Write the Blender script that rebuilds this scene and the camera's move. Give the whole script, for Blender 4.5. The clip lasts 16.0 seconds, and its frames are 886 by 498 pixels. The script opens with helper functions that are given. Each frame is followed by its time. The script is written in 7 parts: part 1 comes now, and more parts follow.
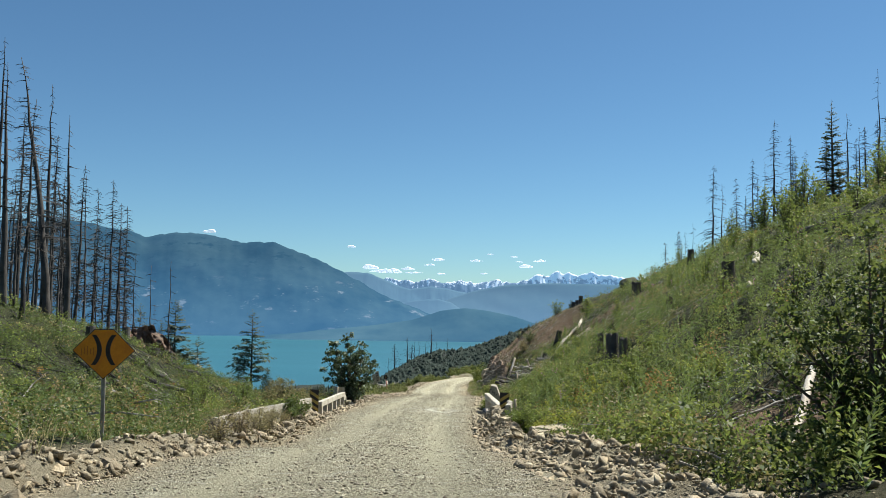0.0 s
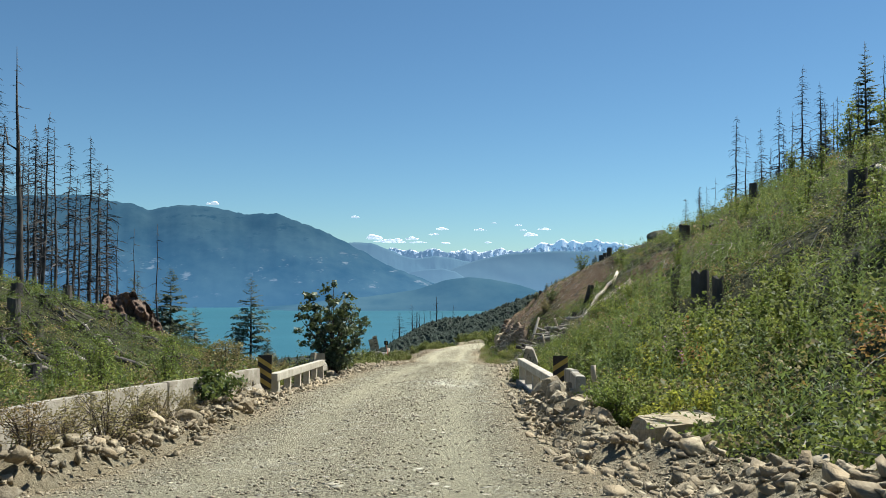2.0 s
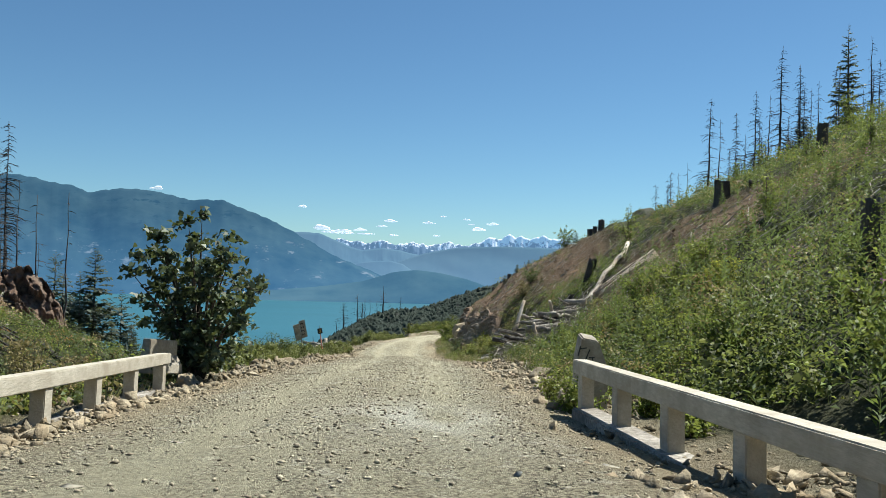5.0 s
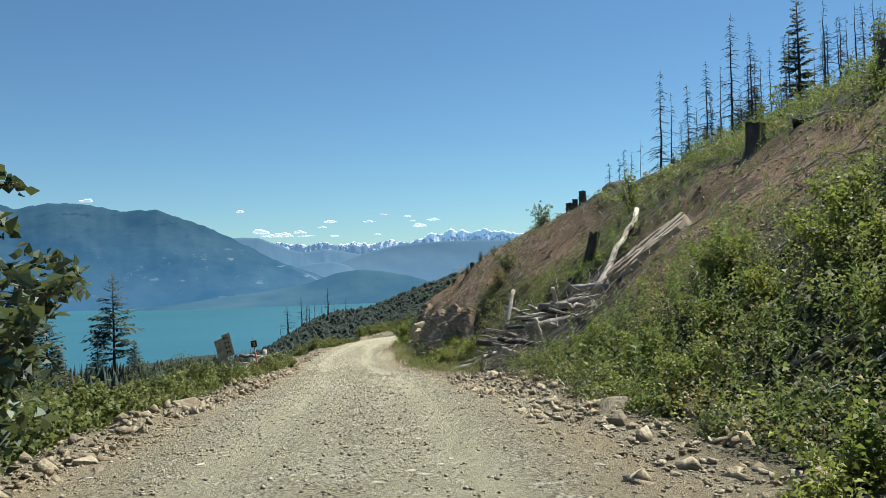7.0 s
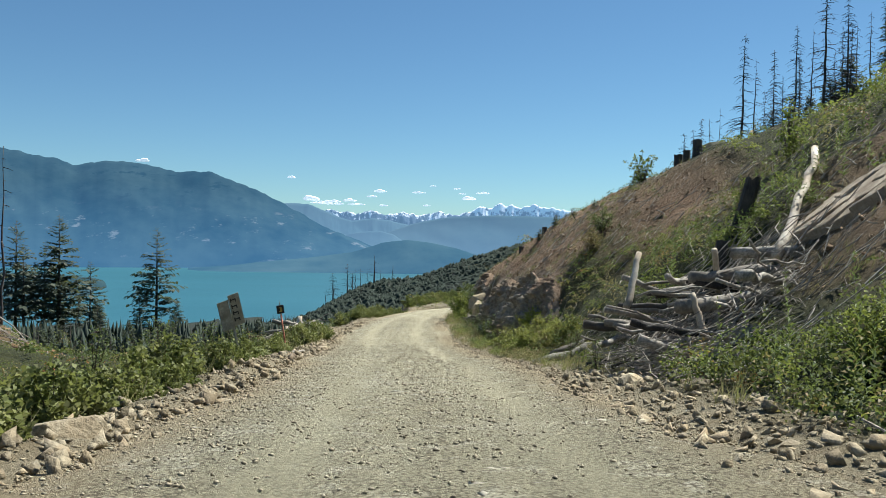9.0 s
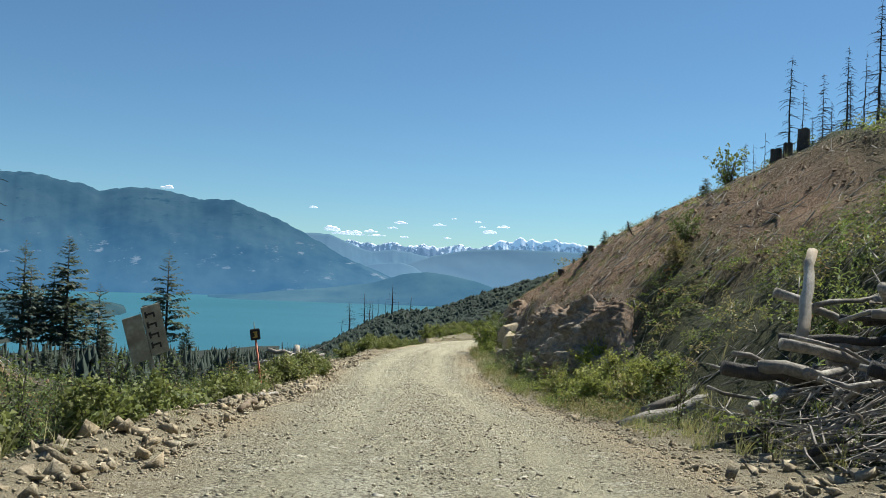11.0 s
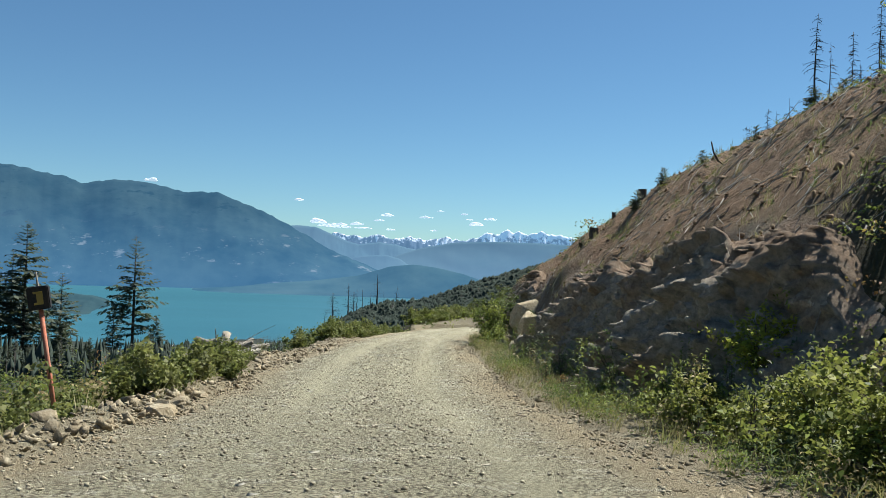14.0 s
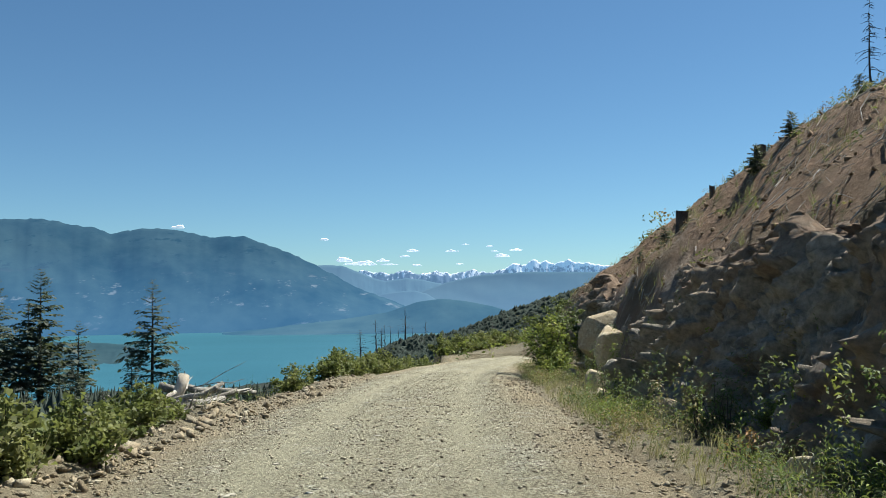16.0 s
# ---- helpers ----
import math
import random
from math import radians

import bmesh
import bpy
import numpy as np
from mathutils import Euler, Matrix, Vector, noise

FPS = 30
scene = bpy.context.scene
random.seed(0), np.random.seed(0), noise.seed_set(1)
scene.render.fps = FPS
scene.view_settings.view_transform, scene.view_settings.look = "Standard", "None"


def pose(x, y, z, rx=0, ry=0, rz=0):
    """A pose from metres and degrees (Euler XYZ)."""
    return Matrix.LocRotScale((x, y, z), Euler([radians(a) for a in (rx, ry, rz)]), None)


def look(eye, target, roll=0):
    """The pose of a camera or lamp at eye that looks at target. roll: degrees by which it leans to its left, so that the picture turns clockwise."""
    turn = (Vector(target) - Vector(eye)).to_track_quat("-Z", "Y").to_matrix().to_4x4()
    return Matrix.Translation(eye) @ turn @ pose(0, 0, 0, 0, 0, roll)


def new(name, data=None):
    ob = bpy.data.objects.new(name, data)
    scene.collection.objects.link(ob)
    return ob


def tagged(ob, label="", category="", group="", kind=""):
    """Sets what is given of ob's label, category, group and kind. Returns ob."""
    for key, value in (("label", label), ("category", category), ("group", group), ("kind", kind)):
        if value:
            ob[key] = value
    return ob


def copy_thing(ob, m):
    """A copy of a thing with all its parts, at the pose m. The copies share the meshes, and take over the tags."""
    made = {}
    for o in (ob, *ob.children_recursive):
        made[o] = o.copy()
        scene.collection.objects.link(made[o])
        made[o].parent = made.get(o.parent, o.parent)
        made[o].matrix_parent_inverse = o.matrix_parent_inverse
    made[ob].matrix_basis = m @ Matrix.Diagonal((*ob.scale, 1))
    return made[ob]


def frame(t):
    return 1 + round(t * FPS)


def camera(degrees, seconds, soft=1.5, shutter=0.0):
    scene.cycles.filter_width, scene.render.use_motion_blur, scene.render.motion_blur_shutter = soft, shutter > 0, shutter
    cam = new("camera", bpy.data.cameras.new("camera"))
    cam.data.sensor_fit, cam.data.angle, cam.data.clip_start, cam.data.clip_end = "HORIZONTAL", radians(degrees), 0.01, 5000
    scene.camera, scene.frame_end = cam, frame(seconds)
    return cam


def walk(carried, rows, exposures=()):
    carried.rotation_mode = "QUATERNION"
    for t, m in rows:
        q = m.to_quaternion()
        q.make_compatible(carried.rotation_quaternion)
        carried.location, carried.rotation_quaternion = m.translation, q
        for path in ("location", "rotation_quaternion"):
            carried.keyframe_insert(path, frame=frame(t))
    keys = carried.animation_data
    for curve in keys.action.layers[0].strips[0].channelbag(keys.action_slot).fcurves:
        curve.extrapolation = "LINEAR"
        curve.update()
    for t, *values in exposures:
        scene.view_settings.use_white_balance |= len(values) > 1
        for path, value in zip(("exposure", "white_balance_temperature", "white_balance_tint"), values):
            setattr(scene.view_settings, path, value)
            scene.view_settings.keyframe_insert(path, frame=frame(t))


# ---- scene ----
cam = camera(56.2, 16.0, soft=0.75)
METRES, EYE, TILT, LEAN, TURN = 72.0, 1.25, 0.0, 0.0, 0.0
ROWS = [
    (0.0, 0.0, 0.0, 0.0, -0.06, 4.05, -0.81),
    (0.5, -0.0011, 0.0357, -0.0039, 0.24, 3.22, -0.33),
    (1.0, -0.0019, 0.0711, -0.0077, 0.46, 3.1, -0.29),
    (1.5, -0.0028, 0.1071, -0.0118, 0.42, 2.48, -0.24),
    (2.0, -0.0039, 0.1428, -0.0157, 0.25, 1.95, -0.09),
    (2.5, -0.0046, 0.1777, -0.0198, 0.21, 1.9, 0.58),
    (3.0, -0.0056, 0.2115, -0.0234, -0.05, 1.71, 0.57),
    (3.5, -0.0065, 0.2431, -0.0265, -0.45, 1.56, 0.53),
    (6.0, -0.0098, 0.3927, -0.0362, -6.39, 1.7, -2.6),
    (6.5, -0.0107, 0.4243, -0.0374, -8.1, 3.0, -1.76),
    (7.0, -0.0115, 0.456, -0.0383, -7.32, 1.28, 1.79),
    (7.5, -0.0125, 0.4863, -0.0391, -7.04, 1.32, 0.59),
    (8.0, -0.0128, 0.517, -0.0417, -6.22, -0.36, 2.03),
    (8.5, -0.013, 0.5472, -0.0444, -3.96, -2.74, 1.13),
    (9.0, -0.013, 0.5789, -0.0478, -4.06, -0.53, -0.93),
    (9.5, -0.0126, 0.6057, -0.0501, -4.12, 4.06, -2.98),
    (10.0, -0.0116, 0.6361, -0.0529, -3.33, 2.03, -2.84),
    (12.5, -0.0059, 0.7763, -0.0673, -2.56, 1.58, -2.06),
    (13.0, -0.0046, 0.8069, -0.0705, -3.0, 1.49, -1.84),
    (13.5, -0.0033, 0.8378, -0.0738, -3.43, 1.35, -1.87),
    (14.0, -0.0021, 0.8714, -0.0775, -3.63, 1.24, -2.08),
    (14.5, -0.0009, 0.9025, -0.0808, -3.55, 1.83, -1.75),
    (15.0, 0.0001, 0.9329, -0.0833, -3.59, 2.44, -0.59),
    (15.5, 0.0008, 0.9635, -0.086, -3.61, 3.6, -0.16),
    (16.0, 0.0014, 0.9953, -0.0887, -1.71, 3.54, 0.6),
]
walk(cam, [(t, pose(0, 0, EYE, TILT, LEAN, TURN) @ pose(METRES * x, METRES * y, METRES * z, 90 + pitch, roll, yaw)) for t, x, y, z, yaw, pitch, roll in ROWS],
     exposures=((0.0, 0.70, 6500, 8.0), (16.0, 0.70, 6500, 8.0)))

# ---- world, sun ----
SUN_AZ, SUN_EL = 53.0, 56.0      # degrees to the right of the way ahead, and up
world = bpy.data.worlds.new("sky")
scene.world = world
world.use_nodes = True
wn = world.node_tree.nodes
sky = wn.new("ShaderNodeTexSky")
sky.sky_type, sky.sun_disc = "NISHITA", False
sky.sun_elevation, sky.sun_rotation = radians(SUN_EL), radians(SUN_AZ)
sky.altitude, sky.air_density, sky.dust_density, sky.ozone_density = 1200, 1.0, 0.35, 1.6
wn["Background"].inputs["Strength"].default_value = 0.0522
clear = wn.new("ShaderNodeMix")      # a very clear, dry day: a little bluer than the model
clear.data_type, clear.blend_type = "RGBA", "MULTIPLY"
clear.inputs[0].default_value, clear.inputs[7].default_value = 1.0, (0.76, 1.08, 1.22, 1)
world.node_tree.links.new(sky.outputs["Color"], clear.inputs[6])
world.node_tree.links.new(clear.outputs[2], wn["Background"].inputs["Color"])
sun = new("sun", bpy.data.lights.new("sun", "SUN"))
sun.data.energy, sun.data.angle, sun.data.color = 5.0, radians(0.53), (1.0, 0.975, 0.90)
sun_way = Vector((math.sin(radians(SUN_AZ)) * math.cos(radians(SUN_EL)), math.cos(radians(SUN_AZ)) * math.cos(radians(SUN_EL)), math.sin(radians(SUN_EL))))
sun.matrix_world = look(sun_way * 100, (0, 0, 0))

# ---- materials ----
def nodes_of(name):
    m = bpy.data.materials.new(name)
    m.use_nodes = True
    return m, m.node_tree.nodes, m.node_tree.links


def mixed(n, l, fac, a, b, mode="MIX"):
    """A colour mix; each of fac, a, b is a socket or a value."""
    x = n.new("ShaderNodeMix")
    x.data_type, x.blend_type = "RGBA", mode
    for sock, v in ((x.inputs[0], fac), (x.inputs[6], a), (x.inputs[7], b)):
        if isinstance(v, (int, float)):
            sock.default_value = v
        elif isinstance(v, tuple):
            sock.default_value = (*v, 1)
        else:
            l.new(v, sock)
    return x.outputs[2]


def noised(n, l, scale, detail=5, rough=0.6, lo=0.35, hi=0.65, stretch=None, local=False):
    """Noise in metres, stretched to 0..1 between lo and hi."""
    if local:
        pos = n.new("ShaderNodeTexCoord").outputs["Object"]
    else:
        pos = n.new("ShaderNodeNewGeometry").outputs["Position"]
    if stretch:
        mp = n.new("ShaderNodeMapping")
        mp.inputs["Scale"].default_value = stretch
        l.new(pos, mp.inputs["Vector"])
        pos = mp.outputs["Vector"]
    t = n.new("ShaderNodeTexNoise")
    t.inputs["Scale"].default_value, t.inputs["Detail"].default_value, t.inputs["Roughness"].default_value = scale, detail, rough
    l.new(pos, t.inputs["Vector"])
    r = n.new("ShaderNodeMapRange")
    r.inputs["From Min"].default_value, r.inputs["From Max"].default_value = lo, hi
    l.new(t.outputs["Fac"], r.inputs["Value"])
    return r.outputs["Result"]


def bumped(n, l, height, strength, distance, bsdf):
    b = n.new("ShaderNodeBump")
    b.inputs["Strength"].default_value, b.inputs["Distance"].default_value = strength, distance
    l.new(height, b.inputs["Height"])
    l.new(b.outputs["Normal"], bsdf.inputs["Normal"])


def mat(name, c1, c2, c3=None, fine=30.0, broad=1.5, rough=0.9, bump=0.5, depth=0.02, island=0.0, stretch=None, local=False, spec=0.3, metal=0.0):
    """Two colours in fine grain, a third in broad stains, a bump, and a random shade for each loose piece."""
    m, n, l = nodes_of(name)
    b = n["Principled BSDF"]
    grain = noised(n, l, fine, stretch=stretch, local=local)
    col = mixed(n, l, grain, c1, c2)
    if c3:
        col = mixed(n, l, noised(n, l, broad, 4, local=local), col, c3)
    if island:
        g = n.new("ShaderNodeNewGeometry")
        o = n.new("ShaderNodeObjectInfo")
        add = n.new("ShaderNodeMath")
        add.operation = "ADD"
        l.new(g.outputs["Random Per Island"], add.inputs[0])
        l.new(o.outputs["Random"], add.inputs[1])
        r = n.new("ShaderNodeMapRange")
        r.inputs["From Max"].default_value = 2
        r.inputs["To Min"].default_value, r.inputs["To Max"].default_value = 1 - island, 1 + island
        l.new(add.outputs[0], r.inputs["Value"])
        hsv = n.new("ShaderNodeHueSaturation")
        l.new(r.outputs["Result"], hsv.inputs["Value"])
        l.new(col, hsv.inputs["Color"])
        col = hsv.outputs["Color"]
    l.new(col, b.inputs["Base Color"])
    b.inputs["Roughness"].default_value, b.inputs["Metallic"].default_value = rough, metal
    b.inputs["Specular IOR Level"].default_value = spec
    if bump:
        bumped(n, l, grain, bump, depth, b)
    return m


def leaf_mat(name, c1, c2, c3, through_light=0.45, shade=0.5, rough=0.6):
    """Leaves: three colours picked leaf by leaf and patch by patch, some light let through."""
    m, n, l = nodes_of(name)
    out, b = n["Material Output"], n["Principled BSDF"]
    g = n.new("ShaderNodeNewGeometry")
    col = mixed(n, l, mixed(n, l, 0.5, g.outputs["Random Per Island"], noised(n, l, 2.6, 3, lo=0.38, hi=0.62)), c1, c2)
    col = mixed(n, l, noised(n, l, 0.9, 3, lo=0.45, hi=0.7), col, c3)
    w = n.new("ShaderNodeTexWhiteNoise")
    w.noise_dimensions = "1D"
    l.new(g.outputs["Random Per Island"], w.inputs["W"])
    r = n.new("ShaderNodeMapRange")
    r.inputs["To Min"].default_value, r.inputs["To Max"].default_value = 1 - shade, 1 + shade
    l.new(w.outputs["Value"], r.inputs["Value"])
    hsv = n.new("ShaderNodeHueSaturation")
    l.new(r.outputs["Result"], hsv.inputs["Value"])
    l.new(col, hsv.inputs["Color"])
    l.new(hsv.outputs["Color"], b.inputs["Base Color"])
    b.inputs["Roughness"].default_value, b.inputs["Specular IOR Level"].default_value = rough, 0.28
    t = n.new("ShaderNodeBsdfTranslucent")
    warm = mixed(n, l, 0.35, hsv.outputs["Color"], (0.34, 0.39, 0.09))
    l.new(warm, t.inputs["Color"])
    mix = n.new("ShaderNodeMixShader")
    mix.inputs["Fac"].default_value = through_light
    l.new(b.outputs[0], mix.inputs[1])
    l.new(t.outputs[0], mix.inputs[2])
    l.new(mix.outputs[0], out.inputs["Surface"])
    return m


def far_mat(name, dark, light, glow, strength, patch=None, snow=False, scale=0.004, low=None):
    """Distance: a dull surface with the blue haze put in as its own glow."""
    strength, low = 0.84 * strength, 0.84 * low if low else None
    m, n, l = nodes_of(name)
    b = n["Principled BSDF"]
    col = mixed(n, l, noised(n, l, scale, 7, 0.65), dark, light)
    if patch:
        # logged and burnt openings, in a belt half way up
        belt = n.new("ShaderNodeNewGeometry"), n.new("ShaderNodeSeparateXYZ"), n.new("ShaderNodeFloatCurve")
        l.new(belt[0].outputs["Position"], belt[1].inputs[0])
        height = n.new("ShaderNodeMapRange")
        height.inputs["From Min"].default_value, height.inputs["From Max"].default_value = -110, 230
        l.new(belt[1].outputs["Z"], height.inputs["Value"])
        points = belt[2].mapping.curves[0].points
        points[0].location, points[1].location = (0, 0.1), (1, 0)
        points.new(0.48, 1)
        points.new(0.75, 0.1)
        l.new(height.outputs["Result"], belt[2].inputs["Value"])
        patch = mixed(n, l, belt[2].outputs["Value"], dark, patch)
        col = mixed(n, l, noised(n, l, 0.0085, 7, 0.72, 0.585, 0.64, stretch=(1, 0.5, 2.4)), col, patch)
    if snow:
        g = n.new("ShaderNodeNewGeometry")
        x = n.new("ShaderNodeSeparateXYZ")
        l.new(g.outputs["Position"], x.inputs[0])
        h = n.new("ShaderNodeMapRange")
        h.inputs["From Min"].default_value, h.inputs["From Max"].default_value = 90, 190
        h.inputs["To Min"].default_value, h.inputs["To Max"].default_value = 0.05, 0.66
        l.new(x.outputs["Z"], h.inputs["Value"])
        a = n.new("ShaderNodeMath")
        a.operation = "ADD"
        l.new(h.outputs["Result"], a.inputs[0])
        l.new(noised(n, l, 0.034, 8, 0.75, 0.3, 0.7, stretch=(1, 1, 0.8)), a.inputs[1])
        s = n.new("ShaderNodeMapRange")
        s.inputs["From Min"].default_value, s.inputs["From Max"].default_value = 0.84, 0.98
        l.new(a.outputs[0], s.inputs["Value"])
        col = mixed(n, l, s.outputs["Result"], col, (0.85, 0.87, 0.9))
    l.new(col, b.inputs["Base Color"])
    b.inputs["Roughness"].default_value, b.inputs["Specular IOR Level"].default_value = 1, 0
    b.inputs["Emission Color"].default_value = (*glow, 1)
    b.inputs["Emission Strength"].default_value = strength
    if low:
        # painted haze: the glow is stronger at the foot than at the crest
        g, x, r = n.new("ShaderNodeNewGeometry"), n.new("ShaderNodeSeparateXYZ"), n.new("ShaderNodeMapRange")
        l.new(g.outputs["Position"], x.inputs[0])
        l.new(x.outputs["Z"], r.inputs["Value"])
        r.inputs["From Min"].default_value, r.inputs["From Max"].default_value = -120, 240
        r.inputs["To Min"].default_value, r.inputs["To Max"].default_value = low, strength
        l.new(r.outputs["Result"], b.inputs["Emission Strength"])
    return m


M_ROCK = mat("grey_rock", (0.19, 0.162, 0.11), (0.46, 0.405, 0.295), (0.33, 0.26, 0.165), 14, 3, 0.9, 0.6, 0.02, 0.5)
M_GRAVEL = mat("gravel_stone", (0.29, 0.255, 0.175), (0.66, 0.60, 0.44), (0.40, 0.335, 0.235), 40, 6, 0.9, 0, 0.01, 0.6)
M_CHAR = mat("charred_wood", (0.012, 0.011, 0.011), (0.05, 0.045, 0.042), (0.10, 0.09, 0.08), 9, 0.7, 0.85, 0.6, 0.02, 0.2, (4, 4, 0.6))
M_GREYWOOD = mat("weathered_wood", (0.20, 0.182, 0.155), (0.54, 0.505, 0.44), (0.16, 0.14, 0.115), 18, 1.3, 0.85, 0.5, 0.015, 0.25)
M_PALEWOOD = mat("barkless_pale_wood", (0.48, 0.43, 0.35), (0.68, 0.63, 0.54), (0.36, 0.29, 0.21), 8, 1.6, 0.75, 0.4, 0.01, 0.1, (5, 5, 1))
M_TWIG = mat("dead_twigs", (0.16, 0.14, 0.118), (0.50, 0.46, 0.40), None, 6, 1, 0.9, 0, 0, 0.45)
M_BARK = mat("conifer_bark", (0.05, 0.04, 0.033), (0.13, 0.105, 0.085), None, 9, 1, 0.9, 0.5, 0.02, 0, (4, 4, 0.7))
M_NEEDLE = leaf_mat("conifer_needles", (0.034, 0.048, 0.034), (0.076, 0.094, 0.066), (0.058, 0.074, 0.052), 0.24, 0.4)
M_LEAF = leaf_mat("bright_green_leaves", (0.036, 0.075, 0.014), (0.19, 0.245, 0.047), (0.27, 0.29, 0.062), 0.40, 0.6)
M_LIME = leaf_mat("lime_yellow_leaves", (0.17, 0.21, 0.025), (0.36, 0.36, 0.05), (0.40, 0.36, 0.06), 0.5, 0.4)
M_SHRUB = leaf_mat("olive_shrub_leaves", (0.038, 0.066, 0.021), (0.104, 0.142, 0.052), (0.125, 0.15, 0.058), 0.36)
M_WEED = leaf_mat("grey_green_weed_leaves", (0.042, 0.08, 0.024), (0.135, 0.205, 0.07), (0.105, 0.16, 0.045), 0.38, 0.45)
M_STRAW = leaf_mat("bleached_grass", (0.28, 0.24, 0.125), (0.40, 0.35, 0.21), (0.17, 0.19, 0.07), 0.3, 0.35)
M_FIREWEED = leaf_mat("fireweed_blossom", (0.42, 0.16, 0.33), (0.52, 0.25, 0.42), (0.36, 0.18, 0.27), 0.4, 0.3)
M_ALDER = leaf_mat("alder_leaves", (0.04, 0.066, 0.036), (0.10, 0.13, 0.08), (0.075, 0.10, 0.055), 0.22, 0.5, 0.5)
M_BROAD = leaf_mat("broad_pale_leaves", (0.066, 0.092, 0.026), (0.172, 0.195, 0.063), (0.22, 0.22, 0.085), 0.38, 0.45, 0.6)
M_MAPLE = leaf_mat("yellow_green_maple_leaves", (0.09, 0.12, 0.028), (0.26, 0.275, 0.068), (0.31, 0.30, 0.085), 0.42, 0.5)
M_DRYLEAF = leaf_mat("dry_yellow_leaves", (0.20, 0.17, 0.075), (0.29, 0.235, 0.115), (0.20, 0.125, 0.06), 0.3)
M_REDLEAF = leaf_mat("reddish_leaves", (0.26, 0.09, 0.04), (0.34, 0.17, 0.06), (0.28, 0.20, 0.07), 0.35)
M_DARKLEAF = leaf_mat("deep_green_leaves", (0.022, 0.046, 0.014), (0.07, 0.108, 0.032), (0.098, 0.128, 0.04), 0.36, 0.5)
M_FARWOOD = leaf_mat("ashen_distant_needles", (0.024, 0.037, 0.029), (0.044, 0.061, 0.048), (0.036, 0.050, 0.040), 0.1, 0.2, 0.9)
M_LOGBROWN = mat("dusty_brown_log", (0.12, 0.09, 0.062), (0.28, 0.22, 0.155), (0.17, 0.13, 0.09), 14, 2, 0.9, 0.5, 0.012, 0.1)
M_CLOD = mat("soil_clods", (0.13, 0.075, 0.042), (0.29, 0.19, 0.115), (0.26, 0.19, 0.125), 20, 2, 0.95, 0, 0.01, 0.4)
M_FARPOLE = mat("distant_burnt_poles", (0.022, 0.021, 0.019), (0.07, 0.065, 0.058), None, 2, 1, 0.9, 0, 0, 0.4)
M_PALESTONE = mat("pale_bedded_stone", (0.36, 0.335, 0.26), (0.51, 0.48, 0.385), (0.33, 0.30, 0.225), 25, 4, 0.9, 0.3, 0.004, 0.2)

# ---- the lie of the land ----
def lattice(ix, iy, seed):
    h = np.sin(ix * 127.1 + iy * 311.7 + seed * 74.7) * 43758.5453
    return h - np.floor(h)


def vnoise(x, y, seed=0):
    """Smooth random heights of -1..1 on a unit lattice."""
    ix, iy = np.floor(x), np.floor(y)
    fx, fy = x - ix, y - iy
    fx, fy = fx * fx * (3 - 2 * fx), fy * fy * (3 - 2 * fy)
    a, b, c, d = lattice(ix, iy, seed), lattice(ix + 1, iy, seed), lattice(ix, iy + 1, seed), lattice(ix + 1, iy + 1, seed)
    return 2 * ((a * (1 - fx) + b * fx) * (1 - fy) + (c * (1 - fx) + d * fx) * fy) - 1


def fbm(x, y, seed=0, octaves=4):
    return sum(vnoise(x * 2**k, y * 2**k, seed + k) / 2**k for k in range(octaves))


def road_z(y):
    return np.interp(y, (-60, 0, 15.5, 18.2, 21, 29.5, 32.5, 48, 54, 59, 70, 78.5, 84, 95, 103, 112, 130),
                     (5.4, 0.05, -1.45, -1.90, -2.18, -2.60, -2.85, -3.98, -4.60, -5.03, -6.12, -6.90, -7.12, -7.5, -7.75, -8.0, -8.4))


def road_left(y):
    return np.interp(y, (-60, 10, 22, 29, 40, 50, 60, 83, 89, 96, 103, 110, 118, 130), (-4.7, -4.5, -4.2, -4.1, -3.9, -3.5, -3.4, -3.4, -3.1, -2.2, -0.6, 1.6, 5.0, 12))


def road_right(y):
    return np.interp(y, (-60, 10, 18, 25, 30, 38, 45, 56, 63, 73, 82, 91, 97, 103, 110, 118, 130), (2.2, 1.9, 1.6, 1.5, 1.7, 2.0, 2.4, 2.8, 3.0, 2.7, 2.5, 2.8, 3.1, 4.0, 6.0, 9.8, 17))


# heights over the road at steps out from its edge, one cross-section after another along the way
OUT_R = (0, 1.4, 2, 3.2, 4.3, 6.7, 10, 17, 30, 60, 150, 400, 1500)
OUT_L = (0, 1.5, 3, 6, 10, 16, 26, 45, 80, 150, 400, 1200, 3000)
RIGHT, LEFT = [], []


def right_at(y, *h):
    RIGHT.append((y, h))


def left_at(y, *h):
    LEFT.append((y, h))


right_at(-60, 0, 0, 0.1, 0.3, 0.9, 2.4, 4.4, 8, 13, 19, 33, 68, 120)
right_at(22, 0, 0, 0.1, 0.3, 0.9, 2.3, 4.3, 8, 13, 19, 33, 68, 120)
right_at(36, 0, 0.0, 0.25, 1.05, 1.75, 3.3, 5.3, 9.3, 14, 20, 34, 69, 120)
right_at(55, 0, 0.05, 0.2, 1.2, 2.0, 3.9, 6.4, 10.6, 15, 21, 35, 70, 120)
right_at(66, 0, 0, 0.3, 1.5, 2.4, 4.5, 7.1, 10.8, 15, 21, 35, 70, 120)
right_at(69.5, 0, 0, 0.3, 1.5, 2.45, 4.6, 7.2, 10.8, 15.2, 21, 35, 70, 120)
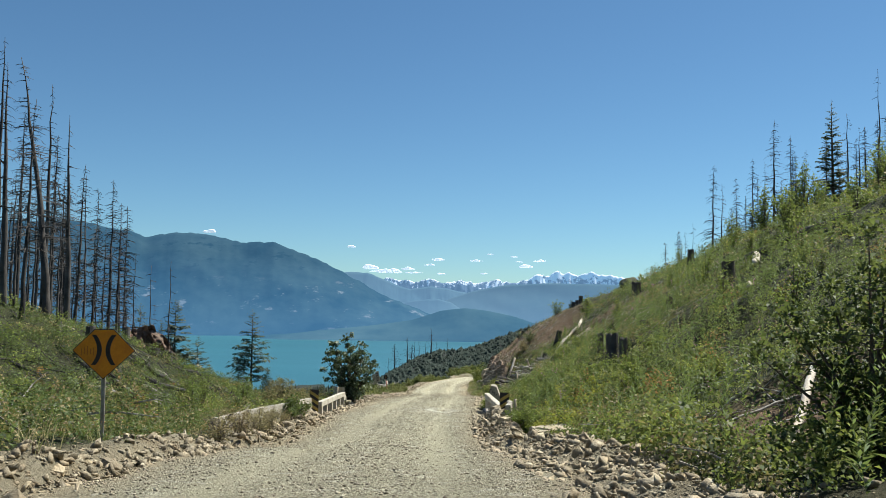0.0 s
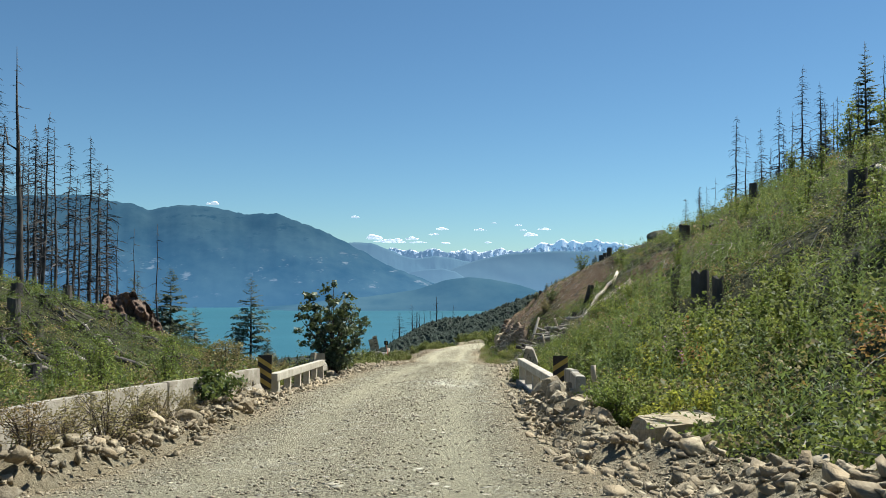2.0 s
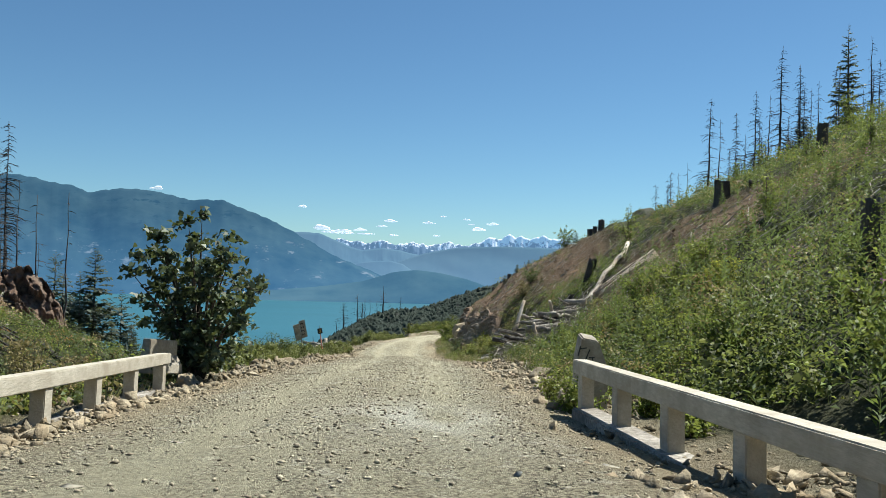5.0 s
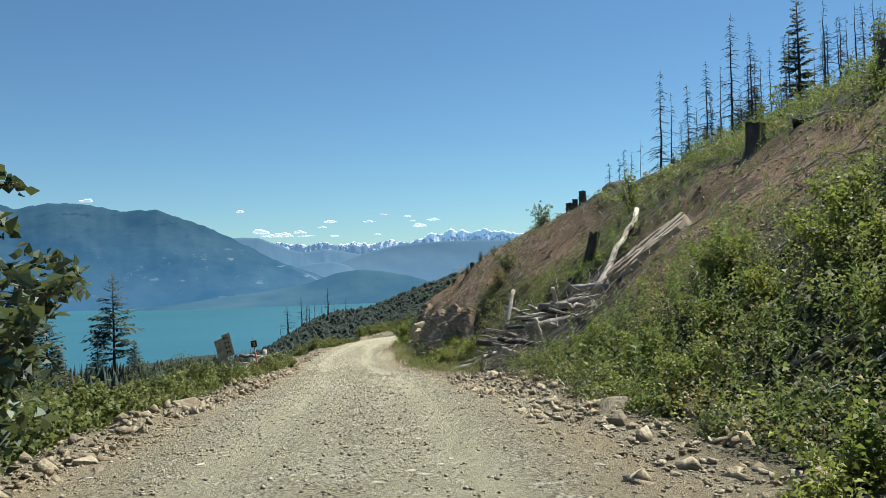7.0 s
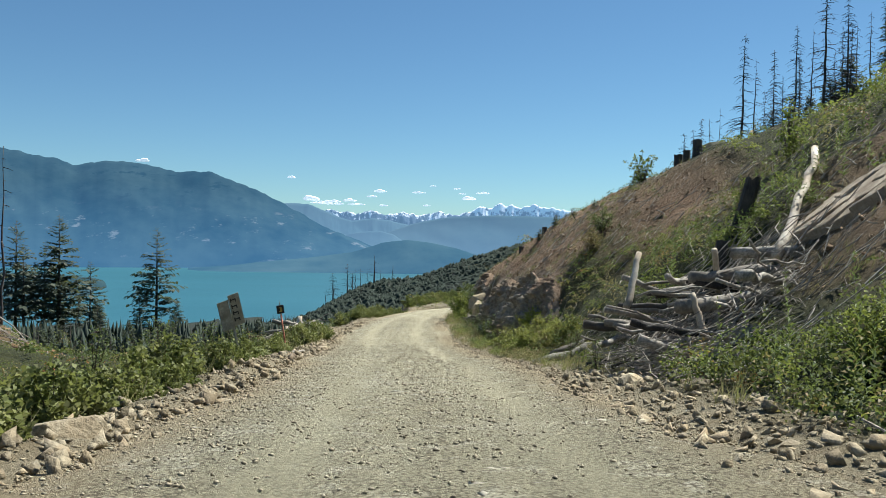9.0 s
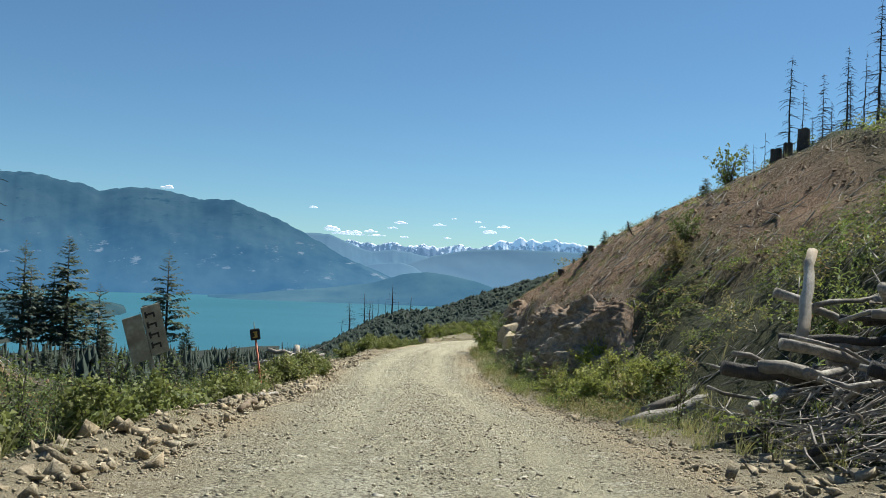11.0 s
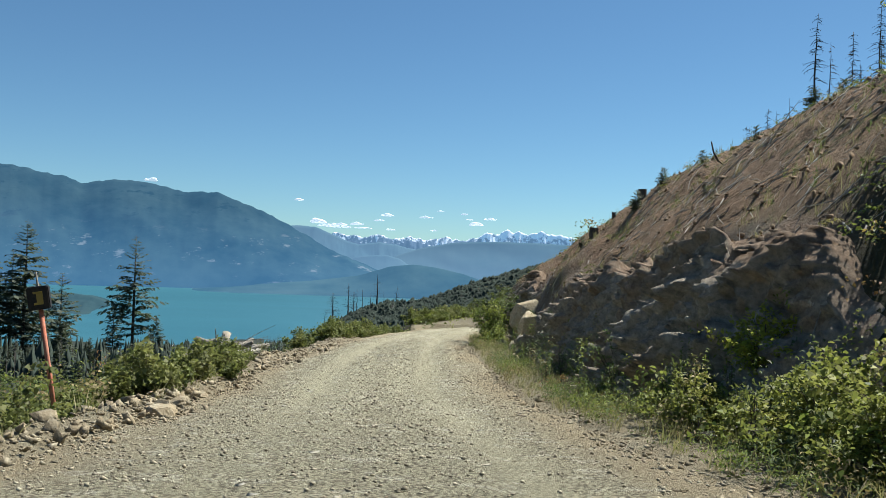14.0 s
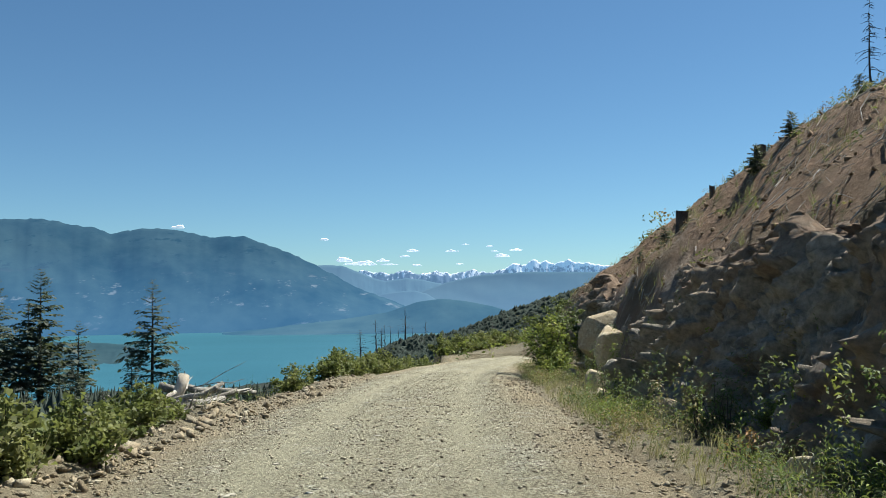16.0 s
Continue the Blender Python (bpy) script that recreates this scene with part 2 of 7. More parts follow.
right_at(76.5, 0, 0.2, 0.6, 3.4, 4.4, 6.35, 8.25, 10.8, 15.5, 21, 35, 70, 120)
right_at(104, 0, 0.1, 0.7, 3.1, 4.05, 5.95, 7.85, 10.6, 15.5, 21, 35, 70, 120)
right_at(119, 0, 0, 0, 0.2, 0.6, 1.6, 3.0, 6.8, 13, 20.5, 35, 70, 120)
right_at(180, -11, -11, -11, -11, -11, -10.8, -10.5, -9, -3, 18, 35, 70, 120)
right_at(370, -12, -12, -12, -11.8, -11.4, -10.8, -10, -8, -3, 6, 22, 60, 120)
right_at(700, -60, -60, -60, -60, -60, -59, -58, -56, -52, -44, -20, 20, 90)
right_at(1300, -116, -116, -116, -116, -116, -116, -116, -116, -116, -116, -116, -116, -116)
left_at(-60, 0, 0.1, 0.3, 1.2, 2.4, 4.2, 7.5, 12, 16, 20, 20, 10, -116)
left_at(0, 0, 0.1, 0.3, 1.1, 2.2, 4.0, 7.2, 11, 14, 14, 0, -60, -116)
left_at(15, 0, 0.1, 0.1, 0.6, 1.6, 3.2, 6.2, 9.5, 12, 10, -10, -90, -116)
left_at(35, 0, -0.2, -0.8, -1.2, -0.3, 1.6, 4.8, 7.5, 8, 0, -40, -112, -116)
left_at(55, 0, -0.2, -0.8, -1.8, -1.2, 3.0, 6.3, 7.5, 4, -8, -50, -112, -116)
left_at(65, 0, -0.2, -0.8, -1.8, -1.3, 2.6, 5.8, 7.5, 7, -4, -50, -112, -116)
left_at(75, 0, -0.2, -0.8, -1.8, -1.8, 1.6, 5.5, 7.5, 8, 0, -50, -112, -116)
left_at(95, 0, -0.2, -0.8, -1.6, -2.3, -3.4, -2.5, 4, 7, 0, -50, -112, -116)
left_at(140, -4, -4.3, -5, -6, -7, -9, -11, -7, 4, 0, -45, -112, -116)
left_at(185, -11, -11, -11.5, -12, -12.5, -14, -16, -18, -14, -14, -60, -112, -116)
left_at(250, -14, -14.5, -15, -15.5, -16, -17, -19, -22, -24, -32, -72, -112, -116)
left_at(370, -12, -12.3, -12.8, -13.5, -15, -18, -24, -34, -46, -62, -88, -112, -116)
left_at(700, -60, -60, -60, -61, -62, -64, -66, -70, -76, -84, -100, -114, -116)
left_at(1300, -116, -116, -116, -116, -116, -116, -116, -116, -116, -116, -116, -116, -116)


def section(table, steps, y, out):
    ys = np.array([row[0] for row in table], float)
    hs = np.array([np.interp(out, steps, row[1]) for row in table])
    k = np.clip(np.searchsorted(ys, y) - 1, 0, len(ys) - 2)
    f = np.clip((y - ys[k]) / (ys[k + 1] - ys[k]), 0, 1)
    f = f * f * (3 - 2 * f)
    i = np.arange(out.size)
    return hs[k, i] * (1 - f) + hs[k + 1, i] * f


def land(x, y, rough=True):
    """The ground's height at x, y (arrays)."""
    x, y = np.broadcast_arrays(np.asarray(x, float), np.asarray(y, float))
    shape, x, y = x.shape, x.ravel(), y.ravel()
    y1 = np.minimum(y, 100)
    y2 = np.clip((y - 100) / 25, 0, 1)
    xl, xr = road_left(np.minimum(y, 130)), road_right(np.minimum(y, 130))
    # past the bend the slopes go straight on and the road leaves them
    xl2, xr2 = road_left(y1), road_right(y1)
    on = (x > xl) & (x < xr) & (y < 130)
    zr = road_z(np.minimum(y, 103))
    out_r, out_l = np.maximum(x - xr2, 0), np.maximum(xl2 - x, 0)
    z = zr + np.where(x > (xl2 + xr2) / 2, section(RIGHT, OUT_R, y, out_r), section(LEFT, OUT_L, y, out_l))
    z = z + 6.4 * np.exp(-(((x + 45) / 8.0) ** 2) - ((y - 123) / 10) ** 2)
    # the hollow between the knoll and the burnt mound
    z = z - 2.4 * np.exp(-(((x + 23.5) / 5.5) ** 2) - ((y - 70) / 13) ** 2)
    # the gully that the bridge crosses, running up the slope
    z = z - 1.35 * np.exp(-(((y - 31.8 - 0.15 * (x - 8)) / 1.7) ** 2)) * np.clip((x - 4.5) / 3, 0, 1) * np.clip((14.5 - x) / 4, 0, 1)
    z = np.where(on & (y < 112), road_z(y), z)
    if rough:
        side = np.clip(np.maximum(xl - x, x - xr) / 2.5, 0, 1) * np.clip((1500 - y) / 200, 0, 1)
        away = np.clip(np.hypot(x, np.maximum(y - 60, 0)) / 60, 0, 6)
        z = z + side * (0.30 * fbm(x / 3.1, y / 3.1, 3) + 0.10 * fbm(x / 0.7, y / 0.7, 9, 2) + (1 - 0.7 * np.clip((y - 140) / 60, 0, 1) * np.clip((x + 70) / 40, 0, 1)) * away * 0.6 * fbm(x / 17, y / 17, 5))
        berm = np.exp(-(((xl - x - np.where(y > 18, 0.12, 0.5)) / 0.42) ** 2)) * np.clip((28.5 - y) / 2, 0, 1) * 1.5 + 0.9 * np.exp(-(((xl - x - 0.6) / 0.45) ** 2)) * np.clip((y - 39) / 3, 0, 1) * np.clip((108 - y) / 8, 0, 1)
        berm_r = np.exp(-(((x - xr - np.where(y > 20, 0.3, 0.7)) / 0.5) ** 2)) * np.clip((29 - y) / 3, 0, 1) * np.where(y > 22, 1.9 + 0.9 * np.clip((y - 22.6) / 0.8, 0, 1) * np.clip((27.2 - y) / 1.2, 0, 1), 1.35) + 0.6 * np.exp(-(((x - xr - 0.9) / 0.6) ** 2)) * np.clip((y - 38) / 3, 0, 1) * np.clip((60 - y) / 6, 0, 1)
        z = z + (0.26 * berm + 0.22 * berm_r) * (0.8 + 0.4 * vnoise(x / 0.8, y / 0.8, 13))
        rock = np.clip((y - 72) / 4, 0, 1) * np.clip((x - xr2 - 1.2) / 0.5, 0, 1) * np.clip((x - xr2 - 7) / -3, 0, 1) * np.clip((112 - y) / 8, 0, 1)
        chips = np.abs(vnoise(x / 0.9 + y / 1.7, y / 1.3, 31)) + 0.5 * np.abs(vnoise(x / 0.35, y / 0.5, 33))
        z = z + rock * (0.15 * chips - 0.35)
    return z.reshape(shape)


def lift(x, y):
    return float(land(np.array([x]), np.array([y]))[0])
# ---- end of the lie of the land ----


def mesh_of(name, verts, faces, material, smooth=True):
    me = bpy.data.meshes.new(name)
    me.from_pydata(verts, [], faces)
    if smooth:
        me.polygons.foreach_set("use_smooth", [True] * len(me.polygons))
    if material:
        me.materials.append(material)
    me.update()
    return me


def quads_mesh(name, verts, corners, material, smooth=False):
    """A mesh from arrays: verts (n, 3) and corners (m, 3 or 4)."""
    me = bpy.data.meshes.new(name)
    k = corners.shape[1]
    me.vertices.add(len(verts))
    me.vertices.foreach_set("co", np.ascontiguousarray(verts, np.float32).ravel())
    me.loops.add(corners.size)
    me.loops.foreach_set("vertex_index", np.ascontiguousarray(corners, np.int32).ravel())
    me.polygons.add(len(corners))
    me.polygons.foreach_set("loop_start", np.arange(0, corners.size, k, dtype=np.int32))
    if smooth:
        me.polygons.foreach_set("use_smooth", np.ones(len(corners), bool))
    me.update(calc_edges=True)
    if material:
        me.materials.append(material)
    return me


def grid_corners(ny, nx):
    i = np.arange(ny * nx).reshape(ny, nx)
    return np.stack([i[:-1, :-1], i[:-1, 1:], i[1:, 1:], i[1:, :-1]], -1).reshape(-1, 4)


def spaced(dense_lo, dense_hi, step, lo, hi, grow=1.13):
    mid = list(np.arange(dense_lo, dense_hi, step))
    up, s = [dense_hi], step
    while up[-1] < hi:
        s *= grow
        up.append(up[-1] + s)
    down, s = [dense_lo - step], step
    while down[-1] > lo:
        s *= grow
        down.append(down[-1] - s)
    return np.array(down[::-1] + mid + up)


def ground_material():
    m, n, l = nodes_of("hillside_soil")
    b = n["Principled BSDF"]
    at = n.new("ShaderNodeAttribute")
    at.attribute_name = "cover"
    sep = n.new("ShaderNodeSeparateColor")
    l.new(at.outputs["Color"], sep.inputs[0])
    grain = noised(n, l, 9, 8, 0.7)
    soil = mixed(n, l, grain, (0.105, 0.062, 0.037), (0.36, 0.236, 0.15))
    soil = mixed(n, l, noised(n, l, 1.1, 5), soil, mixed(n, l, noised(n, l, 28, 6, 0.7), (0.10, 0.064, 0.038), (0.275, 0.192, 0.122)))
    soil = mixed(n, l, noised(n, l, 0.8, 6, 0.7, 0.56, 0.66), soil, (0.075, 0.075, 0.028))
    green = mixed(n, l, grain, (0.022, 0.028, 0.012), (0.065, 0.068, 0.03))
    rockc = mixed(n, l, noised(n, l, 3.2, 8, 0.7), (0.13, 0.11, 0.09), (0.32, 0.28, 0.23))
    rockc = mixed(n, l, noised(n, l, 0.7, 5), rockc, (0.24, 0.15, 0.095))
    stony = mixed(n, l, noised(n, l, 38, 6, 0.75), (0.19, 0.165, 0.11), (0.44, 0.39, 0.275))
    stony = mixed(n, l, noised(n, l, 1.7, 5), stony, (0.25, 0.205, 0.13))
    col = mixed(n, l, sep.outputs[0], soil, green)
    col = mixed(n, l, sep.outputs[1], col, rockc)
    col = mixed(n, l, sep.outputs[2], col, stony)
    floor = mixed(n, l, noised(n, l, 0.12, 6), (0.015, 0.021, 0.017), (0.040, 0.047, 0.036))
    col = mixed(n, l, at.outputs["Alpha"], floor, col)
    l.new(col, b.inputs["Base Color"])
    b.inputs["Roughness"].default_value, b.inputs["Specular IOR Level"].default_value = 0.95, 0.2
    bumped(n, l, grain, 0.9, 0.06, b)
    return m


def bare(x, y):
    """How bare the slope is of plants: 1 for raw soil, 0 for full cover."""
    d = x - road_right(np.minimum(y, 100))
    raw = np.clip((y - 72 - 0.35 * d + 3 * vnoise(x / 4, y / 4, 51)) / 5, 0, 1) * np.clip((d - 2.5) / 1.5, 0, 1) * np.clip((118 - y) / 8, 0, 1)
    scar = np.clip(1.3 - np.hypot((x - 11.5) / 3.6, (y - 55) / 6.5), 0, 1) ** 0.5
    scar3 = 0.85 * np.clip(1.4 - np.hypot((x - 5.8) / 1.8, (y - 13.8) / 2.6), 0, 1)
    scar2 = np.clip(1.2 - np.hypot((x - 10.0) / 2.6, (y - 73) / 7), 0, 1)
    return np.clip(np.maximum.reduce([raw * np.clip(1.15 - np.clip(d - 9, 0, 9) / 5, 0, 1), scar, scar2, scar3, 0.75 * np.clip(1.4 - np.hypot((x + 42) / 10, (y - 122) / 12), 0, 1)]), 0, 1)


def build_ground():
    xs = spaced(-12, 20, 0.3, -4900, 4900, 1.12)
    ys = spaced(2, 112, 0.3, -120, 4900, 1.12)
    X, Y = np.meshgrid(xs, ys)
    Z = land(X, Y)
    on = (X > road_left(np.minimum(Y, 130)) + 0.1) & (X < road_right(np.minimum(Y, 130)) - 0.1) & (Y < 112)
    Z = np.where(on, Z - 0.12, Z)
    me = quads_mesh("ground", np.stack([X, Y, Z], -1).reshape(-1, 3), grid_corners(len(ys), len(xs)), ground_material(), True)
    d, e = X - road_right(np.minimum(Y, 100)), road_left(np.minimum(Y, 100)) - X
    true_d, true_e = X - road_right(np.minimum(Y, 130)), road_left(np.minimum(Y, 130)) - X
    verge = np.clip(1.3 - np.maximum(true_d, true_e) / 1.2, 0, 1) * (Y < 130)
    face = np.clip((Y - 72) / 3, 0, 1) * np.clip((d - 1.0) / 0.5, 0, 1) * np.clip((3.7 + 1.0 * vnoise(Y / 3, X, 8) - d) / 1.0, 0, 1) * np.clip((112 - Y) / 6, 0, 1)
    far = np.clip((np.hypot(X, Y - 60) - 48) / 25, 0, 1) * (X < 30) * np.clip(np.hypot((X + 42) / 11, (Y - 122) / 13) - 0.6, 0, 1)
    cover = np.stack([(1 - bare(X, Y)) * (1 - 0.75 * far), face, verge, 1 - far], -1).reshape(-1, 4)
    a = me.color_attributes.new("cover", "FLOAT_COLOR", "POINT")
    a.data.foreach_set("color", cover.astype(np.float32).ravel())
    tagged(new("ground", me), "steep logged hillside of brown soil, moss and rock", "ground", kind="structure")


build_ground()


def road_material():
    m, n, l = nodes_of("gravel_road")
    b = n["Principled BSDF"]
    fine = noised(n, l, 38, 7, 0.8, 0.36, 0.64)
    col = mixed(n, l, fine, (0.42, 0.38, 0.25), (0.78, 0.72, 0.515))
    col = mixed(n, l, noised(n, l, 1.3, 6, 0.6, 0.4, 0.75, stretch=(1, 0.3, 1)), col, (0.66, 0.62, 0.44))
    col = mixed(n, l, noised(n, l, 0.35, 3, 0.5, 0.5, 0.8), col, (0.58, 0.52, 0.355))
    col = mixed(n, l, noised(n, l, 0.55, 6, 0.65, 0.60, 0.66, stretch=(1, 0.6, 1)), col, (0.78, 0.745, 0.57))
    pale = noised(n, l, 2.6, 6, 0.65, 0.555, 0.61, stretch=(1, 1.3, 1))
    col = mixed(n, l, pale, col, (0.85, 0.815, 0.65))
    v = n.new("ShaderNodeTexVoronoi")
    v.inputs["Scale"].default_value = 26
    l.new(n.new("ShaderNodeNewGeometry").outputs["Position"], v.inputs["Vector"])
    dark = n.new("ShaderNodeMapRange")
    dark.inputs["From Min"].default_value, dark.inputs["From Max"].default_value = 0.42, 0.74
    l.new(v.outputs["Distance"], dark.inputs["Value"])
    col = mixed(n, l, dark.outputs["Result"], col, (0.24, 0.21, 0.152))
    at = n.new("ShaderNodeAttribute")
    at.attribute_name = "wear"
    sep = n.new("ShaderNodeSeparateColor")
    l.new(at.outputs["Color"], sep.inputs[0])
    col = mixed(n, l, sep.outputs[0], col, mixed(n, l, noised(n, l, 16, 7, 0.7), (0.56, 0.52, 0.355), (0.76, 0.71, 0.51)))
    col = mixed(n, l, sep.outputs[1], col, mixed(n, l, fine, (0.34, 0.27, 0.165), (0.64, 0.53, 0.35)))
    col = mixed(n, l, sep.outputs[2], col, (0.85, 0.83, 0.70))
    col = mixed(n, l, 1.0, col, (0.85, 0.845, 0.83), "MULTIPLY")
    l.new(col, b.inputs["Base Color"])
    b.inputs["Roughness"].default_value, b.inputs["Specular IOR Level"].default_value = 0.95, 0.2
    add = n.new("ShaderNodeMath")
    add.operation = "SUBTRACT"
    l.new(fine, add.inputs[0])
    l.new(v.outputs["Distance"], add.inputs[1])
    bumped(n, l, add.outputs[0], 0.9, 0.045, b)
    return m


def build_road():
    ys = np.concatenate([np.arange(-50, 1, 0.8), np.arange(1, 60, 0.2), np.arange(60, 130, 0.25)])
    s = np.linspace(-0.06, 1.06, 42)
    X = road_left(ys)[:, None] * (1 - s) + road_right(ys)[:, None] * s
    Y = np.repeat(ys[:, None], len(s), 1)
    crown = 0.10 * (1 - (2 * s - 1) ** 2)
    ruts = -0.05 * np.exp(-(((s - 0.34) / 0.07) ** 2)) - 0.05 * np.exp(-(((s - 0.72) / 0.07) ** 2))
    edge = -0.1 * np.clip((np.abs(2 * s - 1) - 1) / 0.12, 0, 1)
    Z = road_z(Y) + crown + ruts + edge + 0.035 * fbm(X / 1.4, Y / 2.2, 21) + 0.012 * fbm(X / 0.3, Y / 0.3, 25, 2)
    me = quads_mesh("road", np.stack([X, Y, Z], -1).reshape(-1, 3), grid_corners(len(ys), len(s)), road_material(), True)
    track = np.exp(-(((s - 0.30) / 0.06) ** 2)) + np.exp(-(((s - 0.44) / 0.05) ** 2)) * 0.6 + np.exp(-(((s - 0.70) / 0.06) ** 2)) + 0.6 * np.exp(-(((s - 0.58) / 0.04) ** 2))
    edges = np.clip((np.abs(2 * s - 1) - 0.62) / 0.3, 0, 1)
    # the worn pale deck of the bridge, swept bare of gravel in places
    deck = np.exp(-(((X + 0.2) / 1.0) ** 2) - ((Y - 33.6) / 1.8) ** 2) * np.clip(0.9 + 1.4 * fbm(X / 0.5, Y / 1.1, 97, 3), 0, 1)
    wear = np.stack([np.clip(track[None] * (0.55 + 0.5 * vnoise(X / 1.5, Y / 5, 91)), 0, 0.75), np.clip(edges[None] * (0.8 + 0.6 * vnoise(X / 1.2, Y / 3, 95)), 0, 0.85), deck, 0 * X + 1], -1).reshape(-1, 4)
    a = me.color_attributes.new("wear", "FLOAT_COLOR", "POINT")
    a.data.foreach_set("color", wear.astype(np.float32).ravel())
    tagged(new("road", me), "dusty grey-brown gravel logging road with worn wheel tracks", "road", kind="structure")


build_road()

# ---- the rock cut ----
def cells(p, size, seed):
    """For each point the nearest of a jittered lattice's points, and its whole-number address."""
    q = p / size
    base = np.floor(q)
    best = np.full(len(p), 1e9)
    near, addr = np.zeros_like(p), np.zeros_like(p)
    for dx in (-1, 0, 1):
        for dy in (-1, 0, 1):
            for dz in (-1, 0, 1):
                c = base + (dx, dy, dz)
                j = np.stack([lattice(c[:, 0] + 17 * k, c[:, 1] + 3.7 * c[:, 2], seed + k) for k in range(3)], -1)
                f = c + j
                d = ((q - f) ** 2).sum(-1)
                take = d < best
                best = np.where(take, d, best)
                near[take], addr[take] = f[take], c[take]
    return near * size, addr


def blocky(p, size, seed):
    """A height that is a tilted plane on every block: broken rock."""
    near, c = cells(p, size, seed)
    tilt = np.stack([lattice(c[:, 0], c[:, 1] + 2.3 * c[:, 2], seed + 11 + k) for k in range(3)], -1) - 0.5
    return (lattice(c[:, 0] + c[:, 2], c[:, 1], seed + 5) - 0.5) * size.mean() * 0.34 + ((p - near) * tilt).sum(-1) * 0.85


def build_face():
    ys = np.arange(69.5, 109, 0.07)
    t = np.linspace(0, 1, 84)
    d = np.interp(t, (0, 0.14, 0.45, 0.74, 0.86, 1), (1.35, 1.9, 2.45, 3.0, 3.35, 3.9))
    rise = np.interp(t, (0, 0.14, 0.45, 0.74, 0.86, 1), (-0.25, 0.3, 1.8, 3.15, 3.3, 3.2))
    Y, D = np.meshgrid(ys, d, indexing="ij")
    X = road_right(np.minimum(Y, 100)) + D + (0.30 * vnoise(Y / 2.4, D * 0 + 5, 82) + 0.16 * vnoise(Y / 0.8, rise / 1.3, 84)) * np.clip(4 * t * (1 - t), 0, 1) + 0.5 * np.clip((Y - 87) / 3, 0, 1) * np.clip((99 - Y) / 3, 0, 1)
    ends = np.clip((Y - 69.6) / 7, 0, 1) * np.clip((109 - Y) / 8, 0, 1)
    Z = (land(X, Y, False) - 0.3) * (1 - ends) + (road_z(np.minimum(Y, 103)) + rise + 0.25 * vnoise(Y / 4, D * 0 + 3, 81) * t) * ends
    flat = np.stack([X, Y, Z], -1).reshape(-1, 3)
    # the beds dip away from the road's start
    dip = flat[:, 1] * 0.72 - flat[:, 2] * 0.69
    bed = np.stack([flat[:, 0], dip, flat[:, 1] * 0.69 + flat[:, 2] * 0.72], -1)
    # broken beds that rise towards the road's start: each ends in a ledge
    c = 0.74 * flat[:, 2] + 0.67 * flat[:, 1]
    c = c + 0.25 * fbm(flat[:, 1] / 1.3, flat[:, 2] / 1.3, 73, 3)
    cross = 0.7 * flat[:, 1] - 0.7 * flat[:, 2] + 0.2 * fbm(flat[:, 2] / 0.8, flat[:, 1] / 0.8, 74, 2)

    def saw(v, size, seed):
        q = v / size
        k = np.floor(q)
        return (q - k) * (0.35 + lattice(k, np.floor(cross / (2.2 * size)), seed))

    h = 0.30 * saw(c, 0.85, 11) + 0.15 * saw(c + 0.3, 0.36, 12) + 0.07 * saw(c, 0.15, 13) + 0.16 * saw(cross, 0.7, 14) - 0.25
    h = 0.4 * h + 0.75 * blocky(bed, np.array([0.9, 2.4, 0.75]), 3) + 1.1 * blocky(bed, np.array([0.45, 1.2, 0.36]), 41) + 1.0 * blocky(bed, np.array([0.2, 0.5, 0.17]), 57) + 0.03 * fbm(flat[:, 1] * 2.2, flat[:, 2] * 2.2 + flat[:, 0], 71)
    h = 0.8 * h.reshape(Y.shape)
    on = np.clip((Y - 70.5) / 5, 0, 1) * np.clip((108 - Y) / 4, 0, 1) * np.clip((0.74 + 0.14 * vnoise(Y / 2.1, D * 0, 79) + 0.07 * vnoise(Y / 0.5, D, 80) - t) / 0.22, 0, 1) * np.clip((t + 0.02) / 0.12, 0, 1)
    on = on * np.clip(1.25 + 0.5 * vnoise(Y / 5, D / 3, 77), 0.3, 1.2)
    X, Z = X - 0.95 * (h + 0.12) * on, Z + 0.25 * (h + 0.12) * on - 0.35 * (1 - np.clip(on * 3, 0, 1))
    chip = (0.9 * blocky(bed, np.array([0.3, 0.75, 0.22]), 91) + 0.8 * blocky(bed, np.array([0.13, 0.22, 0.12]), 92)).reshape(Y.shape) * np.clip(t / 0.1, 0, 1) * np.clip((Y - 71) / 3, 0, 1)
    X, Z = X - 0.8 * chip, Z + 0.3 * chip
    m, n, l = nodes_of("cut_rock")
    b = n["Principled BSDF"]
    fine = noised(n, l, 7, 9, 0.72)
    col = mixed(n, l, fine, (0.145, 0.13, 0.107), (0.40, 0.365, 0.30))
    col = mixed(n, l, noised(n, l, 0.55, 5, 0.6, 0.45, 0.62), col, mixed(n, l, fine, (0.15, 0.112, 0.08), (0.33, 0.26, 0.187)))
    col = mixed(n, l, noised(n, l, 1.6, 6, 0.7, 0.61, 0.66), col, (0.42, 0.385, 0.32))
    col = mixed(n, l, noised(n, l, 0.9, 6, 0.7, 0.58, 0.72), col, (0.13, 0.085, 0.055))
    l.new(col, b.inputs["Base Color"])
    b.inputs["Roughness"].default_value, b.inputs["Specular IOR Level"].default_value = 0.9, 0.25
    bumped(n, l, noised(n, l, 5, 12, 0.8, 0.25, 0.75), 0.7, 0.05, b)
    # soil washed down over the upper ledges
    at = n.new("ShaderNodeAttribute")
    at.attribute_name = "soil"
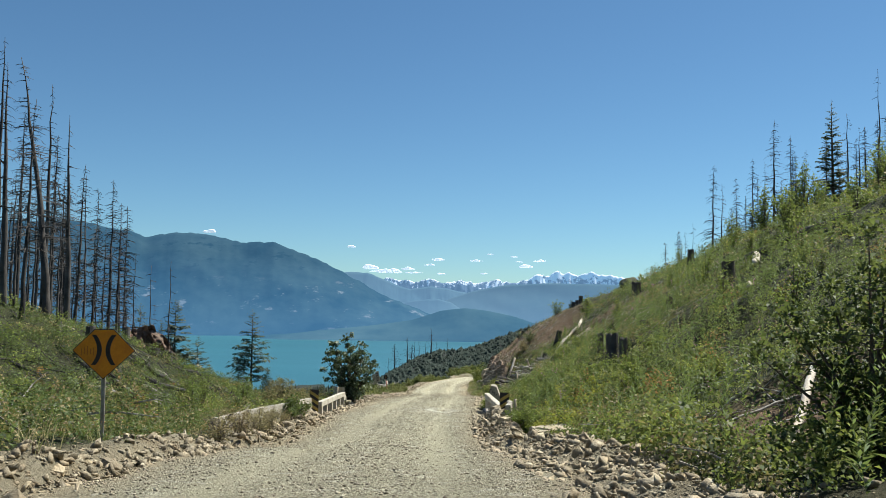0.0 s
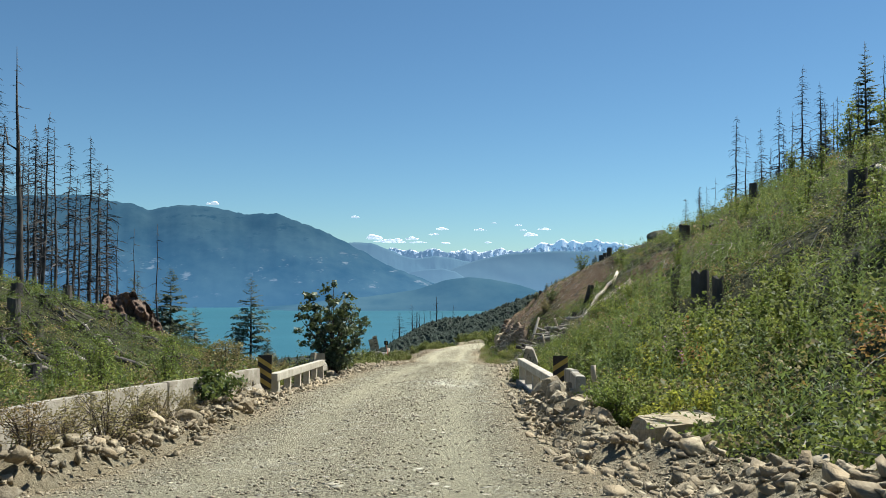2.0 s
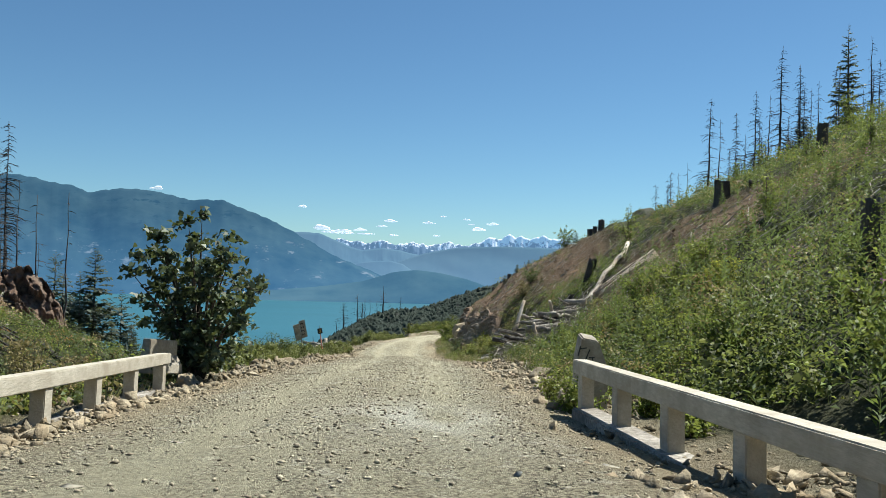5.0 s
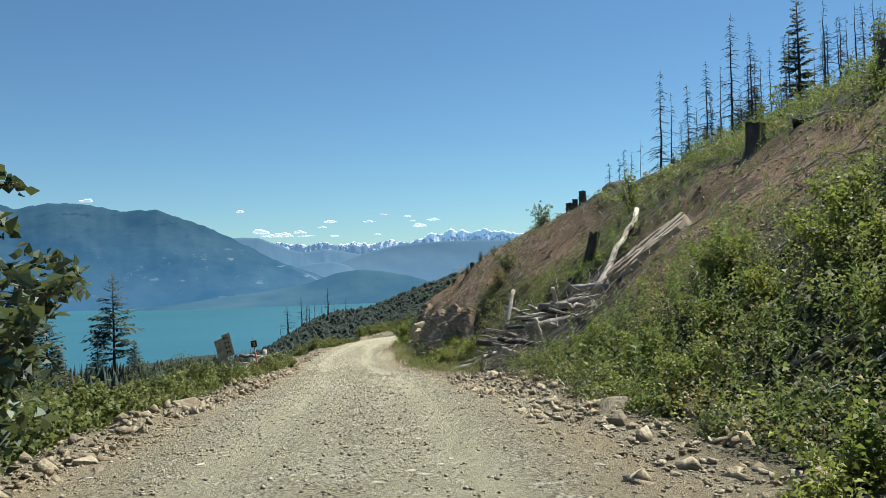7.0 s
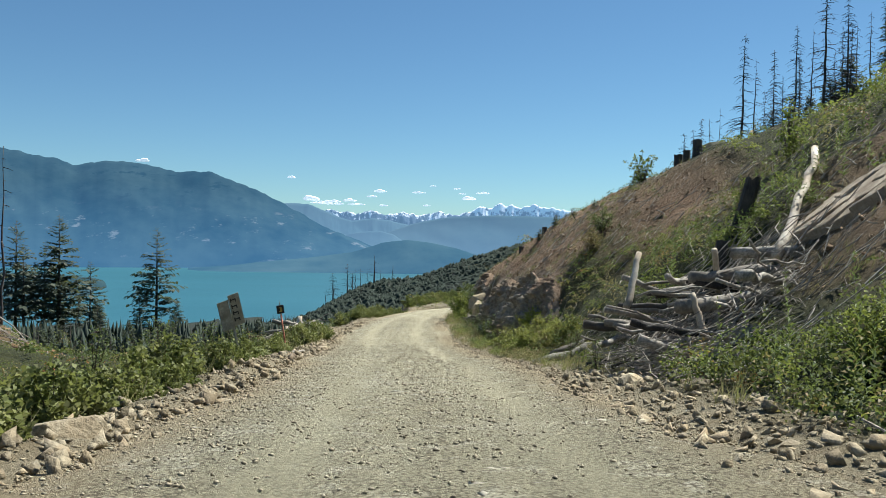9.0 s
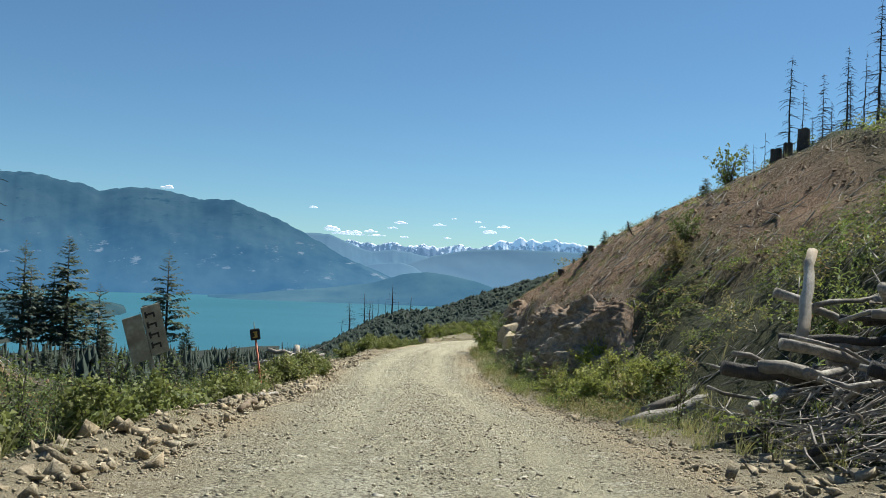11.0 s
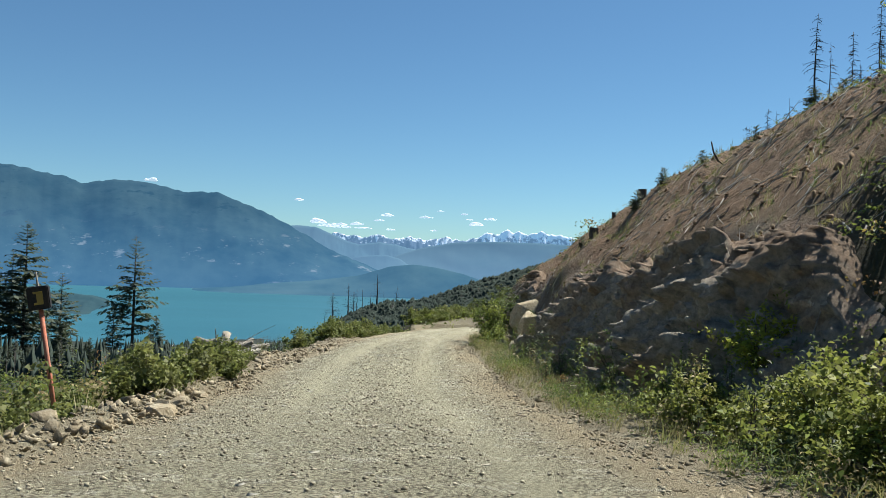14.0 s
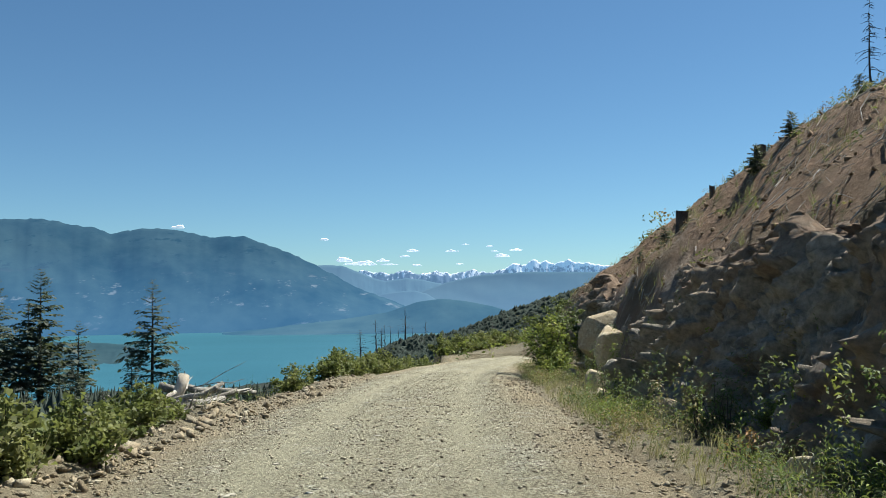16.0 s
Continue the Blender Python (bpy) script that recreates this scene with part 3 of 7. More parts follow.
    col = mixed(n, l, at.outputs["Fac"], col, mixed(n, l, noised(n, l, 9, 8, 0.7), (0.10, 0.066, 0.043), (0.26, 0.18, 0.12)))
    l.new(col, b.inputs["Base Color"])
    me = quads_mesh("rock_face", np.stack([X, Y, Z], -1).reshape(-1, 3), grid_corners(len(ys), len(d))[:, ::-1], m)
    # soil lies on every ledge and thickly along the lip
    grid = np.stack([X, Y, Z], -1)
    up = np.cross(np.gradient(grid, axis=0), np.gradient(grid, axis=1))
    up = np.abs(up[..., 2]) / np.maximum(np.linalg.norm(up, axis=-1), 1e-9)
    soil = np.clip((t - 0.70 + 0.35 * fbm(Y / 1.8, D * 2, 86, 3)) / 0.25, 0, 1) + 0.7 * np.clip((up - 0.5) / 0.2, 0, 1) * np.clip((t - 0.45) / 0.2, 0, 1)
    soil = np.clip(soil, 0, 0.95)
    me.attributes.new("soil", "FLOAT", "POINT").data.foreach_set("value", (soil + 0 * Y).astype(np.float32).ravel())
    tagged(new("rock_face", me), "steep blasted face of broken grey-brown rock", "rock face", kind="structure")


build_face()

# ---- lake, mountains, clouds ----
LAKE_Z = -122.0


def build_lake():
    m, n, l = nodes_of("turquoise_water")
    b = n["Principled BSDF"]
    l.new(mixed(n, l, noised(n, l, 0.004, 4, stretch=(0.4, 1, 1)), (0.029, 0.115, 0.154), (0.036, 0.135, 0.178)), b.inputs["Base Color"])
    b.inputs["Roughness"].default_value, b.inputs["Specular IOR Level"].default_value = 0.45, 0.12
    bumped(n, l, noised(n, l, 0.25, 4), 0.25, 0.5, b)
    xs, ys = np.linspace(-4800, 3500, 40), np.linspace(150, 4800, 40)
    X, Y = np.meshgrid(xs, ys)
    me = quads_mesh("lake", np.stack([X, Y, 0 * X + LAKE_Z], -1).reshape(-1, 3), grid_corners(40, 40), m)
    tagged(new("lake", me), "wide calm turquoise glacial lake far below the road", "lake", kind="structure")


build_lake()


def ridge(name, label, crest, near, far, material, rough, seed, folds=70, steps=26, base=LAKE_Z - 4, crag=0.12, relief=0.25, grain=(0.55, 2.6)):
    """A mountain range: crest gives pairs of bearing and rise, in degrees from the road's middle; near and far its foot's and crest's distance."""
    a = np.linspace(crest[0][0], crest[-1][0], folds * 4)
    up = np.interp(a, [c[0] for c in crest], [c[1] for c in crest])
    eye = np.array([-0.5, 35.0, -1.6])
    t = np.linspace(0, 1.25, steps)
    A, T = np.meshgrid(a, t)
    top = np.tan(np.radians(up)) * far + eye[2] + rough * crag * fbm(a * 3.1, a * 0 + seed, seed, 5)
    spur = 1 + 0.10 * fbm(A * 0.22 + T * 0.6, T * 1.1, seed + 3, 4) * np.sin(np.clip(T, 0, 1) * math.pi)
    dist = near + (far - near) * np.clip(T, 0, 1) * spur + (far * 0.08) * np.clip(T - 1, 0, 1) * 4
    lift_up = np.where(T <= 1, np.clip(T, 0, 1) ** 0.9, 1 - (T - 1) * 1.6)
    Z = base + (top[None] - base) * lift_up + rough * relief * fbm(A * grain[0], T * grain[1], seed + 9, 5) * np.sin(np.clip(T, 0, 1) * math.pi)
    X, Y = eye[0] + np.sin(np.radians(A)) * dist, eye[1] + np.cos(np.radians(A)) * dist
    me = quads_mesh(name, np.stack([X, Y, Z], -1).reshape(-1, 3), grid_corners(steps, len(a)), material, True)
    return tagged(new(name, me), label, "mountain", kind="structure")


# haze colours, given to the ranges as emission of their own
HAZE_GLOW, PALE_HAZE_GLOW = (0.14, 0.455, 0.94), (0.30, 0.58, 0.95)
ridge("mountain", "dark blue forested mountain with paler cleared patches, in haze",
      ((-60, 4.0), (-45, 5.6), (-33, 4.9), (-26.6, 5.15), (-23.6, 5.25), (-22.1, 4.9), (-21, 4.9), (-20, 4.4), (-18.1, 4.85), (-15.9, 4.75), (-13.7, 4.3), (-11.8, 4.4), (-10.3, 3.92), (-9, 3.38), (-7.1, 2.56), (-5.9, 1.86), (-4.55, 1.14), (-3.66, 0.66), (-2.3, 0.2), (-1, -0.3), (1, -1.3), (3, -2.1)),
      3400, 4000, far_mat("far_forest", (0.010, 0.024, 0.028), (0.034, 0.058, 0.058), HAZE_GLOW, 0.125, (0.12, 0.135, 0.14), low=0.235), 30, 11, 90, 40, relief=0.35, grain=(0.55, 2.6))
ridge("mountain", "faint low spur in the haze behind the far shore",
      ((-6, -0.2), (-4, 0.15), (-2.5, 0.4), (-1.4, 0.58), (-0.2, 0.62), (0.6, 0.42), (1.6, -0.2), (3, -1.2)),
      4020, 4180, far_mat("far_spur", (0.03, 0.06, 0.07), (0.05, 0.08, 0.085), PALE_HAZE_GLOW, 0.235, low=0.33), 8, 29, 30)
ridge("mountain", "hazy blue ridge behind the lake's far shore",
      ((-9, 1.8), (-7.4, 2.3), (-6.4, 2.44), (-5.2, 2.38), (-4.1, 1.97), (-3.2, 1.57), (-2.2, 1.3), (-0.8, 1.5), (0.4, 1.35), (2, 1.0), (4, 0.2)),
      4180, 4380, far_mat("far_ridge", (0.03, 0.06, 0.07), (0.05, 0.08, 0.085), PALE_HAZE_GLOW, 0.235, low=0.34), 12, 23, 60, relief=0.9, grain=(1.4, 3.0))
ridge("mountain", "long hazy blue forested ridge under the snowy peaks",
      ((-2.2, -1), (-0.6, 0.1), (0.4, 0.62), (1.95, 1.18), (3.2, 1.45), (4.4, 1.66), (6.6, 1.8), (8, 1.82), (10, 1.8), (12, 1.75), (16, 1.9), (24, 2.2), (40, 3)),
      4050, 4300, far_mat("far_ridge_right", (0.03, 0.06, 0.07), (0.05, 0.08, 0.085), PALE_HAZE_GLOW, 0.17, low=0.33), 8, 37, 60)
# the peaks glow by themselves: pale haze painted into their material
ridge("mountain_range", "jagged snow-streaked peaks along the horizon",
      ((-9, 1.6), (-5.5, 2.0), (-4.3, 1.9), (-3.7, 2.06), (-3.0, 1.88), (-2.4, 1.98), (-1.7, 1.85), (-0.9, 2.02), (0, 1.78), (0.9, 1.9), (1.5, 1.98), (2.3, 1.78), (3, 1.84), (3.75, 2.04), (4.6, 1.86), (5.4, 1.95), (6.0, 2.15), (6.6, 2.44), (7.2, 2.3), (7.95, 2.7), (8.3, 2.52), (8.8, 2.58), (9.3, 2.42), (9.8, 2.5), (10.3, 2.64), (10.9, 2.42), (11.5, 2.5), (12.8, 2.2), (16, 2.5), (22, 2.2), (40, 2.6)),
      4500, 4660, far_mat("snowy_peaks", (0.06, 0.09, 0.14), (0.13, 0.17, 0.23), PALE_HAZE_GLOW, 0.24, None, True), 15, 51, 220, 40, crag=0.42, relief=0.9, grain=(4.0, 4.0))
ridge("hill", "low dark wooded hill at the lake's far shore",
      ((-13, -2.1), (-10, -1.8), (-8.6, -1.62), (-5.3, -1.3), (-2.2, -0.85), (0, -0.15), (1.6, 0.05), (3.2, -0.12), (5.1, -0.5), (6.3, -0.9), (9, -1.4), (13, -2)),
      3000, 3250, far_mat("far_hill", (0.018, 0.04, 0.042), (0.045, 0.075, 0.07), HAZE_GLOW, 0.13, low=0.18), 5, 67, 60)
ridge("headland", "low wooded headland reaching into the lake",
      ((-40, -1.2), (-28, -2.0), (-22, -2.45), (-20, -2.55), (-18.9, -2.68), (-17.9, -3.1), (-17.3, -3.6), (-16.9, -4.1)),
      1720, 2250, far_mat("headland_woods", (0.016, 0.035, 0.035), (0.04, 0.065, 0.06), HAZE_GLOW, 0.07), 4, 71, 50, relief=0.9, grain=(1.6, 3.0))


def cloud(az, el, wide, high, seed, far=4820):
    rnd = random.Random(seed)
    bm = bmesh.new()
    c = Vector((math.sin(radians(az)) * far, math.cos(radians(az)) * far + 35, math.tan(radians(el - 0.1)) * far))
    right = Vector((math.cos(radians(az)), -math.sin(radians(az)), 0))
    wide, high = 1.35 * wide, 1.35 * high
    for k in range(26):
        s = rnd.uniform(-1, 1)
        r = high * (1 - 0.7 * s * s) * rnd.uniform(0.25, 0.85)
        got = bmesh.ops.create_icosphere(bm, subdivisions=2, radius=1)["verts"]
        at = c + right * (s * wide * 0.8) + Vector((0, 0, rnd.uniform(-0.2, 0.8) * high * (1 - s * s)))
        for v in got:
            q = v.co.copy()
            q *= 1 + 0.35 * noise.fractal(q * 2.1 + Vector((seed, k, 0)), 0.8, 2, 4)
            v.co = at + right * (q.x * r * 2.2) + Vector((-right.y, right.x, 0)) * (q.y * r) + Vector((0, 0, max(q.z, -0.5) * r))
    me = bpy.data.meshes.new("cloud")
    bm.to_mesh(me)
    bm.free()
    me.polygons.foreach_set("use_smooth", [True] * len(me.polygons))
    me.materials.append(M_CLOUD)
    tagged(new("cloud", me), "small white fair-weather cloud low over the mountains", "cloud", "clouds over the mountains", "structure")


# the clouds' brightness is partly emission, added to lift their undersides
M_CLOUD = far_mat("cloud_white", (0.8, 0.8, 0.8), (0.9, 0.9, 0.9), (0.70, 0.82, 0.95), 0.40, scale=0.02)
for k, (az, el, wide, high) in enumerate(((-6.35, 4.22, 20, 6), (-5.0, 2.78, 40, 12), (-3.6, 2.66, 50, 7), (-2.4, 2.75, 34, 8), (-0.36, 3.42, 34, 8), (-0.1, 2.45, 24, 5), (2.34, 3.38, 34, 6),
                                          (2.9, 2.5, 20, 4), (4.95, 3.68, 16, 5), (5.3, 3.35, 18, 4), (5.8, 3.0, 34, 9), (6.75, 3.4, 34, 6), (3.3, 3.85, 18, 3), (-15.9, 4.95, 30, 10), (-4.3, 2.55, 60, 8), (-3.2, 2.5, 70, 6), (-1.9, 2.5, 40, 5), (-0.9, 3.05, 26, 5))):
    cloud(az, el, wide, high, 5 + k)

# ---- kit: tubes, leaves, rocks ----
class Kit:
    """Collects corners and faces of one mesh."""

    def __init__(self):
        self.v, self.f = [], []

    def tube(self, pts, radii, sides=6, caps=True):
        start = len(self.v)
        pts = [Vector(p) for p in pts]
        for k, p in enumerate(pts):
            d = (pts[min(k + 1, len(pts) - 1)] - pts[max(k - 1, 0)]).normalized()
            a = d.orthogonal().normalized() if abs(d.z) < 0.99 else Vector((1, 0, 0))
            b = d.cross(a)
            for s in range(sides):
                w = 2 * math.pi * s / sides
                self.v.append(tuple(p + (a * math.cos(w) + b * math.sin(w)) * radii[k]))
        for k in range(len(pts) - 1):
            for s in range(sides):
                i, j = start + k * sides + s, start + k * sides + (s + 1) % sides
                self.f.append((i, j, j + sides, i + sides))
        if caps:
            self.f.append(tuple(start + s for s in reversed(range(sides))))
            self.f.append(tuple(start + (len(pts) - 1) * sides + s for s in range(sides)))

    def blade(self, base, tip, wide, up=(0, 0, 1)):
        """A flat pointed strip, widest at a third."""
        b, t = Vector(base), Vector(tip)
        side = (t - b).cross(Vector(up))
        side = side.normalized() * wide if side.length > 1e-6 else Vector((wide, 0, 0))
        i = len(self.v)
        m = b.lerp(t, 0.35)
        self.v += [tuple(b), tuple(m + side), tuple(t), tuple(m - side)]
        self.f.append((i, i + 1, i + 2, i + 3))

    def box(self, lo, hi, tilt=None):
        i = len(self.v)
        for z in (lo[2], hi[2]):
            for x, y in ((lo[0], lo[1]), (hi[0], lo[1]), (hi[0], hi[1]), (lo[0], hi[1])):
                p = Vector((x, y, z))
                self.v.append(tuple(tilt @ p if tilt else p))
        for q in ((3, 2, 1, 0), (4, 5, 6, 7), (0, 1, 5, 4), (1, 2, 6, 5), (2, 3, 7, 6), (3, 0, 4, 7)):
            self.f.append(tuple(i + a for a in q))

    def mesh(self, name, material, smooth=False):
        return mesh_of(name, self.v, self.f, material, smooth)


def part(name, data, parent, label=""):
    """One mesh under a thing or under a part of it."""
    ob = new(name, data)
    ob.parent = parent
    return tagged(ob, label) if label else ob


def thing(name, m, label, category, group="", kind=""):
    ob = new(name)
    ob.matrix_basis = m
    return tagged(ob, label, category, group, kind)


def placed(x, y, sink=0.0, turn=0.0, size=1.0, tilt=(0, 0)):
    return Matrix.LocRotScale((x, y, lift(x, y) - sink), Euler((radians(tilt[0]), radians(tilt[1]), turn)), (size, size, size))


def leaves(centres, normals, sizes, rng, narrow=0.55, fold=0.25):
    """Arrays of folded, pointed leaves: corners of quads for quads_mesh."""
    n = len(centres)
    nrm = normals / (np.linalg.norm(normals, axis=1, keepdims=True) + 1e-9)
    a = np.cross(nrm, rng.normal(size=(n, 3)))
    a /= np.linalg.norm(a, axis=1, keepdims=True) + 1e-9
    b = np.cross(nrm, a)
    s = sizes[:, None]
    v = np.stack([centres - a * s * 0.5, centres + b * s * narrow * 0.5 + nrm * s * fold, centres + a * s * 0.5, centres - b * s * narrow * 0.5 + nrm * s * fold], 1)
    return v.reshape(-1, 3), np.arange(4 * n).reshape(-1, 4)


def scatter(rng, n, x0, x1, y0, y1, keep):
    """Random places in a box for which keep(x, y), a chance of 0..1, allows it."""
    x, y = rng.uniform(x0, x1, n), rng.uniform(y0, y1, n)
    ok = rng.random(n) < keep(x, y)
    return x[ok], y[ok]


def plants(rng, x, y, high, wide, count, size, top=0.75, narrow=0.55, upward=0.8):
    """Leaves of many low plants at x, y: domes of leaves, thickest towards the outside and the top."""
    n = len(x)
    z = land(x, y)
    h = high * rng.uniform(0.35, 1.5, n)
    r = wide * rng.uniform(0.55, 1.35, n)
    k = np.repeat(np.arange(n), count)
    m = len(k)
    u = rng.random(m) ** 0.6
    ang = rng.uniform(0, 2 * math.pi, m)
    rad = np.sqrt(np.clip(1 - (u * 1.0) ** 2, 0.05, 1)) * rng.uniform(0.25, 1.0, m) ** 0.5
    c = np.stack([x[k] + np.cos(ang) * rad * r[k], y[k] + np.sin(ang) * rad * r[k], z[k] + h[k] * (u * top + (1 - top) * rng.random(m))], 1)
    nrm = np.stack([np.cos(ang) * 0.5, np.sin(ang) * 0.5, np.full(m, upward)], 1) + rng.normal(size=(m, 3)) * 0.45
    return leaves(c, nrm, size * rng.uniform(0.6, 1.4, m), rng, narrow)


def lances(base, way, long, wide):
    """Arrays of narrow blades from base along way, widest at a third."""
    way = way / (np.linalg.norm(way, axis=1, keepdims=True) + 1e-9)
    side = np.cross(way, np.array([0.31, 0.17, 0.94]))
    side = side / (np.linalg.norm(side, axis=1, keepdims=True) + 1e-9) * wide[:, None]
    tip, mid = base + way * long[:, None], base + way * (0.4 * long)[:, None]
    drop = np.stack([0 * long, 0 * long, 0.10 * long], -1)
    v = np.stack([base, mid + side + drop, tip, mid - side + drop], 1)
    return v.reshape(-1, 3), np.arange(4 * len(base)).reshape(-1, 4)


def spires(rng, x, y, high, count, size):
    """Upright weeds: a thin stem set with narrow leaves, shorter towards the tip. Gives the blades and the tips."""
    n = len(x)
    foot = np.stack([x, y, land(x, y)], -1)
    h = high * rng.uniform(0.45, 1.25, n)
    lean = np.concatenate([rng.normal(0, 0.12, (n, 2)), np.ones((n, 1))], 1) * h[:, None]
    k = np.repeat(np.arange(n), count)
    t = np.tile(np.linspace(0.22, 1.0, count), n) + rng.normal(0, 0.02, n * count)
    ang = np.tile(np.arange(count) * 2.4, n) + rng.uniform(0, 6.3, n)[k]
    way = np.stack([np.cos(ang), np.sin(ang), 0.25 + 0.9 * t + rng.normal(0, 0.2, len(t))], -1)
    long = size * (1.15 - 0.75 * np.clip(t, 0, 1)) * rng.uniform(0.7, 1.3, len(t))
    a = lances(foot[k] + lean[k] * t[:, None], way, long, long * 0.13)
    b = lances(foot - (0, 0, 0.05), lean, h, np.full(n, 0.004))
    return joined([a, b]), foot + lean


def tufts(rng, x, y, high, count):
    """Grass: fans of thin leaning blades."""
    k = np.repeat(np.arange(len(x)), count)
    m = len(k)
    bx, by = x[k] + rng.normal(0, 0.05, m), y[k] + rng.normal(0, 0.05, m)
    way = np.concatenate([rng.normal(0, 0.5, (m, 2)), np.ones((m, 1))], 1)
    return lances(np.stack([bx, by, land(bx, by) - 0.02], -1), way, high * rng.uniform(0.4, 1.2, m), np.full(m, 0.0055))


def joined(sets):
    vs, fs, at = [], [], 0
    for v, f in sets:
        vs.append(v)
        fs.append(f + at)
        at += len(v)
    return np.concatenate(vs), np.concatenate(fs)


def rock_mesh(seed, flat=0.65, points=16, material=None, name="rock"):
    """An angular stone about a metre long, resting on its base."""
    rnd = random.Random(seed)
    bm = bmesh.new()
    for _ in range(points):
        d = Vector((rnd.gauss(0, 1), rnd.gauss(0, 1), rnd.gauss(0, 1))).normalized()
        d = Vector((d.x * 0.5, d.y * 0.38, d.z * 0.36 * flat / 0.65)) * rnd.uniform(0.8, 1.15)
        d.z = max(d.z, -0.2)
        bm.verts.new(d)
    got = bmesh.ops.convex_hull(bm, input=bm.verts)
    bmesh.ops.delete(bm, geom=[g for g in got["geom_interior"] if isinstance(g, bmesh.types.BMVert)], context="VERTS")
    bmesh.ops.bevel(bm, geom=bm.edges[:], offset=0.014, segments=1, affect="EDGES", clamp_overlap=True) if points < 20 else None
    bmesh.ops.triangulate(bm, faces=[f for f in bm.faces if len(f.verts) > 4])
    me = bpy.data.meshes.new(name)
    bm.to_mesh(me)
    bm.free()
    me.materials.append(material or M_ROCK)
    return me


# ---- trees ----
def snag_parts(seed, high, thick, branchy, lean=0.0, fork=False, droop=0.3):
    """A fire-killed conifer: a bare tapered trunk and thin drooping limbs, about `high` metres."""
    rnd = random.Random(seed)
    trunk, limbs = Kit(), Kit()
    n = 12
    bend = [Vector((lean * high * (k / n) ** 1.3 + 0.05 * rnd.gauss(0, 1), 0.05 * rnd.gauss(0, 1), high * k / n)) for k in range(n + 1)]
    bend[0].z = -0.8
    rad = [max(thick * (1 - k / n) ** 0.85, 0.02) for k in range(n + 1)]
    rad[0] *= 1.35
    trunk.tube(bend, rad, 7)
    if fork:
        p = bend[7]
        trunk.tube([p, p + Vector((0.8, 0.1, 0.5)), p + Vector((1.1, 0.1, 2.2))], [thick * 0.4, thick * 0.3, 0.03], 6)
    count = int(1.6 * branchy * high)
    for _ in range(count):
        f = rnd.uniform(0.22, 0.99) ** 0.8
        k = min(int(f * n), n - 1)
        p = bend[k].lerp(bend[k + 1], f * n - k)
        w = rnd.uniform(0, 2 * math.pi)
        far = (0.3 + 0.15 * high * (1.05 - f)) * rnd.uniform(0.3, 1.1)
        d = Vector((math.cos(w), math.sin(w), 0))
        sag = droop * far * rnd.uniform(0.4, 1.5)
        q1, q2 = p + d * far * 0.5 + Vector((0, 0, -sag * 0.25)), p + d * far + Vector((0, 0, -sag))
        r = 0.024 + 0.016 * far
        limbs.tube([p, q1, q2], [r, r * 0.7, 0.006], 3, False)
        for _ in range(3):
            b = q1.lerp(q2, rnd.uniform(-0.6, 0.9))
            e = b + d * far * 0.22 + Vector((rnd.uniform(-1, 1), rnd.uniform(-1, 1), rnd.uniform(-1.2, 0.1))) * far * 0.28
            limbs.tube([b, e], [r * 0.5, 0.005], 3, False)
    return trunk, limbs


def make_snag(m, seed, high, thick, branchy, lean=0.0, fork=False, label="tall fire-blackened dead conifer with bare drooping limbs", group="burnt trees", droop=0.3):
    ob = thing("dead_tree", m, label, "tree", group)
    trunk, limbs = snag_parts(seed, high, thick, branchy, lean, fork, droop)
    part("trunk", trunk.mesh("trunk", M_CHAR, True), ob)
    if limbs.v:
        tagged(part("branch", limbs.mesh("branch", M_TWIGDARK), ob, "thin bare grey-black limbs"), kind="stuff")
    return ob


M_TWIGDARK = mat("burnt_limbs", (0.03, 0.027, 0.025), (0.09, 0.08, 0.072), None, 6, 1, 0.9, 0, 0, 0.4)


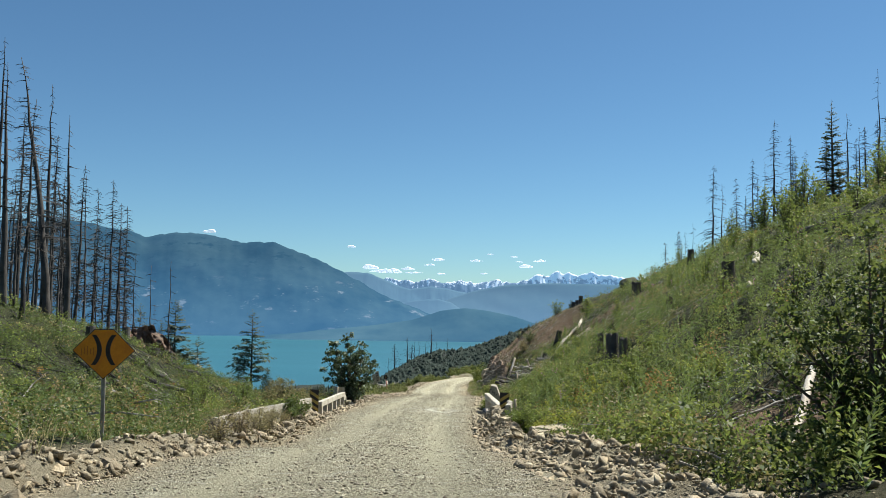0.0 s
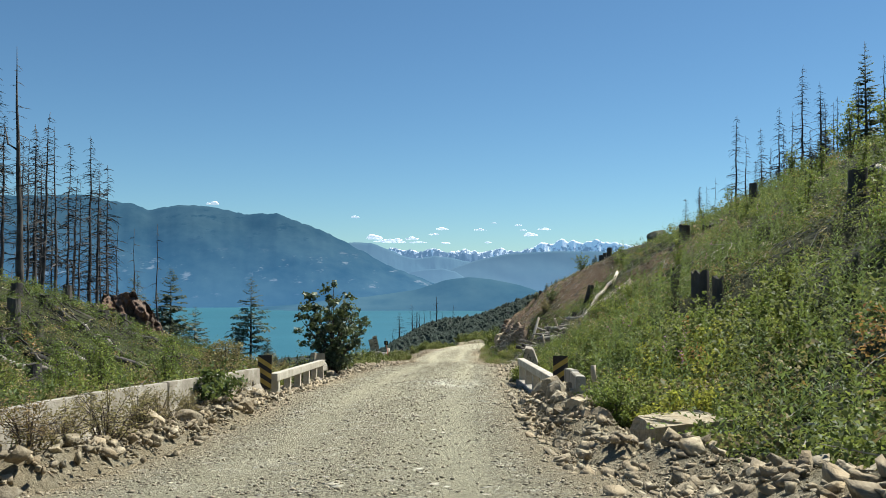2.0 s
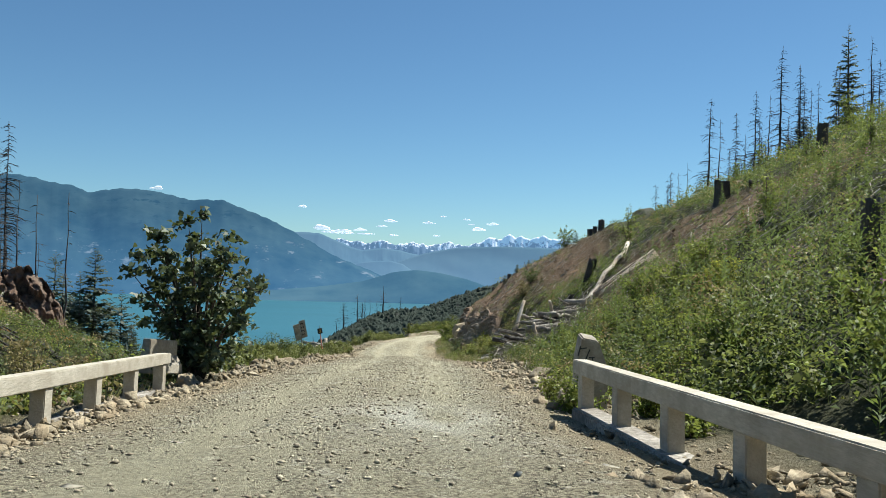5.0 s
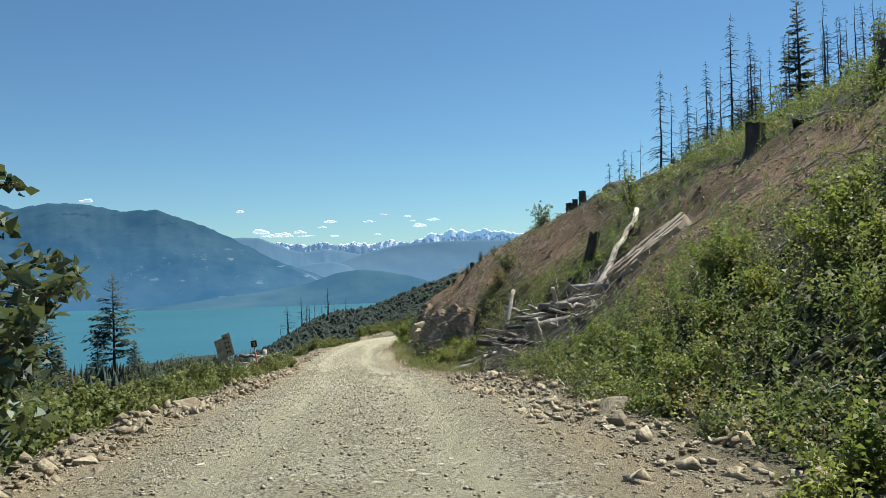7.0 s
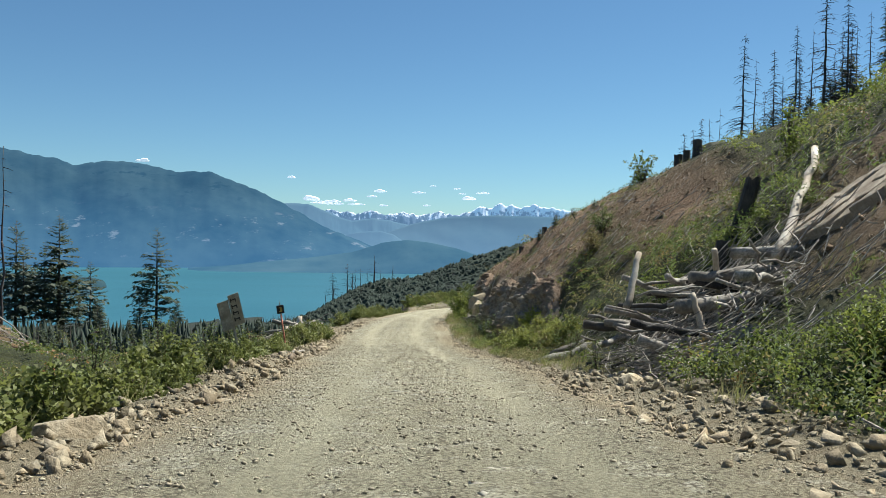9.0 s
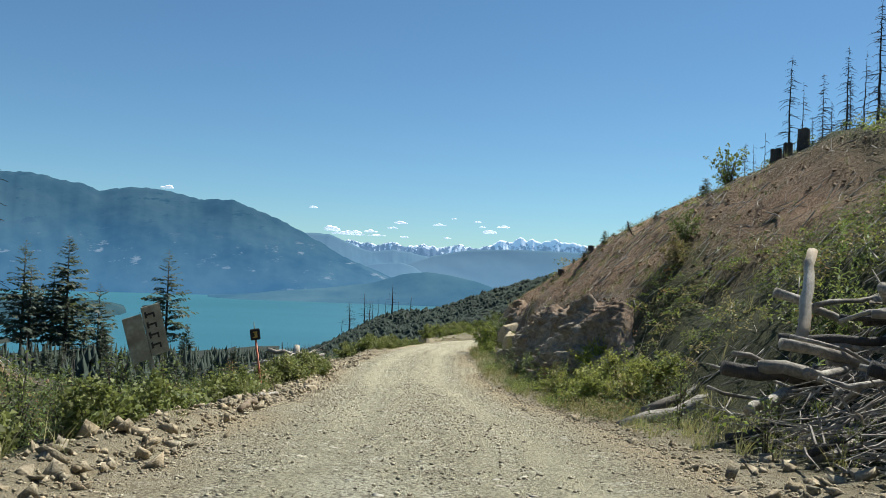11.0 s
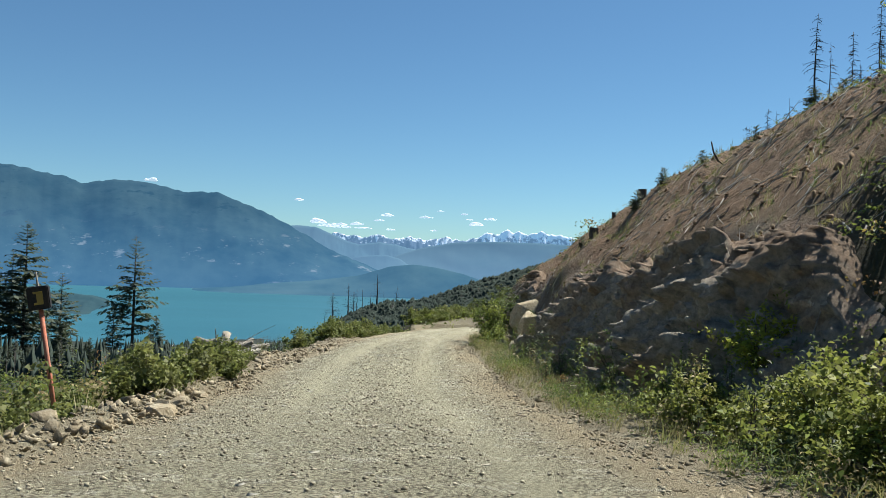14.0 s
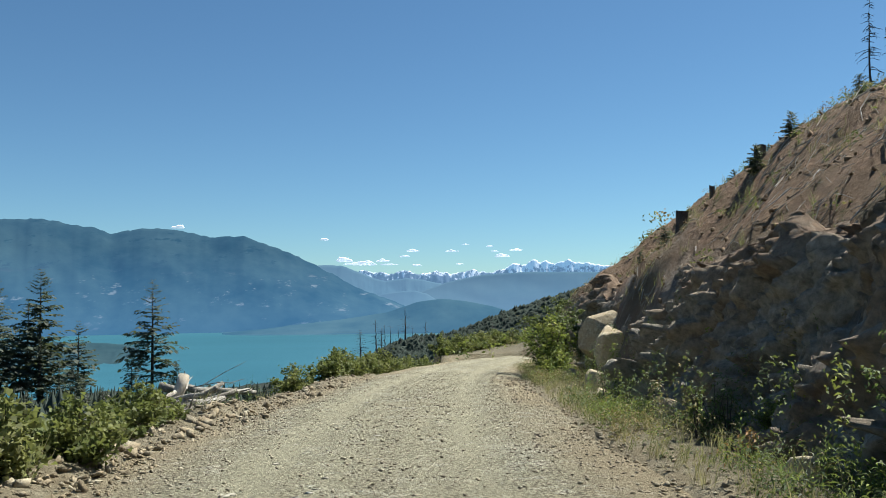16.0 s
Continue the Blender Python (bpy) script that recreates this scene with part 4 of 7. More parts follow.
def make_conifer(m, seed, high, spread, bare_below=0.15, thin=1.0, label="dark green live conifer with drooping boughs", group="conifers", name="conifer"):
    """A live fir: trunk and a crown of boughs set with needle sprays."""
    rnd = random.Random(seed)
    trunk, crown = Kit(), Kit()
    trunk.tube([(0, 0, -1), (0.05, 0, high * 0.5), (0, 0.03, high)], [high * 0.014, high * 0.009, 0.015], 7)
    z = high * bare_below
    while z < high * 0.99:
        f = (z - high * bare_below) / (high * (1 - bare_below))
        reach = spread * (1 - f) ** 0.75 * (0.55 + 0.45 * min(1, f * 6)) + 0.12
        for _ in range(rnd.choice((5, 6, 7))):
            if rnd.random() > thin:
                continue
            w, far = rnd.uniform(0, 2 * math.pi), reach * rnd.uniform(0.55, 1.15)
            d = Vector((math.cos(w), math.sin(w), 0))
            side = Vector((-d.y, d.x, 0))
            p0 = Vector((0, 0, z))
            tipz = far * rnd.uniform(-0.12, 0.28) + (0.35 * far if f > 0.75 else 0)
            p1 = p0 + d * far * 0.55 + Vector((0, 0, tipz * 0.35 + 0.06 * far))
            p2 = p0 + d * far + Vector((0, 0, tipz))
            crown.blade(p0, p2, far * 0.07 * thin)
            for k in range(6):
                t = 0.20 + 0.14 * k + rnd.uniform(-0.04, 0.04)
                b = p0.lerp(p1, t / 0.55) if t < 0.55 else p1.lerp(p2, (t - 0.55) / 0.45)
                for s in (-1, 1):
                    e = b + (side * s * rnd.uniform(0.5, 1) + d * rnd.uniform(0.4, 0.9)) * far * 0.30 * (1.15 - 0.6 * t) + Vector((0, 0, -far * rnd.uniform(0.02, 0.16)))
                    crown.blade(b, e, far * 0.09 * thin ** 1.5, (rnd.uniform(-0.4, 0.4), rnd.uniform(-0.4, 0.4), 1))
        z += high * 0.022 * rnd.uniform(0.7, 1.3) + 0.02
    ob = thing(name, m, label, "tree", group)
    part("trunk", trunk.mesh("trunk", M_BARK, True), ob)
    tagged(part("crown", crown.mesh("crown", M_NEEDLE), ob), kind="stuff")
    return ob

# ---- bridge rails, barriers, signs ----
M_CONC = mat("stained_concrete", (0.33, 0.30, 0.245), (0.48, 0.45, 0.38), (0.24, 0.21, 0.16), 22, 2.2, 0.9, 0.35, 0.01)
M_RAIL = mat("dusty_white_timber", (0.44, 0.41, 0.33), (0.58, 0.545, 0.46), (0.36, 0.32, 0.25), 14, 2.5, 0.85, 0.3, 0.008, 0.06, (3, 0.6, 3))
M_ORANGE = mat("faded_orange_sheet", (0.62, 0.24, 0.012), (0.70, 0.29, 0.02), (0.52, 0.19, 0.015), 25, 4, 0.5, 0.0, 0.0, local=True)
M_BLACK = mat("black_sign_paint", (0.018, 0.016, 0.015), (0.035, 0.03, 0.028), None, 30, 3, 0.6, 0)
M_YELLOW = mat("faded_yellow_sheet", (0.42, 0.29, 0.05), (0.50, 0.36, 0.08), (0.34, 0.24, 0.07), 20, 5, 0.55, 0)
M_STEEL = mat("galvanised_steel", (0.30, 0.30, 0.29), (0.42, 0.42, 0.40), (0.24, 0.22, 0.19), 30, 5, 0.5, 0.1, 0.002, 0, None, False, 0.5, 0.6)
M_SIGNBACK = mat("weathered_sign_back", (0.30, 0.285, 0.225), (0.44, 0.42, 0.34), (0.22, 0.20, 0.15), 18, 4, 0.7, 0.1, 0.003)
M_REDPOST = mat("faded_red_paint", (0.50, 0.13, 0.07), (0.62, 0.22, 0.13), (0.40, 0.20, 0.14), 20, 3, 0.7, 0.1, 0.003)
M_SCRAWL = mat("black_spray_paint", (0.03, 0.03, 0.03), (0.06, 0.06, 0.055), None, 40, 5, 0.7, 0)


def bevelled(kit, name, material, width=0.015):
    bm = bmesh.new()
    me = kit.mesh(name, material)
    bm.from_mesh(me)
    bmesh.ops.bevel(bm, geom=bm.edges[:], offset=width, segments=2, affect="EDGES", clamp_overlap=True)
    bm.to_mesh(me)
    bm.free()
    return me


def along(x0, y0, z0, x1, y1, z1):
    """A pose at the first point whose y axis runs to the second, and the distance."""
    a, b = Vector((x0, y0, z0)), Vector((x1, y1, z1))
    d = (b - a).normalized()
    side = d.cross(Vector((0, 0, 1))).normalized()
    up = side.cross(d)
    return Matrix(((side.x, d.x, up.x, a.x), (side.y, d.y, up.y, a.y), (side.z, d.z, up.z, a.z), (0, 0, 0, 1))), (b - a).length


def bridge_rail(x0, y0, z0, x1, y1, z1, label):
    m, long = along(x0, y0, z0, x1, y1, z1)
    ob = thing("bridge_rail", m, label, "guard rail", "bridge rails")
    k = Kit()
    k.box((-0.10, 0, -0.25), (0.10, long, -0.07))
    part("beam", bevelled(k, "beam", M_RAIL, 0.012), ob)
    k = Kit()
    k.box((-0.08, -0.11, -0.72), (0.08, 0.11, -0.245))
    post = bevelled(k, "post", M_RAIL, 0.01)
    n = int(long / 1.75)
    for i in range(n + 1):
        p = part("post", post, ob)
        p.location = (0, 0.35 + (long - 0.7) * i / n, 0)
    # the sill that the posts stand on, along the deck's edge
    k = Kit()
    k.box((-0.2, 0.1, -1.05), (0.14, long - 0.4, -0.66))
    part("kerb_timber", bevelled(k, "kerb_timber", M_GREYWOOD, 0.02), ob, "grey weathered kerb timber under the rail")
    return ob


bridge_rail(-4.28, 29.5, -2.04, -4.50, 38.6, -2.62, "low white timber bridge rail on short posts")
bridge_rail(2.03, 27.9, -1.92, 1.92, 34.95, -2.20, "low white timber bridge rail on short posts, shaded face")


def barrier(x0, y0, z0, x1, y1, z1, label, hole=True, high=0.78):
    """A concrete road barrier unit, its top from one point to the other."""
    m, long = along(x0, y0, z0, x1, y1, z1)
    ob = thing("concrete_barrier", m, label, "barrier", "concrete barriers")
    half = ((0.075, 0.0), (0.085, -0.45 * high), (0.20, -0.72 * high), (0.23, -high), (-0.23, -high), (-0.20, -0.72 * high), (-0.085, -0.45 * high), (-0.075, 0.0))
    bm = bmesh.new()
    rings = []
    for i in range(9):
        t = long * i / 8
        rings.append([bm.verts.new((x + 0.006 * noise.noise((x * 9, t * 3, z * 9)), t, z + 0.01 * noise.noise((t * 2, x, z)))) for x, z in half])
    for a, b in zip(rings, rings[1:]):
        for i in range(len(half)):
            j = (i + 1) % len(half)
            bm.faces.new((a[i], b[i], b[j], a[j]))
    bm.faces.new(rings[0])
    bm.faces.new(rings[-1][::-1])
    bmesh.ops.recalc_face_normals(bm, faces=bm.faces[:])
    bmesh.ops.bevel(bm, geom=[e for e in bm.edges if e.calc_face_angle(0) > 0.6], offset=0.014, segments=2, affect="EDGES")
    me = bpy.data.meshes.new("body")
    bm.to_mesh(me)
    bm.free()
    me.materials.append(M_CONC)
    part("body", me, ob)
    if hole:
        # a lifting hole near each end: a black disc, its inner shade painted on
        for t in (0.22 * long, 0.78 * long):
            k = Kit()
            k.tube([(0.098, t, -0.40 * high), (0.04, t, -0.40 * high)], [0.055, 0.05], 12)
            part("lifting_hole", k.mesh("lifting_hole", M_BLACK, False), ob, "round black disc painted as the shade inside a lifting hole")
    return ob


barrier(-4.86, 38.7, -2.46, -4.62, 39.6, -2.56, "tilted concrete barrier end beyond the bridge rail", False, 0.6)
B1 = "stained concrete road barrier beside the gravel, partly buried in stones"
barrier(-4.94, 18.2, -1.22, -4.87, 20.84, -1.37, B1, high=0.95)
barrier(-4.86, 20.9, -1.37, -4.78, 23.5, -1.56, B1, high=0.95)
barrier(-4.78, 23.56, -1.56, -4.67, 26.1, -1.75, B1, high=0.88)
barrier(-4.67, 26.16, -1.75, -4.53, 28.95, -1.92, B1)
barrier(1.92, 23.95, -1.50, 2.17, 26.3, -1.68, "concrete road barrier in shade beside the bridge rail", False)
barrier(2.20, 26.35, -1.67, 2.24, 27.6, -1.76, "concrete road barrier in shade beside the bridge rail", False)


def graffiti_block():
    m = pose(2.19, 35.75, -2.70, 4, 0, -6)
    ob = thing("concrete_barrier", m, "sloping concrete barrier end with black scrawl", "barrier", "concrete barriers")
    k = Kit()
    # a six-cornered end: upright on one side, cut away on the other
    face = ((-0.14, -0.6), (0.32, -0.6), (0.32, 0.22), (0.17, 0.62), (-0.06, 0.66), (-0.12, 0.30))
    k.v = [(x, 0.0, z) for x, z in face] + [(x, 0.55, z) for x, z in face]
    k.f = [tuple(range(6)), tuple(range(11, 5, -1))] + [(i, i + 6, (i + 1) % 6 + 6, (i + 1) % 6) for i in range(6)]
    part("body", bevelled(k, "body", M_CONC, 0.02), ob)
    k = Kit()
    for x, z, long, turn in ((-0.10, 0.47, 0.15, 12), (-0.04, 0.51, 0.09, 80), (0.02, 0.42, 0.16, 20), (0.08, 0.38, 0.08, 85), (0.10, 0.32, 0.14, -15), (0.17, 0.27, 0.11, 30)):
        tilt = Matrix.Translation((x, 0, z)) @ Matrix.Rotation(radians(turn), 4, "Y")
        k.box((-0.009, -0.004, -long / 2), (0.009, 0.0, long / 2), tilt)
    part("scrawl", k.mesh("scrawl", M_SCRAWL), ob, "unreadable black painted scrawl")


graffiti_block()


def hazard_board(x, y, top, turn, flip, label):
    """A narrow striped board on a post at a bridge's corner."""
    ob = thing("hazard_marker", pose(x, y, top, -2, 0, turn), label, "road sign", "striped bridge markers")
    k = Kit()
    k.box((-0.155, -0.008, -0.78), (0.155, 0.008, 0))
    part("board", bevelled(k, "board", M_BLACK, 0.004), ob)
    for i in range(4):
        z = -0.02 - 0.22 * i
        a, b = (0.155, -0.155) if flip else (-0.155, 0.155)
        k = Kit()
        corners = [(a, z), (b, z - 0.20), (b, z - 0.31), (a, z - 0.11)]
        corners = [(cx, min(cz, -0.004)) for cx, cz in corners]
        if corners[1][1] < -0.76:
            continue
        k.v = [(cx, -0.0125, cz) for cx, cz in corners] + [(cx, -0.009, cz) for cx, cz in corners]
        k.f = [(0, 1, 2, 3), (0, 4, 5, 1), (1, 5, 6, 2), (2, 6, 7, 3), (3, 7, 4, 0)]
        if flip:
            k.f = [f[::-1] for f in k.f]
        part("stripe", k.mesh("stripe", M_YELLOW), ob, "faded yellow slanting stripe")
    k = Kit()
    k.box((-0.045, 0.012, -1.5), (0.045, 0.09, -0.05))
    part("post", k.mesh("post", M_GREYWOOD), ob)


hazard_board(-4.42, 29.25, -1.66, 4, False, "black and yellow striped marker at the bridge rail's end")
hazard_board(2.10, 27.72, -1.52, -6, True, "black and yellow striped marker above pale boulders")


def bridge_sign():
    ob = thing("road_sign", pose(-5.62, 13.9, 0.46, 2, 0, 3), "orange diamond sign with two black curved bars on a thin post", "road sign")
    r, cut = 0.515, 0.10

    def outline(s, y):
        return [(-r * s, y, 0), (0, y, -r * 0.93 * s), (r * s, y, 0), (cut * s * 1.6, y, (r - cut * 1.6) * s), (-cut * s * 1.6, y, (r - cut * 1.6) * s)]

    def plate(s, y0, y1, material, name):
        v = outline(s, y0) + outline(s, y1)
        f = [tuple(range(5)), tuple(range(9, 4, -1))] + [(i, i + 5, (i + 1) % 5 + 5, (i + 1) % 5) for i in range(5)]
        return mesh_of(name, v, f, material, False)

    part("border", plate(1.0, -0.002, 0.006, M_BLACK, "border"), ob, "thin black edge")
    part("face", plate(0.965, -0.006, -0.0025, M_ORANGE, "face"), ob)
    for side in (-1, 1):
        k = Kit()
        pts = [(side * (0.068 + 0.095 * (2 * t - 1) ** 2), -0.24 + 0.50 * t) for t in np.linspace(0, 1, 9)]
        n = len(pts)
        for x, z in pts:
            k.v += [(x - 0.038, -0.0095, z), (x + 0.038, -0.0095, z), (x + 0.038, -0.0065, z), (x - 0.038, -0.0065, z)]
        for i in range(n - 1):
            for a in range(4):
                b = (a + 1) % 4
                k.f.append((4 * i + a, 4 * i + b, 4 * i + 4 + b, 4 * i + 4 + a))
        k.f += [(3, 2, 1, 0), (4 * n - 4, 4 * n - 3, 4 * n - 2, 4 * n - 1)]
        part("bar", k.mesh("bar", M_BLACK), ob, "bowed black bar")
    k = Kit()
    for i in range(5):
        k.box((-0.37 + 0.05 * i, -0.0085, -0.08 + 0.02 * (i % 2)), (-0.355 + 0.05 * i, -0.0065, 0.03 + 0.02 * (i % 3)))
    part("scrawl", k.mesh("scrawl", mat("faint_brown_scrawl", (0.36, 0.13, 0.02), (0.42, 0.16, 0.02), None, 20, 3, 0.6, 0)), ob, "faint scratched scrawl")
    k = Kit()
    k.box((-0.03, 0.008, -2.2), (0.03, 0.05, 0.1))
    part("post", bevelled(k, "post", M_STEEL, 0.006), ob, "thin grey-green steel post")


bridge_sign()


def leaning_sign():
    ob = thing("road_sign", pose(-4.70, 64.6, -5.68, 3, -17, 38), "weathered grey sign board tilted on a white post, seen from behind", "road sign")
    k = Kit()
    k.box((-0.33, -0.012, 1.12), (0.0, 0.012, 1.92))
    part("board", bevelled(k, "board", M_SIGNBACK, 0.004), ob)
    k = Kit()
    k.box((0.015, -0.012, 1.15), (0.34, 0.012, 2.02))
    part("board", bevelled(k, "board", M_SIGNBACK, 0.004), ob)
    for i in range(4):
        k = Kit()
        z = 1.28 + 0.18 * i
        k.box((0.05, -0.017, z), (0.085, -0.0125, z + 0.11))
        k.box((0.085, -0.017, z + 0.04), (0.22, -0.0125, z + 0.075))
        k.box((0.19, -0.017, z - 0.02), (0.22, -0.0125, z + 0.04))
        part("mark", k.mesh("mark", M_BLACK), ob, "unreadable dark mark")
    k = Kit()
    k.box((-0.03, 0.014, -0.5), (0.03, 0.06, 1.5))
    part("post", bevelled(k, "post", M_RAIL, 0.006), ob, "white painted post")


leaning_sign()


def marker_post():
    ob = thing("marker_post", pose(-4.68, 74.6, -6.75, 2, -9, 12), "faded red post with a small dark number box near its tip", "marker post")
    k = Kit()
    k.tube([(0, 0, -0.4), (0, 0, 1.75)], [0.032, 0.032], 8)
    part("post", k.mesh("post", M_REDPOST, True), ob)
    k = Kit()
    k.tube([(0, 0, 1.75), (0, 0, 2.18)], [0.018, 0.012], 8)
    part("tip", k.mesh("tip", M_GREYWOOD, True), ob, "grey rod tip")
    k = Kit()
    k.box((-0.14, -0.08, 1.66), (0.14, 0.05, 1.98))
    box = part("box", bevelled(k, "box", M_BLACK, 0.015), ob, "small black box")
    k = Kit()
    k.box((-0.06, -0.086, 1.73), (0.06, -0.081, 1.76))
    k.box((-0.02, -0.086, 1.76), (0.06, -0.081, 1.90))
    k.box((-0.06, -0.086, 1.88), (0.06, -0.081, 1.91))
    part("mark", k.mesh("mark", M_YELLOW), box, "worn yellow mark")


marker_post()


def leaning_pole(x0, y0, z0, x1, y1, z1, r, label, material, name="log", category="log", group="", sides=9, knots=0, seed=0, taper=0.75):
    """A bare log or pole between two points, its skin uneven, with a few branch stubs."""
    rnd = random.Random(seed)
    a, b = Vector((x0, y0, z0)), Vector((x1, y1, z1))
    n = 7
    long = (b - a).length
    k = Kit()
    pts = [a.lerp(b, i / n) - a + Vector((rnd.gauss(0, 0.012), rnd.gauss(0, 0.012), rnd.gauss(0, 0.012))) * long for i in range(n + 1)]
    k.tube(pts, [r * (1 + (taper - 1) * i / n) * rnd.uniform(0.95, 1.05) for i in range(n + 1)], sides)
    for _ in range(knots):
        p = pts[rnd.randrange(1, n)]
        d = Vector((rnd.gauss(0, 1), rnd.gauss(0, 1), rnd.gauss(0.3, 1))).normalized()
        k.tube([p, p + d * (r + rnd.uniform(0.1, 0.5))], [r * 0.25, r * 0.1], 5)
    ob = new(name, k.mesh(name, material, True))
    ob.location = a
    return tagged(ob, label, category, group)


leaning_pole(2.16, 23.85, -2.05, 2.12, 23.9, -1.30, 0.045, "pale peeling pole leaning on the concrete barrier", M_PALEWOOD, seed=3, taper=0.9)

# ---- standing trees ----
KIND = ((24, 0.30, 1.3, 0.0, False), (20, 0.23, 3.8, 0.02, False), (26, 0.30, 4.6, 0.0, False), (22, 0.34, 0.8, 0.03, True), (18, 0.17, 1.6, -0.02, False), (16, 0.13, 5.6, 0.0, False), (14, 0.12, 0.5, 0.01, False))
FIRST = {}


def snag(x, y, top, kind, turn):
    """A dead tree at x, y whose tip is at the height top."""
    high, thick, branchy, lean, fork = KIND[kind]
    g = lift(x, y)
    s = (top - g) / high
    m = Matrix.LocRotScale((x, y, g), Euler((0, 0, turn)), (s * 1.0, s * 1.0, s))
    if kind not in FIRST:
        label = ("tall fire-blackened dead conifer with few limbs", "fire-killed conifer with thin drooping limbs", "tall burnt conifer hung with bare limbs", "black forked burnt trunk", "slender burnt conifer, half its limbs gone",
                 "grey dead conifer dense with bare twigs", "thin bare burnt pole of a tree")[kind]
        FIRST[kind] = make_snag(m, 100 + kind, high, thick, branchy, lean, fork, label)
        return FIRST[kind]
    m = m @ Matrix.Diagonal((*(1 / v for v in FIRST[kind].scale), 1))
    return copy_thing(FIRST[kind], m)


# on the knoll: x, y, tip height, kind
KNOLL = ((-30.3, 63.1, 18.1, 0), (-43.3, 84.5, 21.0, 2), (-34.9, 77.5, 18.9, 3), (-58.6, 127.2, 20.9, 1), (-47.4, 110.3, 18.3, 4), (-53.9, 134.6, 21.4, 2), (-50.9, 130.4, 17.0, 2), (-53.6, 140.1, 17.7, 5),
         (-57.9, 116.4, 17.6, 4), (-50.7, 97.6, 16.9, 0), (-55.9, 106.2, 16.1, 4), (-44.4, 100.7, 18.2, 1), (-52.2, 140.6, 9.6, 6), (-47.9, 136.9, 7.5, 6), (-49.8, 152.0, 9.1, 6), (-52.7, 107.8, 19.4, 2), (-49.1, 120.4, 12.5, 4),
         (-53.2, 140.2, 4.3, 6), (-45.8, 132.3, 1.0, 6), (-23.8, 44.0, 15.5, 0), (-28.4, 55.1, 12.0, 4), (-29.1, 59.2, 10.8, 6), (-24.8, 49.1, 13.4, 1), (-29.4, 63.5, 10.2, 6), (-27.5, 52.0, 16.5, 3), (-33.0, 70.0, 15.5, 2), (-31.5, 66.5, 12.5, 5))
KNOLL2 = ((-44.7, 78.1, 20.3, 1), (-40.8, 68.8, 19.4, 0), (-41.2, 91.1, 13.4, 4), (-49.1, 117.1, 17.5, 5), (-50.2, 110.8, 18.8, 1), (-56.2, 119.0, 18.6, 2), (-54.3, 101.4, 16.1, 6), (-47.5, 95.0, 12.0, 6), (-60.5, 131.0, 15.0, 4),
          (-56.5, 128.0, 12.0, 5), (-62.0, 120.0, 17.0, 1), (-46.2, 104.0, 9.0, 6), (-38.5, 84.0, 11.0, 6), (-52.0, 125.0, 8.0, 6), (-58.0, 138.0, 16.0, 1), (-64.0, 140.0, 19.0, 2), (-48.6, 128.4, 5.0, 6), (-51.5, 133.0, 10.5, 4))
for k, (x, y, top, kind) in enumerate(KNOLL + KNOLL2):
    snag(x, y, top, kind, k * 1.7)
lean = make_snag(placed(-27.2, 57.5, 0.2, 2.6), 131, 19.5, 0.30, 2.6, 0.24, False, "big burnt trunk leaning over the knoll", "burnt trees", 0.1)
# above the cut slope
SLOPE = ((55.2, 169.8, 31.5, 1), (56.8, 169.1, 27.4, 4), (59.6, 167.9, 28.6, 5), (62.4, 166.6, 32.4, 1), (64.3, 165.7, 31.5, 4), (65.9, 164.9, 39.9, 1), (69.0, 163.3, 36.6, 1), (46.8, 164.5, 17.1, 5), (44.4, 165.3, 14.9, 5), (57.1, 169.0, 19.1, 6),
         (73.3, 149.2, 37.7, 0), (80.6, 156.4, 37.0, 4), (83.7, 154.3, 38.6, 1), (86.1, 162.3, 39.3, 4), (84.7, 153.6, 39.3, 0), (67.4, 164.2, 27.7, 5), (60.1, 172.1, 23.0, 5))
SLOPE2 = ((28.2, 53.1, 17.2, 6), (66.8, 132.1, 31.3, 0), (49.9, 165.6, 18.9, 6), (48.4, 166.1, 17.2, 4), (75.1, 171.4, 34.4, 4), (66.7, 173.5, 25.7, 5), (85.6, 152.9, 36.8, 4), (52.0, 181.7, 17.9, 5), (63.0, 171.9, 25.5, 2), (78.0, 160.0, 32.0, 4),
          (90.0, 158.0, 37.0, 1), (94.0, 166.0, 41.0, 4), (88.0, 146.0, 36.0, 6), (76.5, 165.0, 37.5, 1), (79.0, 170.0, 38.0, 5), (81.8, 163.0, 36.0, 2), (87.0, 170.0, 40.0, 1), (91.0, 172.0, 42.0, 2), (71.0, 166.0, 33.0, 5), (73.0, 172.0, 34.0, 2), (84.0, 175.0, 38.0, 5), (97.0, 170.0, 43.0, 1), (64.8, 170.0, 29.0, 5), (70.4, 160.0, 33.0, 4))
for k, (x, y, top, kind) in enumerate(SLOPE + SLOPE2):
    snag(x, y, top, kind, k * 2.3)
# on the spur beyond the bend
for k, (x, y, top, kind) in enumerate(((-4.7, 375.8, -8.6, 0), (-15.2, 375.5, -12.5, 4), (-12.5, 385.6, -14.9, 6), (-10.0, 375.7, -14.5, 6), (-21.0, 375.2, -16.1, 1), (-23.9, 375, -22.5, 6), (-7.3, 390, -16, 4), (-13.1, 370, -15.5, 1), (-2.2, 395, -15.5, 6), (2.5, 380, -13, 4))):
    far_snag = snag(x, y, top + 0.8, kind, k * 1.1)
    far_snag.matrix_basis = far_snag.matrix_basis @ Matrix.Diagonal((2.6, 2.6, 1, 1))

PINES = {}


